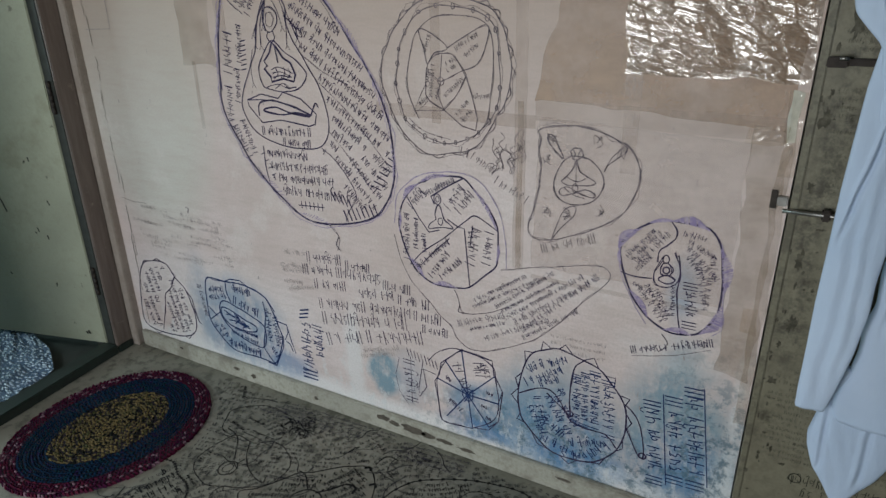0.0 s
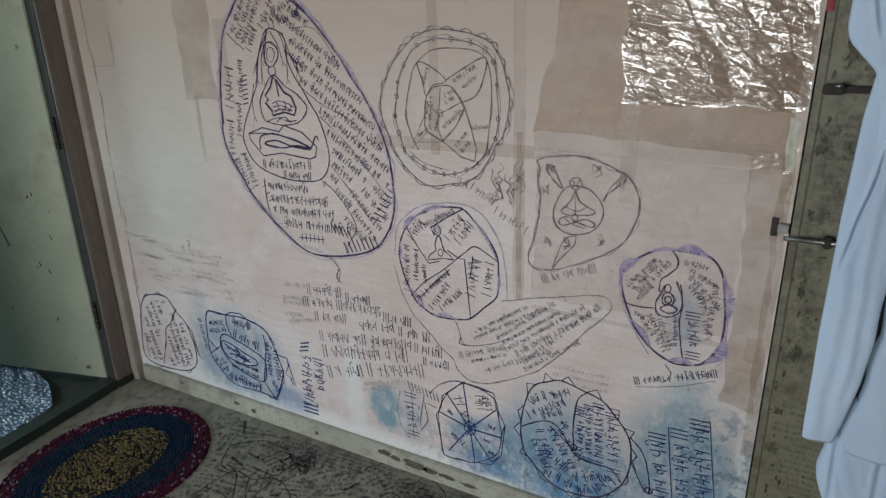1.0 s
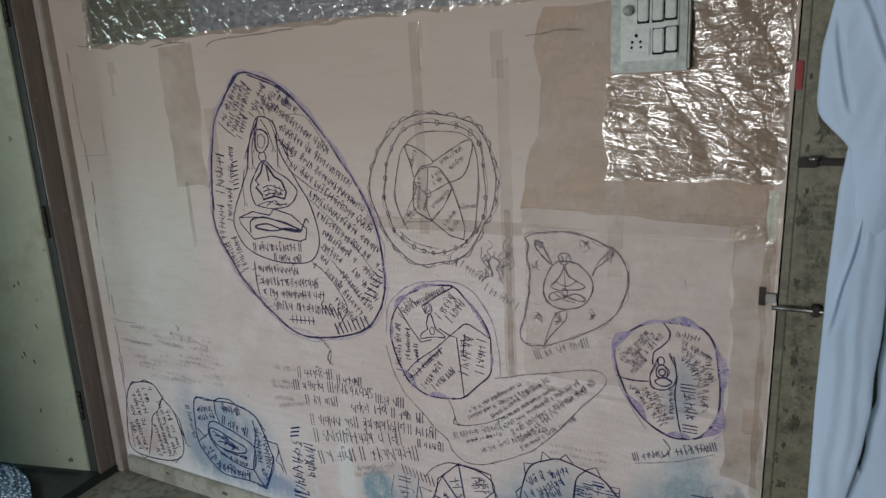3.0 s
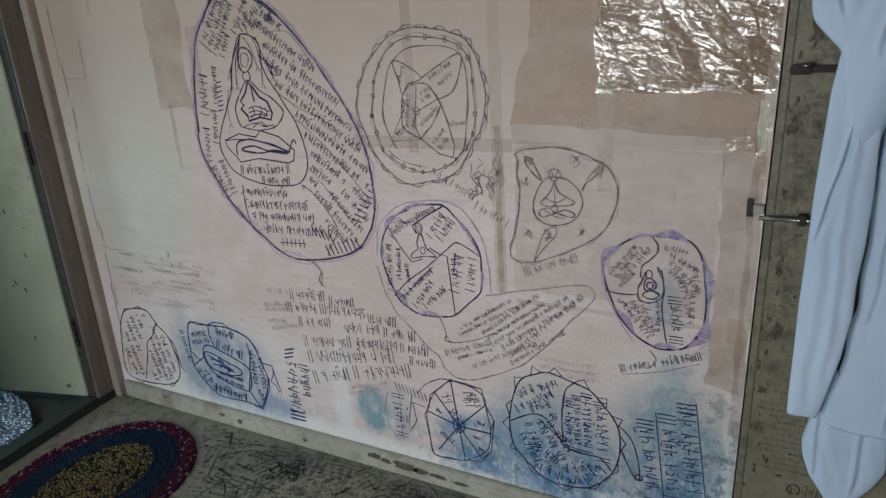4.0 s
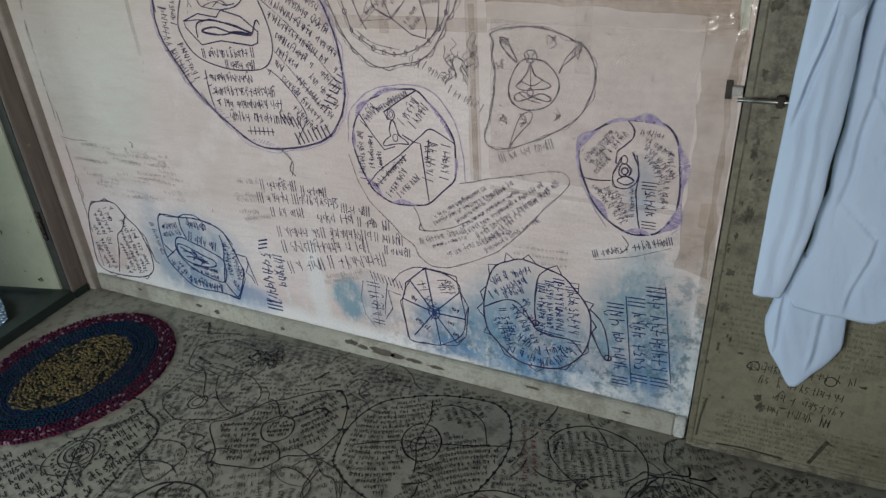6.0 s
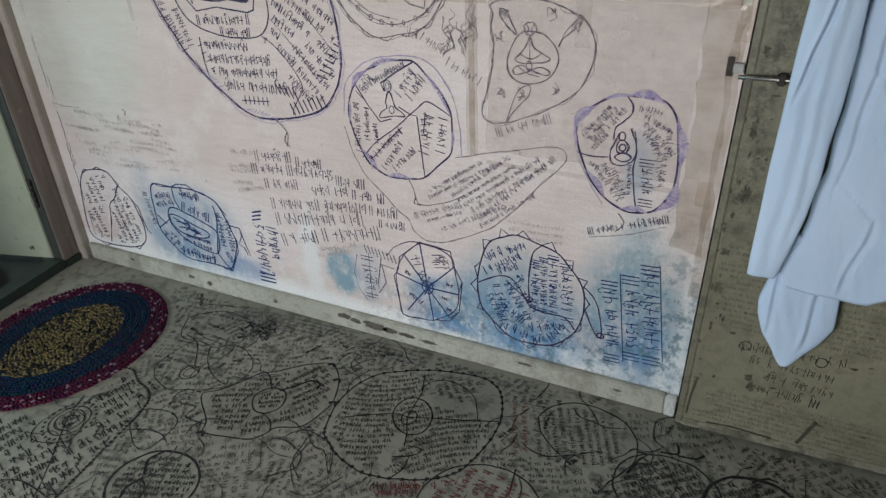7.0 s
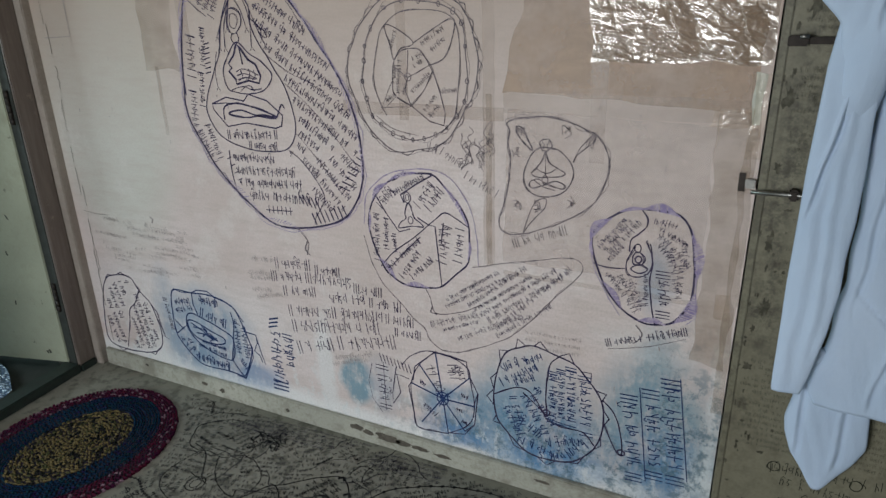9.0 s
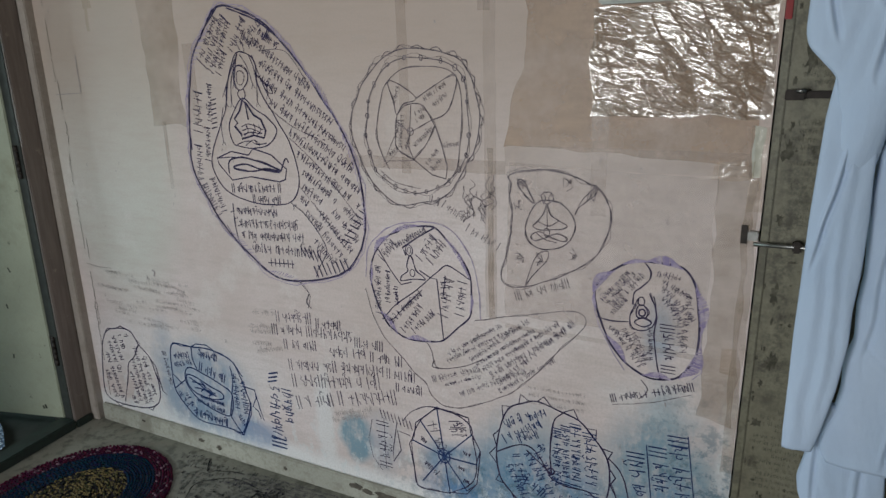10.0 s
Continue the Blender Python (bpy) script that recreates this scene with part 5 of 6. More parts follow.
# the small leaf beside the door frame
d = group_of("leaf_drawing", board, "leaf-shaped ink drawing with handwriting beside the door frame")
pen = Pen(WALLPLANE, 26, 1.3)
LEAF = smooth([(0.075, 0.359), (0.038, 0.298), (0.019, 0.205), (0.015, 0.100), (0.100, 0.077), (0.234, 0.092), (0.295, 0.126), (0.310, 0.186), (0.299, 0.246), (0.279, 0.296), (0.234, 0.336), (0.202, 0.379), (0.148, 0.381)], True, 5)
pen.line(LEAF, 0.0032, True, 0.002)
pen.curve([(0.232, 0.335), (0.201, 0.283), (0.166, 0.250), (0.151, 0.195), (0.114, 0.090)], 0.003)
for p in ([(0.068, 0.356), (0.083, 0.371), (0.118, 0.374)], [(0.125, 0.377), (0.155, 0.391), (0.192, 0.379)], [(0.220, 0.355), (0.242, 0.341), (0.226, 0.322)], [(0.229, 0.093), (0.255, 0.087), (0.282, 0.119)], [(0.057, 0.080), (0.081, 0.066), (0.116, 0.081)], [(0.279, 0.296), (0.306, 0.267), (0.324, 0.177), (0.342, 0.168)], [(0.299, 0.246), (0.320, 0.199), (0.324, 0.177)]):
    pen.line(p, 0.0024)
pen.down("outline", INK, d)
LE = shrunk(LEAF, 0.9)
pen.fill(lambda x, z: inside(LE, x, z) and x < 0.12 + max(0, z - 0.2) * 0.4, -0.03, 0.06, 0.25, 0.39, -74, 0.034, 0.022, 0.0023)
pen.fill(lambda x, z: inside(LE, x, z) and x > 0.155 + max(0, z - 0.2) * 0.3, 0.12, 0.06, 0.32, 0.33, -76, 0.030, 0.020, 0.0021)
pen.row((0.349, 0.330), (0.367, 0.204), 0.020, 0.0018, 3)
pen.down("writing", INK, d)

# the blue lens-shaped drawing
d = group_of("blue_lens_drawing", board, "faceted lens shape in blue ink over blue paint")
pen = Pen(WALLPLANE, 27, 1.25)
LENS = smooth([(0.401, 0.364), (0.484, 0.372), (0.539, 0.377), (0.594, 0.376), (0.638, 0.366), (0.673, 0.346), (0.698, 0.301), (0.715, 0.253), (0.726, 0.213), (0.706, 0.155), (0.679, 0.103), (0.636, 0.106), (0.556, 0.104), (0.485, 0.106), (0.428, 0.150), (0.391, 0.198), (0.385, 0.268)], True, 5)
pen.line(LENS, 0.0038, True, 0.002)
pen.line([(0.401, 0.364), (0.409, 0.373), (0.442, 0.367), (0.489, 0.372), (0.518, 0.387), (0.562, 0.391), (0.594, 0.376), (0.628, 0.372), (0.653, 0.359)], 0.0028)
pen.line([(0.653, 0.359), (0.674, 0.350), (0.705, 0.308)], 0.0028)
pen.line([(0.729, 0.224), (0.726, 0.181), (0.682, 0.095), (0.644, 0.099)], 0.0028)
INNER = smooth([(0.451, 0.281), (0.480, 0.295), (0.536, 0.282), (0.599, 0.263), (0.651, 0.233), (0.634, 0.154), (0.547, 0.162), (0.480, 0.194), (0.447, 0.237)], True, 5)
pen.line(INNER, 0.0036, True, 0.002)
EYE = smooth([(0.456, 0.265), (0.500, 0.263), (0.556, 0.242), (0.605, 0.230), (0.606, 0.209), (0.552, 0.198), (0.493, 0.203), (0.455, 0.230)], True, 5)
pen.line(EYE, 0.0036, True, 0.002)
for p in ([(0.464, 0.258), (0.500, 0.243), (0.540, 0.225), (0.580, 0.212)], [(0.474, 0.243), (0.520, 0.243), (0.551, 0.224), (0.578, 0.220)], [(0.484, 0.223), (0.520, 0.226), (0.561, 0.213)], [(0.513, 0.254), (0.533, 0.237), (0.512, 0.216)], [(0.547, 0.236), (0.563, 0.222), (0.544, 0.205)]):
    pen.curve(p, 0.0042)
pen.curve([(0.492, 0.373), (0.492, 0.334), (0.505, 0.295)], 0.0036)
pen.curve([(0.656, 0.335), (0.661, 0.283), (0.634, 0.154)], 0.0036)
pen.line([(0.634, 0.154), (0.659, 0.121), (0.682, 0.095)], 0.0036)
pen.line([(0.389, 0.256), (0.428, 0.225)], 0.003)
pen.line([(0.391, 0.204), (0.445, 0.245)], 0.003)
pen.down("outline", BLUEINK, d)
pen.row((0.523, 0.340), (0.601, 0.343), 0.030, 0.0034)
pen.row((0.515, 0.295), (0.634, 0.268), 0.034, 0.0036, 2)
pen.row((0.476, 0.120), (0.627, 0.109), 0.032, 0.0042, 1)
for a, b, h in (((0.405, 0.315), (0.470, 0.326), 0.026), ((0.405, 0.281), (0.476, 0.306), 0.026), ((0.400, 0.184), (0.443, 0.139), 0.024), ((0.436, 0.191), (0.472, 0.123), 0.022), ((0.487, 0.173), (0.614, 0.154), 0.018), ((0.505, 0.192), (0.607, 0.183), 0.014), ((0.660, 0.314), (0.658, 0.194), 0.026), ((0.689, 0.293), (0.694, 0.185), 0.028), ((0.664, 0.161), (0.690, 0.130), 0.022)):
    pen.row(a, b, h, 0.003)
pen.down("writing", BLUEINK, d)
pen.line([(0.701, 0.275), (0.751, 0.272), (0.754, 0.244), (0.738, 0.211), (0.758, 0.199), (0.767, 0.175)], 0.0028, False, 0.003)
pen.line([(0.751, 0.272), (0.765, 0.209), (0.779, 0.170)], 0.0024, False, 0.003)
for k in range(3):
    pen.line([np.array((0.816, 0.341)) - (0.003 * k, 0.014 * k), np.array((0.853, 0.352)) - (0.003 * k, 0.014 * k)], 0.0040)
    pen.line([np.array((0.801, 0.119)) - (0.0, 0.014 * k), np.array((0.863, 0.120)) - (0.0, 0.014 * k)], 0.0048)
pen.row((0.817, 0.304), (0.807, 0.124), 0.050, 0.0040)
pen.row((0.867, 0.304), (0.867, 0.202), 0.044, 0.0036)
pen.down("upright_writing", BLUEINK, d, "upright column of blue handwriting")

# the free rows of writing
d = group_of("written_rows", board, "six free rows of handwriting in dark ink")
pen = Pen(WALLPLANE, 28, 0.95)
for a, b, h, e in (((0.870, 0.524), (1.004, 0.536), 0.034, 2), ((1.016, 0.527), (1.107, 0.531), 0.030, 2), ((0.850, 0.480), (0.991, 0.495), 0.034, 3), ((1.001, 0.497), (1.137, 0.501), 0.038, 0), ((1.147, 0.491), (1.251, 0.493), 0.030, 3), ((0.892, 0.439), (1.022, 0.455), 0.032, 2), ((1.058, 0.443), (1.173, 0.458), 0.036, 0), ((1.197, 0.456), (1.310, 0.459), 0.030, 2),
                   ((0.903, 0.373), (1.077, 0.398), 0.036, 2), ((1.095, 0.401), (1.236, 0.417), 0.036, 0), ((1.248, 0.416), (1.341, 0.419), 0.030, 2), ((0.912, 0.320), (1.239, 0.378), 0.042, 2), ((1.276, 0.382), (1.363, 0.385), 0.026, 2), ((0.926, 0.248), (1.069, 0.290), 0.042, 2), ((1.080, 0.296), (1.288, 0.344), 0.044, 2)):
    pen.row(a, b, h, 0.0030, e)
for k in range(9):
    pen.line([np.array((1.226, 0.286)) + (0.012 * k, -0.002 * k), np.array((1.218, 0.314)) + (0.012 * k, -0.002 * k)], 0.0022)
pen.down("writing", INK, d)
for a, b in (((0.776, 0.530), (0.863, 0.539)), ((0.756, 0.483), (0.852, 0.491)), ((0.762, 0.469), (0.845, 0.475)), ((0.763, 0.430), (0.837, 0.437)), ((0.782, 0.405), (0.878, 0.429)), ((1.050, 0.231), (1.171, 0.273)), ((1.060, 0.253), (1.188, 0.293))):
    pen.row(a, b, 0.018, 0.0016)
pen.down("faint_writing", FAINT, d)

# the long leaf of text
d = group_of("long_leaf_drawing", board, "long slanting leaf outline holding rows of handwriting")
pen = Pen(WALLPLANE, 29, 0.95)
pen.curve([(1.517, 0.626), (1.608, 0.652), (1.695, 0.673), (1.756, 0.689), (1.787, 0.687), (1.800, 0.668), (1.785, 0.638), (1.731, 0.578), (1.675, 0.508), (1.616, 0.449), (1.530, 0.398), (1.472, 0.374), (1.422, 0.369), (1.388, 0.392), (1.372, 0.422), (1.339, 0.448), (1.297, 0.490), (1.246, 0.539), (1.213, 0.599), (1.196, 0.670)], 0.0022)
pen.curve([(1.380, 0.541), (1.393, 0.516), (1.400, 0.485), (1.412, 0.476), (1.450, 0.483), (1.496, 0.500), (1.539, 0.526)], 0.0024)
pen.curve([(1.397, 0.496), (1.392, 0.478), (1.410, 0.475)], 0.004)
pen.down("outline", PENCIL, d)
for a, b, h, e in (((1.443, 0.517), (1.590, 0.620), 0.018, 0), ((1.442, 0.498), (1.626, 0.618), 0.018, 1), ((1.507, 0.513), (1.664, 0.644), 0.018, 0), ((1.523, 0.504), (1.674, 0.622), 0.016, 0), ((1.536, 0.487), (1.739, 0.649), 0.020, 1), ((1.565, 0.481), (1.755, 0.633), 0.024, 2), ((1.585, 0.463), (1.780, 0.662), 0.024, 3), ((1.395, 0.433), (1.531, 0.490), 0.026, 3), ((1.429, 0.427), (1.531, 0.471), 0.014, 0), ((1.476, 0.408), (1.653, 0.508), 0.022, 0), ((1.588, 0.441), (1.732, 0.556), 0.020, 2)):
    pen.row(a, b, h * 0.72, 0.0015, e, 0.2)
pen.down("writing", INK, d)
for k in range(3):
    pen.row((1.66, 0.47 - 0.02 * k), (1.80, 0.475 - 0.02 * k), 0.010, 0.001, 0, 0.4)
pen.down("faint_writing", FAINT, d)

# the spoked wheel
d = group_of("spoked_wheel_drawing", board, "small eight-spoked wheel drawn in ink over blue paint")
pen = Pen(WALLPLANE, 30, 1.1)
C = (1.420, 0.215)
pen.curve([(1.402, 0.354), (1.457, 0.351), (1.499, 0.328), (1.507, 0.290), (1.517, 0.215), (1.503, 0.157), (1.438, 0.107), (1.382, 0.097), (1.331, 0.102), (1.323, 0.168), (1.320, 0.240), (1.349, 0.306)], 0.003, True)
for p in ([(1.327, 0.251), (1.334, 0.297), (1.402, 0.361)], [(1.393, 0.355), (1.449, 0.357), (1.495, 0.349), (1.503, 0.299)], [(1.504, 0.302), (1.528, 0.259), (1.517, 0.218)], [(1.528, 0.259), (1.517, 0.155), (1.486, 0.126)], [(1.514, 0.154), (1.486, 0.116), (1.438, 0.107)], [(1.435, 0.102), (1.363, 0.094), (1.331, 0.098)], [(1.323, 0.247), (1.312, 0.229), (1.331, 0.098)], [(1.402, 0.361), (1.418, 0.355), (1.495, 0.349)]):
    pen.line(p, 0.0026, False, 0.002)
pen.down("outline", INK, d)
for a, b in (((1.349, 0.306), (1.486, 0.126)), ((1.402, 0.354), (1.435, 0.102)), ((1.504, 0.302), (1.349, 0.119)), ((1.322, 0.241), (1.519, 0.215))):
    pen.line([a, C, b], 0.0036, False, 0.002)
pen.ring(C, 0.017, 0.020, 0.0036)
pen.ring(C, 0.007, 0.008, 0.003)
pen.line([(C[0] - 0.022, C[1] + 0.012), (C[0] + 0.024, C[1] + 0.012)], 0.0034)
pen.line([(C[0] - 0.012, C[1] - 0.028), (C[0] + 0.016, C[1] + 0.022)], 0.0034)
pen.down("spokes", BLUEINK, d)
for a, b, h in (((1.371, 0.310), (1.394, 0.245), 0.034), ((1.434, 0.328), (1.449, 0.280), 0.034), ((1.456, 0.330), (1.474, 0.292), 0.028), ((1.353, 0.176), (1.394, 0.147), 0.022), ((1.345, 0.252), (1.358, 0.243), 0.014), ((1.476, 0.240), (1.490, 0.234), 0.014), ((1.460, 0.188), (1.477, 0.185), 0.014), ((1.476, 0.153), (1.491, 0.149), 0.014)):
    pen.row(a, b, h, 0.0028)
pen.down("writing", INK, d)
pen.line([(1.190, 0.274), (1.175, 0.212), (1.185, 0.154), (1.217, 0.114)], 0.0014)
pen.line([(1.230, 0.287), (1.230, 0.205), (1.230, 0.124)], 0.0014)
pen.row((1.206, 0.274), (1.213, 0.120), 0.040, 0.003, 2)
pen.line([(1.273, 0.283), (1.256, 0.191), (1.256, 0.155), (1.283, 0.198), (1.273, 0.258), (1.314, 0.252)], 0.0022)
pen.curve([(1.291, 0.293), (1.323, 0.329), (1.370, 0.354), (1.406, 0.358)], 0.002)
pen.down("side_writing", INK, d)

# the tooth-edged round drawing
d = group_of("toothed_disc_drawing", board, "large toothed disc drawn in ink over blue paint")
pen = Pen(WALLPLANE, 31, 1.15)
TD = smooth([(1.574, 0.270), (1.584, 0.339), (1.607, 0.401), (1.646, 0.426), (1.684, 0.439), (1.736, 0.428), (1.790, 0.412), (1.825, 0.377), (1.854, 0.342), (1.868, 0.302), (1.868, 0.238), (1.848, 0.178), (1.797, 0.125), (1.735, 0.110), (1.668, 0.117), (1.604, 0.173), (1.582, 0.207)], True, 4)
pen.line(TD, 0.0036, True, 0.001)
for i in range(1, len(TD), 5):
    a, b = TD[i], TD[(i + 3) % len(TD)]
    m = (a + b) / 2
    n = m - np.array((1.72, 0.265))
    pen.line([a, m + n / math.hypot(*n) * pen.rnd.uniform(0.012, 0.024), b], 0.0026)
pen.curve([(1.574, 0.270), (1.612, 0.296), (1.655, 0.310), (1.684, 0.297), (1.709, 0.260), (1.724, 0.250), (1.720, 0.297), (1.723, 0.359), (1.731, 0.401), (1.755, 0.426)], 0.0032)
pen.curve([(1.656, 0.297), (1.690, 0.272), (1.712, 0.254), (1.726, 0.232), (1.764, 0.222), (1.820, 0.221), (1.850, 0.190)], 0.0032)
pen.ring((1.722, 0.253), 0.009, 0.009, 0.0034)
pen.curve([(1.866, 0.329), (1.891, 0.304), (1.909, 0.264), (1.920, 0.199), (1.912, 0.184), (1.891, 0.218), (1.872, 0.261)], 0.003)
pen.ring((1.918, 0.191), 0.009, 0.008, 0.0036)
pen.down("outline", INK, d)
TDI = shrunk(TD, 0.92)
pen.row((1.602, 0.345), (1.715, 0.408), 0.026, 0.0029)
pen.row((1.602, 0.304), (1.701, 0.374), 0.026, 0.0029, 1)
pen.row((1.639, 0.313), (1.694, 0.343), 0.020, 0.0026, 2)
pen.row((1.682, 0.314), (1.703, 0.302), 0.018, 0.0026)
for a, b, h in (((1.750, 0.228), (1.746, 0.389), 0.024), ((1.771, 0.226), (1.768, 0.394), 0.024), ((1.800, 0.223), (1.794, 0.408), 0.028), ((1.843, 0.213), (1.832, 0.384), 0.034)):
    pen.row(a, b, h, 0.0030, 2)
for a, b, h in (((1.619, 0.277), (1.640, 0.204), 0.030), ((1.640, 0.204), (1.715, 0.158), 0.032), ((1.648, 0.288), (1.706, 0.193), 0.028), ((1.599, 0.239), (1.641, 0.160), 0.028), ((1.672, 0.294), (1.738, 0.211), 0.026), ((1.641, 0.141), (1.716, 0.124), 0.026), ((1.724, 0.151), (1.802, 0.174), 0.028), ((1.708, 0.108), (1.773, 0.122), 0.026), ((1.773, 0.122), (1.837, 0.184), 0.032)):
    pen.row(a, b, h, 0.0032)
pen.down("writing", BLUEINK, d)
# three upright columns
for a, b, h in (((1.972, 0.119), (1.942, 0.381), 0.040), ((2.020, 0.138), (1.992, 0.402), 0.040), ((2.071, 0.140), (2.034, 0.443), 0.042)):
    pen.row(a, b, h, 0.0036, 3)
pen.line([(1.951, 0.388), (1.983, 0.126)], 0.0018)
pen.line([(2.006, 0.409), (2.040, 0.432), (2.079, 0.157)], 0.0018)
pen.down("upright_writing", BLUEINK, d, "three upright columns of dark handwriting")

# ---- hanging shirt ----
def panel(name, rows, y0, depth, folds, seed, parent, label="", nx=44, nz=110, creases=(), hem=0.0, back=(0.0, 0.0)):
    """A length of cloth that hangs: rows of (height, left, right), a rounded front with soft upright folds, and a back."""
    z = [q[0] for q in rows]
    zs = np.linspace(z[0], z[-1], nz + 1)
    order = np.argsort(z)
    xl = np.interp(zs, np.array(z)[order], np.array([q[1] for q in rows])[order])
    xr = np.interp(zs, np.array(z)[order], np.array([q[2] for q in rows])[order])
    k = np.array([1, 2, 3, 2, 1]) / 9
    for a in (xl, xr):
        a[2:-2] = np.convolve(a, k, "valid")
    v, f = [], []
    base = y0
    for j, h in enumerate(zs):
        y0 = base + back[0] * max(0.0, 1 - 5 * j / nz) ** 1.5 + back[1] * max(0.0, 1 - 4 * (1 - j / nz)) ** 1.5
        for i in range(nx + 1):
            s = i / nx
            x = xl[j] + (xr[j] - xl[j]) * s
            e = math.sqrt(max(0.0, 1 - (2 * s - 1) ** 2)) ** 0.35
            w = 0
            for amp, freq, lean in folds:
                w += amp * noise.noise(((x + lean * h) * freq, h * freq * 0.16, seed))
            for cx0, cz0, cx1, cz1, dep, wid in creases:
                t = (cz0 - h) / (cz0 - cz1)
                if -0.1 < t < 1.1:
                    c = cx0 + (cx1 - cx0) * t + 0.006 * noise.noise((h * 12, seed, cx0))
                    g = math.exp(-((x - c) / wid) ** 2) - 0.6 * math.exp(-((x - c + 1.6 * wid) / wid) ** 2)
                    w += dep * g * min(1, 5 * (t + 0.1)) * min(1, 5 * (1.1 - t))
            lift = hem * max(0.0, x - 2.45) * max(0.0, 1 - (h - zs[-1]) / 0.3)
            v.append((x, y0 - depth * e + w * min(1, e * 1.5), h + lift + 0.004 * noise.noise((x * 20, 0, seed))))
        for i in range(nx + 1):
            s = i / nx
            x = xl[j] + (xr[j] - xl[j]) * s
            lift = hem * max(0.0, x - 2.45) * max(0.0, 1 - (h - zs[-1]) / 0.3)
            v.append((x, y0, h + lift + 0.004 * noise.noise((x * 20, 0, seed))))
    m = 2 * (nx + 1)
    for j in range(nz):
        for i in range(nx):
            a = j * m + i
            f.append((a, a + m, a + m + 1, a + 1))
            b = a + nx + 1
            f.append((b, b + 1, b + m + 1, b + m))
    for j in range(nz):
        for i in (0, nx):
            a = j * m + i
            b = a + nx + 1
            q = (a, b, b + m, a + m)
            f.append(q if i == 0 else q[::-1])
    for i in range(nx):
        for j in (0, nz):
            a = j * m + i
            b = a + nx + 1
            q = (a, a + 1, b + 1, b)
            f.append(q if j == 0 else q[::-1])
    ob = new(name, mesh_of(name, v, f, COTTON, True))
    ob.parent = parent
    return tagged(ob, label)


shirt = tagged(new("hanging_shirt"), "pale blue cotton shirt hanging on the olive door", "shirt")
FOLDS = [(0.011, 6, 0.12), (0.0035, 18, 0.2), (0.001, 60, 0.3)]
panel("body", [(1.70, 2.40, 2.52), (1.62, 2.30, 2.66), (1.50, 2.28, 2.74), (1.22, 2.312, 2.75), (1.10, 2.318, 2.755), (1.05, 2.319, 2.755), (1.01, 2.314, 2.76), (0.93, 2.320, 2.76), (0.87, 2.323, 2.76), (0.81, 2.318, 2.77), (0.74, 2.322, 2.78), (0.70, 2.310, 2.78), (0.64, 2.312, 2.78), (0.59, 2.305, 2.78), (0.55, 2.290, 2.79), (0.51, 2.285, 2.80), (0.482, 2.30, 2.79)],
      -0.052, 0.040, FOLDS, 3.0, shirt, "", 150, 170,
      [(2.37, 1.20, 2.345, 0.72, 0.005, 0.006), (2.34, 0.74, 2.42, 0.66, 0.005, 0.004), (2.42, 0.66, 2.40, 0.50, 0.004, 0.005), (2.44, 1.30, 2.40, 0.85, 0.005, 0.007), (2.38, 0.82, 2.46, 0.79, 0.005, 0.005), (2.35, 0.95, 2.40, 0.88, 0.004, 0.005), (2.47, 1.1, 2.50, 0.55, 0.007, 0.012)], 0.55)
panel("tail", [(0.60, 2.28, 2.42), (0.49, 2.268, 2.405), (0.43, 2.257, 2.410), (0.393, 2.262, 2.413), (0.352, 2.277, 2.394), (0.315, 2.304, 2.368), (0.29, 2.318, 2.354), (0.280, 2.326, 2.346)], -0.05, 0.022, FOLDS, 5.0, shirt, "lower corner hanging below the hem", 60, 70,
      [(2.29, 0.55, 2.285, 0.36, 0.004, 0.005), (2.37, 0.52, 2.36, 0.34, 0.004, 0.006)])
panel("sleeve", [(1.30, 2.25, 2.31), (1.22, 2.240, 2.314), (1.15, 2.231, 2.316), (1.05, 2.227, 2.314), (0.97, 2.224, 2.317), (0.87, 2.223, 2.316), (0.80, 2.222, 2.311), (0.74, 2.221, 2.312), (0.65, 2.222, 2.303), (0.55, 2.222, 2.285), (0.512, 2.223, 2.276)], -0.090, 0.018, [(0.005, 9, 0.25), (0.002, 30, 0.3)], 7.0, shirt, "long sleeve hanging straight down", 64, 170,
      [(2.305, 1.28, 2.243, 0.90, 0.006, 0.0045), (2.265, 0.95, 2.255, 0.52, 0.002, 0.010), (2.290, 1.10, 2.285, 0.60, 0.002, 0.008)], 0.0, (0.045, 0.0))
panel("shoulder", [(1.66, 2.28, 2.42), (1.55, 2.225, 2.40), (1.46, 2.202, 2.38), (1.38, 2.188, 2.36), (1.29, 2.186, 2.34), (1.265, 2.192, 2.345), (1.215, 2.240, 2.345), (1.12, 2.25, 2.325), (0.98, 2.255, 2.30)], -0.080, 0.030, [(0.012, 12, -0.3), (0.004, 34, -0.3)], 9.0, shirt, "gathered shoulder of the shirt", 80, 130,
      [(2.23, 1.50, 2.30, 1.33, 0.007, 0.006), (2.33, 1.45, 2.30, 1.22, 0.007, 0.006), (2.21, 1.42, 2.235, 1.28, 0.005, 0.005)], 0.0, (0.0, 0.035))

# ---- rug ----
rug = tagged(new("round_rug"), "round braided rug, mottled yellow centre, blue and magenta rings", "rug")


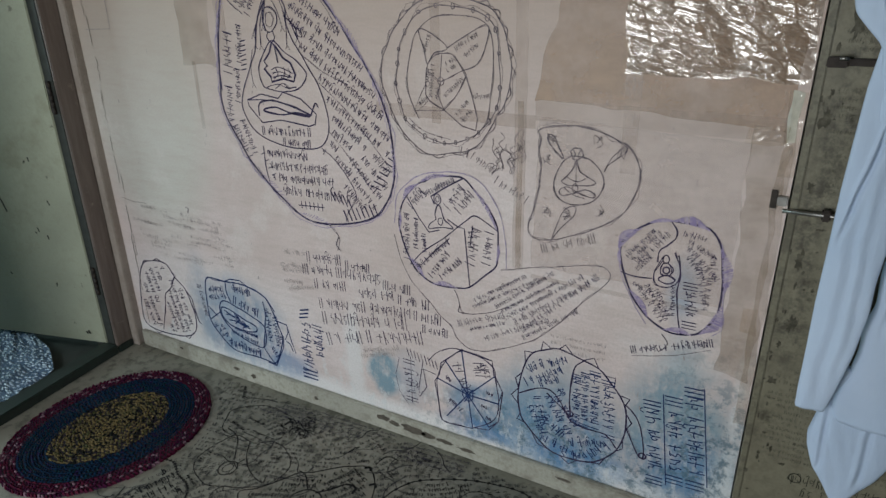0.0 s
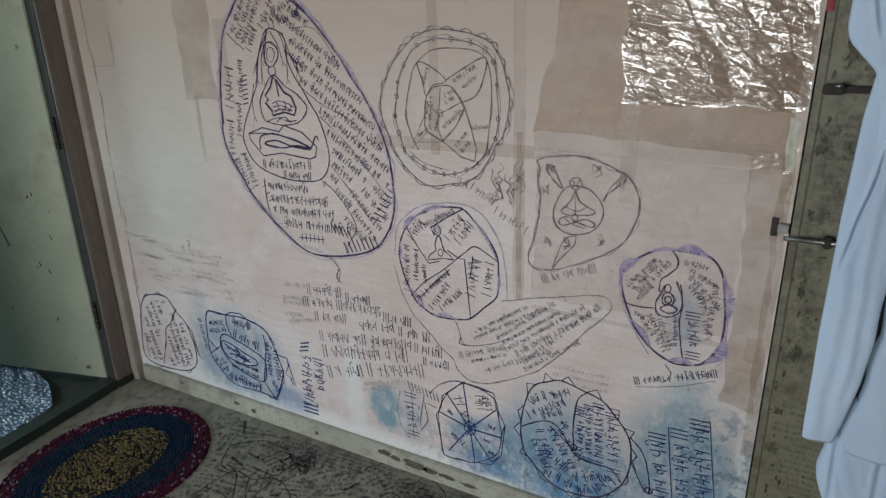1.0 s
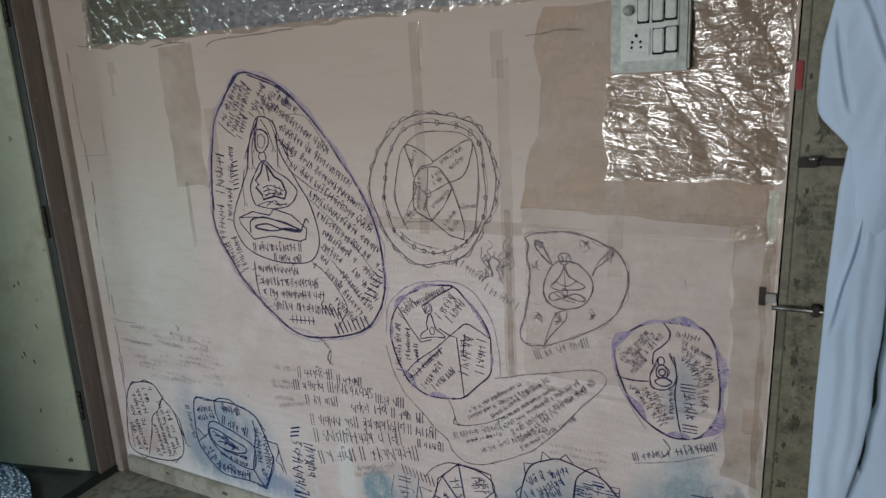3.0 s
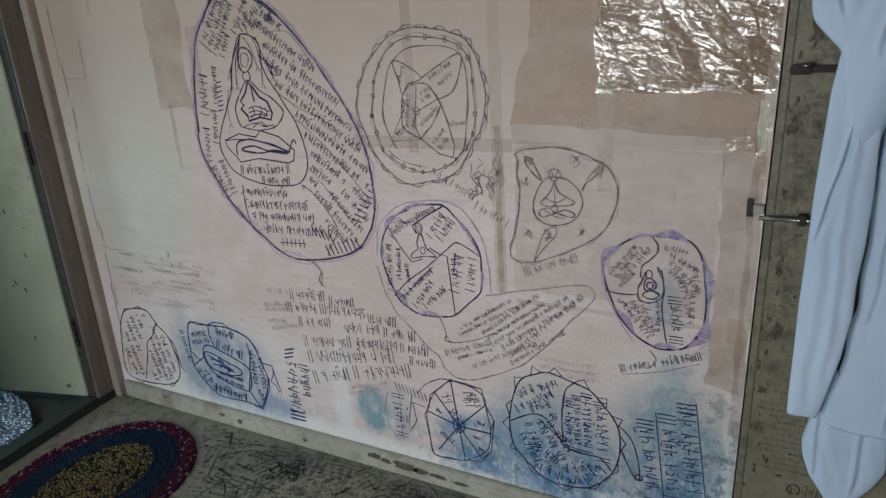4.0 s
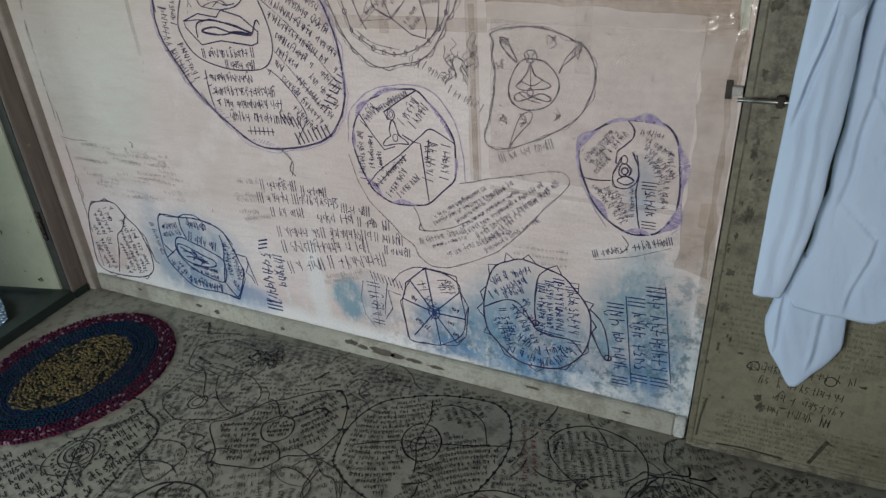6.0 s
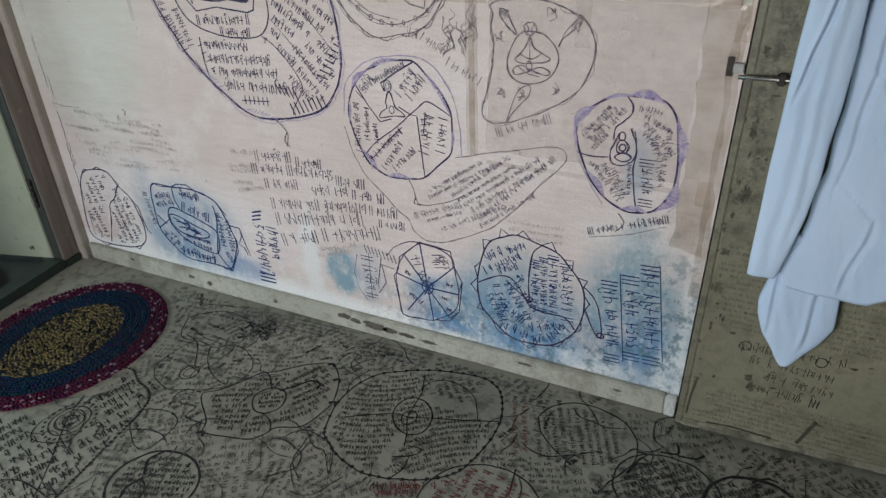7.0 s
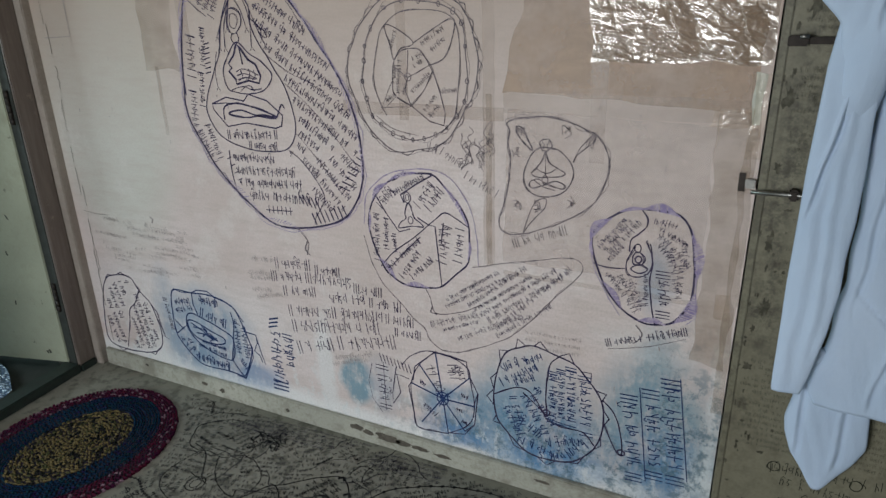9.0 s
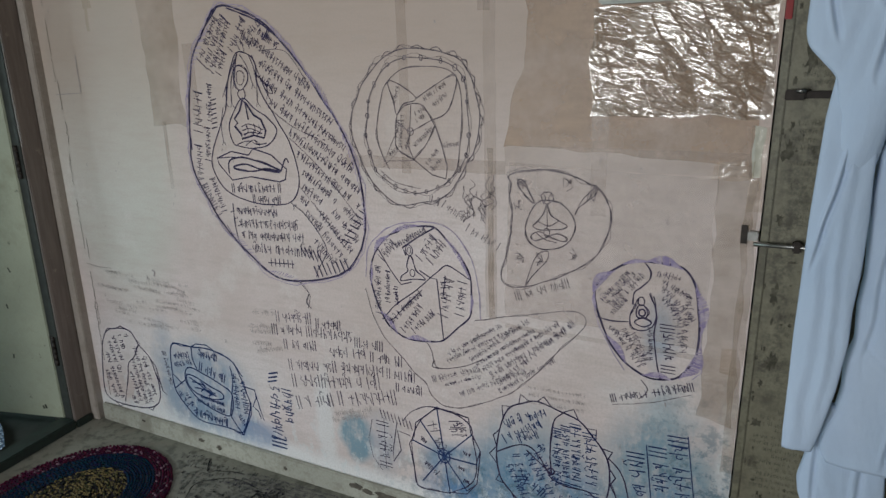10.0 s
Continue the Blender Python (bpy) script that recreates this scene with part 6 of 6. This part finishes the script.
def braid(name, k0, k1, mat, seed, height=0.011):
    """Rings of small leaning stitches between two shares of the rug's radius."""
    rr = random.Random(seed)
    v, f = [], []
    RX, RY, step = 0.282, 0.328, 0.0082
    n = max(1, round((k1 - k0) * 0.295 / step))
    for i in range(n):
        k = k0 + (k1 - k0) * (i + 0.5) / n
        ln = 2 * math.pi * k * 0.295
        m = max(6, int(ln / 0.0115))
        off = rr.random()
        for j in range(m):
            a = 2 * math.pi * (j + off) / m
            wob = 1 + 0.012 * math.sin(3 * a + 1) + rr.uniform(-0.006, 0.006) + (rr.uniform(-0.03, 0.03) if k1 < 0.6 else 0.0)
            c = Vector((k ** 1.3 * RX * wob * math.cos(a), k ** 0.95 * RY * wob * math.sin(a), 0))
            t = Vector((-math.sin(a), math.cos(a), 0))
            o = Vector((math.cos(a), math.sin(a), 0))
            lean = 0.5 if i % 2 else -0.5
            t, o = (t + o * lean).normalized(), (o - t * lean).normalized()
            L, Wd, H = 0.0080 * rr.uniform(0.85, 1.2), 0.0052 * rr.uniform(0.85, 1.15), height * rr.uniform(0.75, 1.15)
            b = len(v)
            up = Vector((0, 0, 1))
            v += [c - t * L, c - o * Wd, c + t * L, c + o * Wd, c - t * L * 0.55 + up * H * 0.8 - o * Wd * 0.4, c + t * L * 0.55 + up * H * 0.8 - o * Wd * 0.4, c + t * L * 0.55 + up * H * 0.8 + o * Wd * 0.4, c - t * L * 0.55 + up * H * 0.8 + o * Wd * 0.4, c + up * H]
            f += [(b, b + 1, b + 5, b + 4), (b + 1, b + 2, b + 6, b + 5), (b + 2, b + 3, b + 7, b + 6), (b + 3, b, b + 4, b + 7), (b + 4, b + 5, b + 8), (b + 5, b + 6, b + 8), (b + 6, b + 7, b + 8), (b + 7, b + 4, b + 8)]
    ob = new(name, mesh_of(name, v, f, mat))
    ob.parent = rug
    return ob


Y1, Y2, K1 = (0.22, 0.165, 0.07), (0.16, 0.13, 0.062), (0.012, 0.014, 0.012)
tagged(braid("centre", 0.0, 0.58, yarn("mottled_yellow_yarn", (0.0, Y1), (0.34, Y2), (0.62, (0.085, 0.085, 0.035)), (0.76, K1)), 1), "mottled yellow and black centre")
tagged(braid("blue_ring", 0.58, 0.84, yarn("blue_yarn", (0.0, (0.003, 0.022, 0.058)), (0.4, (0.003, 0.028, 0.064)), (0.7, (0.003, 0.034, 0.052)), (0.9, (0.016, 0.012, 0.060))), 2), "dark blue ring")
tagged(braid("magenta_ring", 0.84, 1.0, yarn("magenta_yarn", (0.0, (0.080, 0.008, 0.030)), (0.42, (0.055, 0.005, 0.032)), (0.72, (0.11, 0.012, 0.034)), (0.84, (0.27, 0.16, 0.20))), 3), "magenta ring flecked with white")
n = 72
bm = bmesh.new()
vs = [bm.verts.new((0.278 * math.cos(6.2832 * i / n), 0.323 * math.sin(6.2832 * i / n), 0.001)) for i in range(n)]
top = [bm.verts.new((0.272 * math.cos(6.2832 * i / n), 0.317 * math.sin(6.2832 * i / n), 0.005)) for i in range(n)]
bm.faces.new(top)
bm.faces.new(vs[::-1])
for i in range(n):
    bm.faces.new((vs[i], vs[(i + 1) % n], top[(i + 1) % n], top[i]))
part("backing", bm, plain("rug_backing", (0.03, 0.02, 0.035), 0.9), rug)
rug.location = (0.348, -0.418, 0.0005)

# ---- sheet on the floor of the side room ----
v, f = [], []
NX, NY = 90, 80
for j in range(NY + 1):
    for i in range(NX + 1):
        x, y = -1.5 + 1.27 * i / NX, -1.35 + 1.17 * j / NY
        h = 0.012 + 0.012 * (1 - abs(noise.noise((x * 9, y * 9, 1)))) ** 3 + 0.008 * noise.noise((x * 30, y * 30, 2)) + 0.003 * noise.noise((x * 90, y * 90, 3))
        edge = -0.088 - 0.11 * (y + 0.4) - (max(0.0, y + 0.32) / 0.14) ** 1.3 * 0.40
        x = -1.5 + (edge + 1.5) * i / NX
        v.append((x, y + 0.02 * noise.noise((x * 6, y * 6, 5)), 0.004 + max(h, 0.002)))
for j in range(NY):
    for i in range(NX):
        a = j * (NX + 1) + i
        f.append((a, a + 1, a + NX + 2, a + NX + 1))
tagged(new("plastic_sheet", mesh_of("plastic_sheet", v, f, SHEET, True)), "crumpled glossy plastic sheet on the side room floor", "plastic sheet")

# ---- ink drawings on the floor ----
def floor_pen(seed):
    return Pen(FLOORPLANE, seed, 1.12)


d = group_of("floor_disc_drawing", floor, "round ink drawing with a beaded rim on the floor")
pen = floor_pen(41)
FD = smooth([(1.316, -0.413), (1.293, -0.291), (1.326, -0.187), (1.390, -0.135), (1.462, -0.099), (1.541, -0.076), (1.624, -0.069), (1.676, -0.095), (1.704, -0.142), (1.723, -0.203), (1.725, -0.278), (1.711, -0.350), (1.695, -0.399), (1.666, -0.435), (1.609, -0.469), (1.537, -0.493), (1.480, -0.500), (1.403, -0.481), (1.353, -0.451)], True, 5)
pen.line(FD, 0.0036, True, 0.002)
for i in range(0, len(FD), 2):
    pen.ring(FD[i], 0.003, 0.004, 0.004, 0, 6)
pen.curve([(1.471, -0.221), (1.518, -0.222), (1.555, -0.265), (1.558, -0.319), (1.528, -0.345), (1.486, -0.335), (1.457, -0.303), (1.448, -0.260)], 0.0034, True)
pen.line([(1.341, -0.358), (1.405, -0.318), (1.458, -0.293), (1.497, -0.292), (1.563, -0.268), (1.632, -0.241), (1.722, -0.212)], 0.0028, False, 0.006)
pen.line([(1.460, -0.124), (1.486, -0.190), (1.497, -0.292), (1.519, -0.347), (1.539, -0.381)], 0.003, False, 0.006)
pen.curve([(1.539, -0.381), (1.572, -0.376), (1.581, -0.386), (1.562, -0.409), (1.524, -0.428)], 0.0028)
pen.curve([(1.562, -0.409), (1.567, -0.448), (1.555, -0.484)], 0.0028)
pen.curve([(1.478, -0.181), (1.499, -0.133), (1.562, -0.119), (1.628, -0.153), (1.665, -0.220)], 0.0020)
pen.ring((1.499, -0.291), 0.02, 0.025, 0.003)
pen.down("outline", FLOORINK, d)
FDI = shrunk(FD, 0.94)
HC = (1.506, -0.284)
hub = lambda x, y: math.hypot(x - HC[0], y - HC[1]) > 0.062
pen.fill(lambda x, y: inside(FDI, x, y) and hub(x, y) and x < HC[0] - 0.005, 1.20, -0.55, 1.55, -0.03, 20, 0.019, 0.013, 0.0019, 0.12, 3.0)
pen.fill(lambda x, y: inside(FDI, x, y) and hub(x, y) and x > HC[0] + 0.015 and y < -0.22, 1.45, -0.55, 1.80, -0.1, 35, 0.019, 0.013, 0.0019, 0.12, -2.5)
pen.fill(lambda x, y: inside(FDI, x, y) and hub(x, y) and x > HC[0] and y > -0.19 and x < 1.62, 1.45, -0.25, 1.75, -0.05, -50, 0.022, 0.014, 0.0019, 0.2)
pen.fill(lambda x, y: not hub(x, y), 1.40, -0.4, 1.62, -0.15, 40, 0.019, 0.013, 0.0020, 0.1)
pen.down("writing", FLOORINK, d)

d = group_of("floor_leaf_drawing", floor, "leaf-shaped ink drawing on the floor")
pen = floor_pen(42)
FL = smooth([(0.926, -0.444), (1.008, -0.516), (1.028, -0.552), (1.096, -0.540), (1.157, -0.524), (1.184, -0.491), (1.198, -0.461), (1.257, -0.430), (1.275, -0.366), (1.279, -0.316), (1.242, -0.231), (1.189, -0.186), (1.138, -0.207), (1.093, -0.243), (1.058, -0.277), (1.019, -0.305), (0.994, -0.350), (0.959, -0.405)], True, 5)
pen.line(FL, 0.0034, True, 0.002)
pen.curve([(1.076, -0.409), (1.065, -0.376), (1.089, -0.343), (1.129, -0.339), (1.151, -0.359), (1.159, -0.397), (1.137, -0.430), (1.106, -0.434)], 0.0036, True)
pen.curve([(1.020, -0.291), (1.048, -0.301), (1.092, -0.342)], 0.003)
pen.curve([(1.131, -0.433), (1.166, -0.448), (1.188, -0.476)], 0.003)
pen.curve([(1.117, -0.342), (1.144, -0.312), (1.174, -0.273), (1.205, -0.273), (1.209, -0.297)], 0.007)
for p in ((1.192, -0.184), (1.244, -0.235), (1.284, -0.319), (1.028, -0.552)):
    pen.curve([(p[0] - 0.012, p[1] - 0.01), p, (p[0] + 0.01, p[1] - 0.012)], 0.009)
pen.down("outline", FLOORINK, d)
FLI, LC = shrunk(FL, 0.9), (1.116, -0.386)
pen.fill(lambda x, y: inside(FLI, x, y) and math.hypot(x - LC[0], y - LC[1]) > 0.055 and x > LC[0] - 0.01, 1.0, -0.6, 1.4, -0.1, 55, 0.024, 0.017, 0.0026, 0.15, 3.0)
pen.fill(lambda x, y: inside(FLI, x, y) and math.hypot(x - LC[0], y - LC[1]) > 0.055 and x < LC[0] - 0.01, 0.85, -0.6, 1.2, -0.1, 25, 0.021, 0.015, 0.0024, 0.15)
pen.fill(lambda x, y: math.hypot(x - LC[0], y - LC[1]) < 0.038, 1.0, -0.5, 1.25, -0.25, 30, 0.016, 0.012, 0.0024)
pen.down("writing", FLOORINK, d)

d = group_of("floor_fan_drawing", floor, "oval ink drawing with close rows of writing on the floor")
pen = floor_pen(43)
pen.curve([(1.809, -0.150), (1.826, -0.108), (1.869, -0.071), (1.926, -0.058), (1.981, -0.069), (2.022, -0.087), (2.054, -0.124), (2.067, -0.160), (2.069, -0.208), (2.046, -0.256), (2.023, -0.303)], 0.0034)
pen.curve([(1.809, -0.150), (1.839, -0.209), (1.889, -0.250), (1.932, -0.274)], 0.002)
pen.curve([(2.069, -0.171), (2.092, -0.171), (2.077, -0.197), (2.061, -0.248), (2.077, -0.210), (2.104, -0.199)], 0.005)
pen.down("outline", FLOORINK, d)
FAN = smooth([(1.797, -0.173), (1.833, -0.119), (1.877, -0.086), (1.936, -0.079), (1.992, -0.095), (2.023, -0.140), (2.036, -0.209), (2.021, -0.247), (1.971, -0.265), (1.907, -0.285), (1.851, -0.290), (1.813, -0.242)], True, 3)
pen.fill(lambda x, y: inside(FAN, x, y), 1.70, -0.40, 2.15, -0.02, 112, 0.021, 0.013, 0.0015)
pen.down("writing", FLOORINK, d)
FANR = smooth([(1.720, -0.137), (1.799, -0.111), (1.813, -0.199), (1.825, -0.278), (1.796, -0.320), (1.768, -0.303), (1.764, -0.232)], True, 3)
pen.fill(lambda x, y: inside(FANR, x, y), 1.6, -0.40, 1.95, -0.04, 110, 0.025, 0.015, 0.0015)
pen.down("red_writing", FLOORRED, d, "worn reddish writing")

d = group_of("floor_red_drawing", floor, "round drawing with red handwriting on the floor")
pen = floor_pen(44)
FT = (1.773, -0.355)
FR = oval((FT[0] + 0.012, FT[1] - 0.150), 0.150, 0.152)
pen.line(FR, 0.0036, True, 0.003)
pen.line([(1.816, -0.342), (1.826, -0.408), (FT[0] + 0.035, FT[1] - 0.25)], 0.003)
pen.down("outline", FLOORINK, d)
FRI = shrunk(FR, 0.9)
pen.fill(lambda x, y: inside(FRI, x, y), FR[0][0] - 0.33, FT[1] - 0.33, FR[0][0] + 0.03, FT[1], 85, 0.034, 0.024, 0.003)
pen.down("writing", FLOORRED, d)
for a, b in (((1.526, -0.538), (1.625, -0.484)), ((1.543, -0.553), (1.642, -0.502)), ((1.572, -0.525), (1.658, -0.476))):
    pen.row(a, b, 0.024, 0.003)
pen.down("side_writing", FLOORRED, d)

d = group_of("floor_corner_disc", floor, "heavy ink disc with close writing on the floor")
pen = floor_pen(45)
q0, q1 = (1.010, -0.631), (1.150, -0.671)
FC = oval((q1[0] - 0.112, q0[1] - 0.105), 0.112, 0.105)
pen.line(FC, 0.0058, True, 0.003)
pen.fill(lambda x, y: inside(shrunk(FC, 0.9), x, y), FC[0][0] - 0.24, FC[0][1] - 0.12, FC[0][0] + 0.02, FC[0][1] + 0.12, 20, 0.018, 0.013, 0.0022)
pen.curve([(0.996, -0.720), (0.970, -0.682), (0.986, -0.645)], 0.007)
pen.curve([(1.006, -0.735), (1.031, -0.752), (1.039, -0.779)], 0.004)
pen.curve([(1.003, -0.727), (0.988, -0.765), (0.998, -0.797)], 0.008)
pen.down("writing", FLOORINK, d)

d = group_of("floor_dotted_path", floor, "dotted ink border with large handwriting beside the rug")
pen = floor_pen(46)
path = smooth([(0.601, -0.451), (0.659, -0.440), (0.714, -0.471), (0.768, -0.487), (0.805, -0.521), (0.822, -0.574), (0.828, -0.617), (0.836, -0.690), (0.843, -0.748), (0.850, -0.803), (0.856, -0.856)], False, 5)
pen.line(path, 0.0020)
for i in range(0, len(path)):
    pen.ring(path[i], 0.0028, 0.0032, 0.0038, 0, 6)
pen.down("border", FLOORINK, d)
RC = (0.667, -0.664)
for k in (0.050, 0.036, 0.018):
    pen.ring(RC, k, k * 1.1, 0.003, 0.003)
pen.curve([(0.616, -0.743), (0.600, -0.705), (0.609, -0.642), (0.662, -0.631), (0.704, -0.648), (0.729, -0.704), (0.705, -0.736), (0.652, -0.753)], 0.0026, True)
for i in range(26):
    an = 6.2832 * i / 26
    pen.ring((RC[0] + 0.062 * math.cos(an), RC[1] + 0.07 * math.sin(an)), 0.003, 0.003, 0.003, 0, 6)
pen.curve([(0.619, -0.576), (0.652, -0.659), (0.714, -0.743), (0.779, -0.834), (0.809, -0.880)], 0.003)
pen.curve([(0.683, -0.877), (0.738, -0.857), (0.841, -0.866)], 0.004)
near = lambda x, y: math.hypot(x - RC[0], y - RC[1]) > 0.075 and math.hypot((x - 0.348) / 0.282, (y + 0.418) / 0.328) > 1.08
EDGE_OF = [tuple(p) for p in path] + [(0.85, -1.1), (0.2, -1.1), (0.2, -0.75), (0.55, -0.70)]
pen.fill(lambda x, y: near(x, y) and inside(EDGE_OF, x, y), 0.20, -1.05, 0.90, -0.45, 70, 0.036, 0.027, 0.0036, 0.15)
pen.fill(lambda x, y: math.hypot(x - RC[0], y - RC[1]) < 0.034, RC[0] - 0.04, RC[1] - 0.04, RC[0] + 0.04, RC[1] + 0.04, 60, 0.018, 0.014, 0.0022)
pen.down("writing", FLOORINK, d)

d = group_of("floor_worn_drawing", floor, "worn rounded drawings and tangled lines on the floor")
pen = floor_pen(47)
for p, c in (([(0.712, -0.404), (0.801, -0.460), (0.886, -0.438), (0.966, -0.389), (0.985, -0.314), (0.952, -0.259), (0.869, -0.226), (0.812, -0.262), (0.725, -0.266)], True), ([(0.725, -0.266), (0.676, -0.259), (0.643, -0.215), (0.630, -0.160), (0.714, -0.097), (0.838, -0.106)], False), ([(0.681, -0.244), (0.752, -0.270), (0.817, -0.353), (0.855, -0.370)], False), ([(0.771, -0.350), (0.825, -0.361), (0.838, -0.336)], False), ([(0.797, -0.266), (0.857, -0.342), (0.950, -0.383), (0.945, -0.353)], False), ([(0.773, -0.218), (0.862, -0.217), (0.862, -0.180)], False),
             ([(0.817, -0.588), (0.827, -0.548), (0.893, -0.531), (0.941, -0.556), (0.949, -0.608), (0.940, -0.657), (0.904, -0.660), (0.852, -0.629)], True), ([(0.889, -0.490), (0.944, -0.490), (0.948, -0.526), (1.014, -0.529)], False), ([(0.880, -0.518), (0.860, -0.473), (0.870, -0.443)], False), ([(1.234, -0.484), (1.272, -0.439), (1.364, -0.459), (1.412, -0.537)], False), ([(1.192, -0.534), (1.221, -0.492), (1.303, -0.506), (1.322, -0.557), (1.275, -0.607)], False), ([(1.270, -0.436), (1.326, -0.476), (1.361, -0.481), (1.409, -0.535)], False),
             ([(2.091, -0.078), (2.096, -0.043), (2.133, -0.011)], False), ([(2.091, -0.078), (2.102, -0.116), (2.134, -0.142), (2.153, -0.158)], False), ([(1.200, -0.167), (1.210, -0.120), (1.251, -0.122)], False), ([(1.683, -0.015), (1.767, 0.008), (1.794, 0.001), (1.790, -0.059), (1.771, -0.108)], False), ([(1.761, -0.306), (1.774, -0.280), (1.780, -0.235)], False)):
    pen.curve(p, 0.0022, c, 0.004)
pen.ring((0.824, -0.383), 0.026, 0.030, 0.0026)
pen.ring((0.824, -0.383), 0.014, 0.018, 0.0022)
for i in range(26):
    p = np.array((0.866, -0.127)) + (pen.rnd.uniform(-0.05, 0.06), pen.rnd.uniform(-0.03, 0.03))
    pen.curve([p + (pen.rnd.uniform(-0.02, 0.02), pen.rnd.uniform(-0.02, 0.02)) for _ in range(4)], 0.0026)
pen.down("worn_outline", FLOORINK, d)
for i in range(110):
    x, y = pen.rnd.uniform(0.62, 2.6), pen.rnd.uniform(-0.95, -0.05)
    if inside(FD, x, y) or math.hypot((x - 0.352) / 0.275, (y + 0.425) / 0.318) < 1.15:
        continue
    a = pen.rnd.uniform(0, 6.28)
    pts = [(x, y)]
    for k in range(4):
        a += pen.rnd.uniform(-0.9, 0.9)
        pts.append((pts[-1][0] + 0.035 * math.cos(a), pts[-1][1] + 0.035 * math.sin(a)))
    pen.curve(pts, pen.rnd.uniform(0.0015, 0.0035))
pen.down("tangled_line", FLOORPALE, d)
free = lambda x, y: not inside(FD, x, y) and not inside(FL, x, y) and not inside(FR, x, y) and not inside(FC, x, y) and math.hypot((x - 0.352) / 0.275, (y + 0.425) / 0.318) > 1.1
EXTRA = [oval((e[0], e[1]), rx, ry) for e, rx, ry in (((0.66, -0.80), 0.20, 0.30), ((1.93, -0.17), 0.15, 0.13))]
for i in range(24):
    for j in range(12):
        x, y = 0.50 + 0.092 * i + pen.rnd.uniform(-0.012, 0.012), -0.99 + 0.082 * j + pen.rnd.uniform(-0.01, 0.01)
        ang, h = pen.rnd.choice((15, 30, 45, 60, 100, 120)) + pen.rnd.uniform(-8, 8), pen.rnd.uniform(0.010, 0.017)
        if not any(inside(o, x, y) for o in EXTRA):
            pen.fill(free, x - 0.045, y - 0.038, x + 0.045, y + 0.038, ang, h * 1.7, h, 0.0016, 0.25)
pen.down("worn_writing", FLOORPALE, d, "patches of worn small writing")
for i in range(110):
    x, y = pen.rnd.uniform(0.55, 2.65), pen.rnd.uniform(-1.0, -0.06)
    if free(x, y):
        a = pen.rnd.uniform(0, 3.1)
        ln = pen.rnd.uniform(0.02, 0.07)
        if free(x + ln * math.cos(a), y + ln * math.sin(a)):
            pen.row((x, y), (x + ln * math.cos(a), y + ln * math.sin(a)), pen.rnd.uniform(0.010, 0.02), 0.0022)
pen.down("dark_writing", FLOORINK, d)
for k in range(5):
    pen.row((0.70 + 0.02 * k, -0.125 + 0.018 * k), (1.06 + 0.03 * k, -0.105 + 0.018 * k), 0.011, 0.0011)
for k in range(4):
    pen.row((1.22, -0.105 + 0.019 * k), (1.44, -0.095 + 0.019 * k), 0.011, 0.0011)
pen.down("small_rows", ink("violet_floor_ink", (0.045, 0.038, 0.07), (0.12, 0.115, 0.12), 0.9), d, "close rows of small violet writing")

d = group_of("floor_end_disc", floor, "two dark-rimmed round drawings near the olive door")
pen = floor_pen(48)
e1, e2 = (2.153, -0.162), (2.344, -0.153)
for c, rx, ry, w in (((e1[0], e1[1] - 0.10), 0.12, 0.105, 0.004), ((e2[0], e2[1] - 0.10), 0.11, 0.105, 0.0075)):
    o = oval(c, rx, ry)
    pen.line(o, w, True, 0.004)
    pen.fill(lambda x, y: inside(shrunk(o, 0.88), x, y), c[0] - rx, c[1] - ry, c[0] + rx, c[1] + ry, 40, 0.021, 0.015, 0.0024)
for p in ([(2.12, -0.15), (2.16, -0.14), (2.155, -0.11)], [(2.16, -0.145), (2.20, -0.14), (2.22, -0.12)], [(2.33, -0.16), (2.36, -0.135), (2.385, -0.137)]):
    pen.curve(p, 0.006)
pen.down("writing", FLOORINK, d)
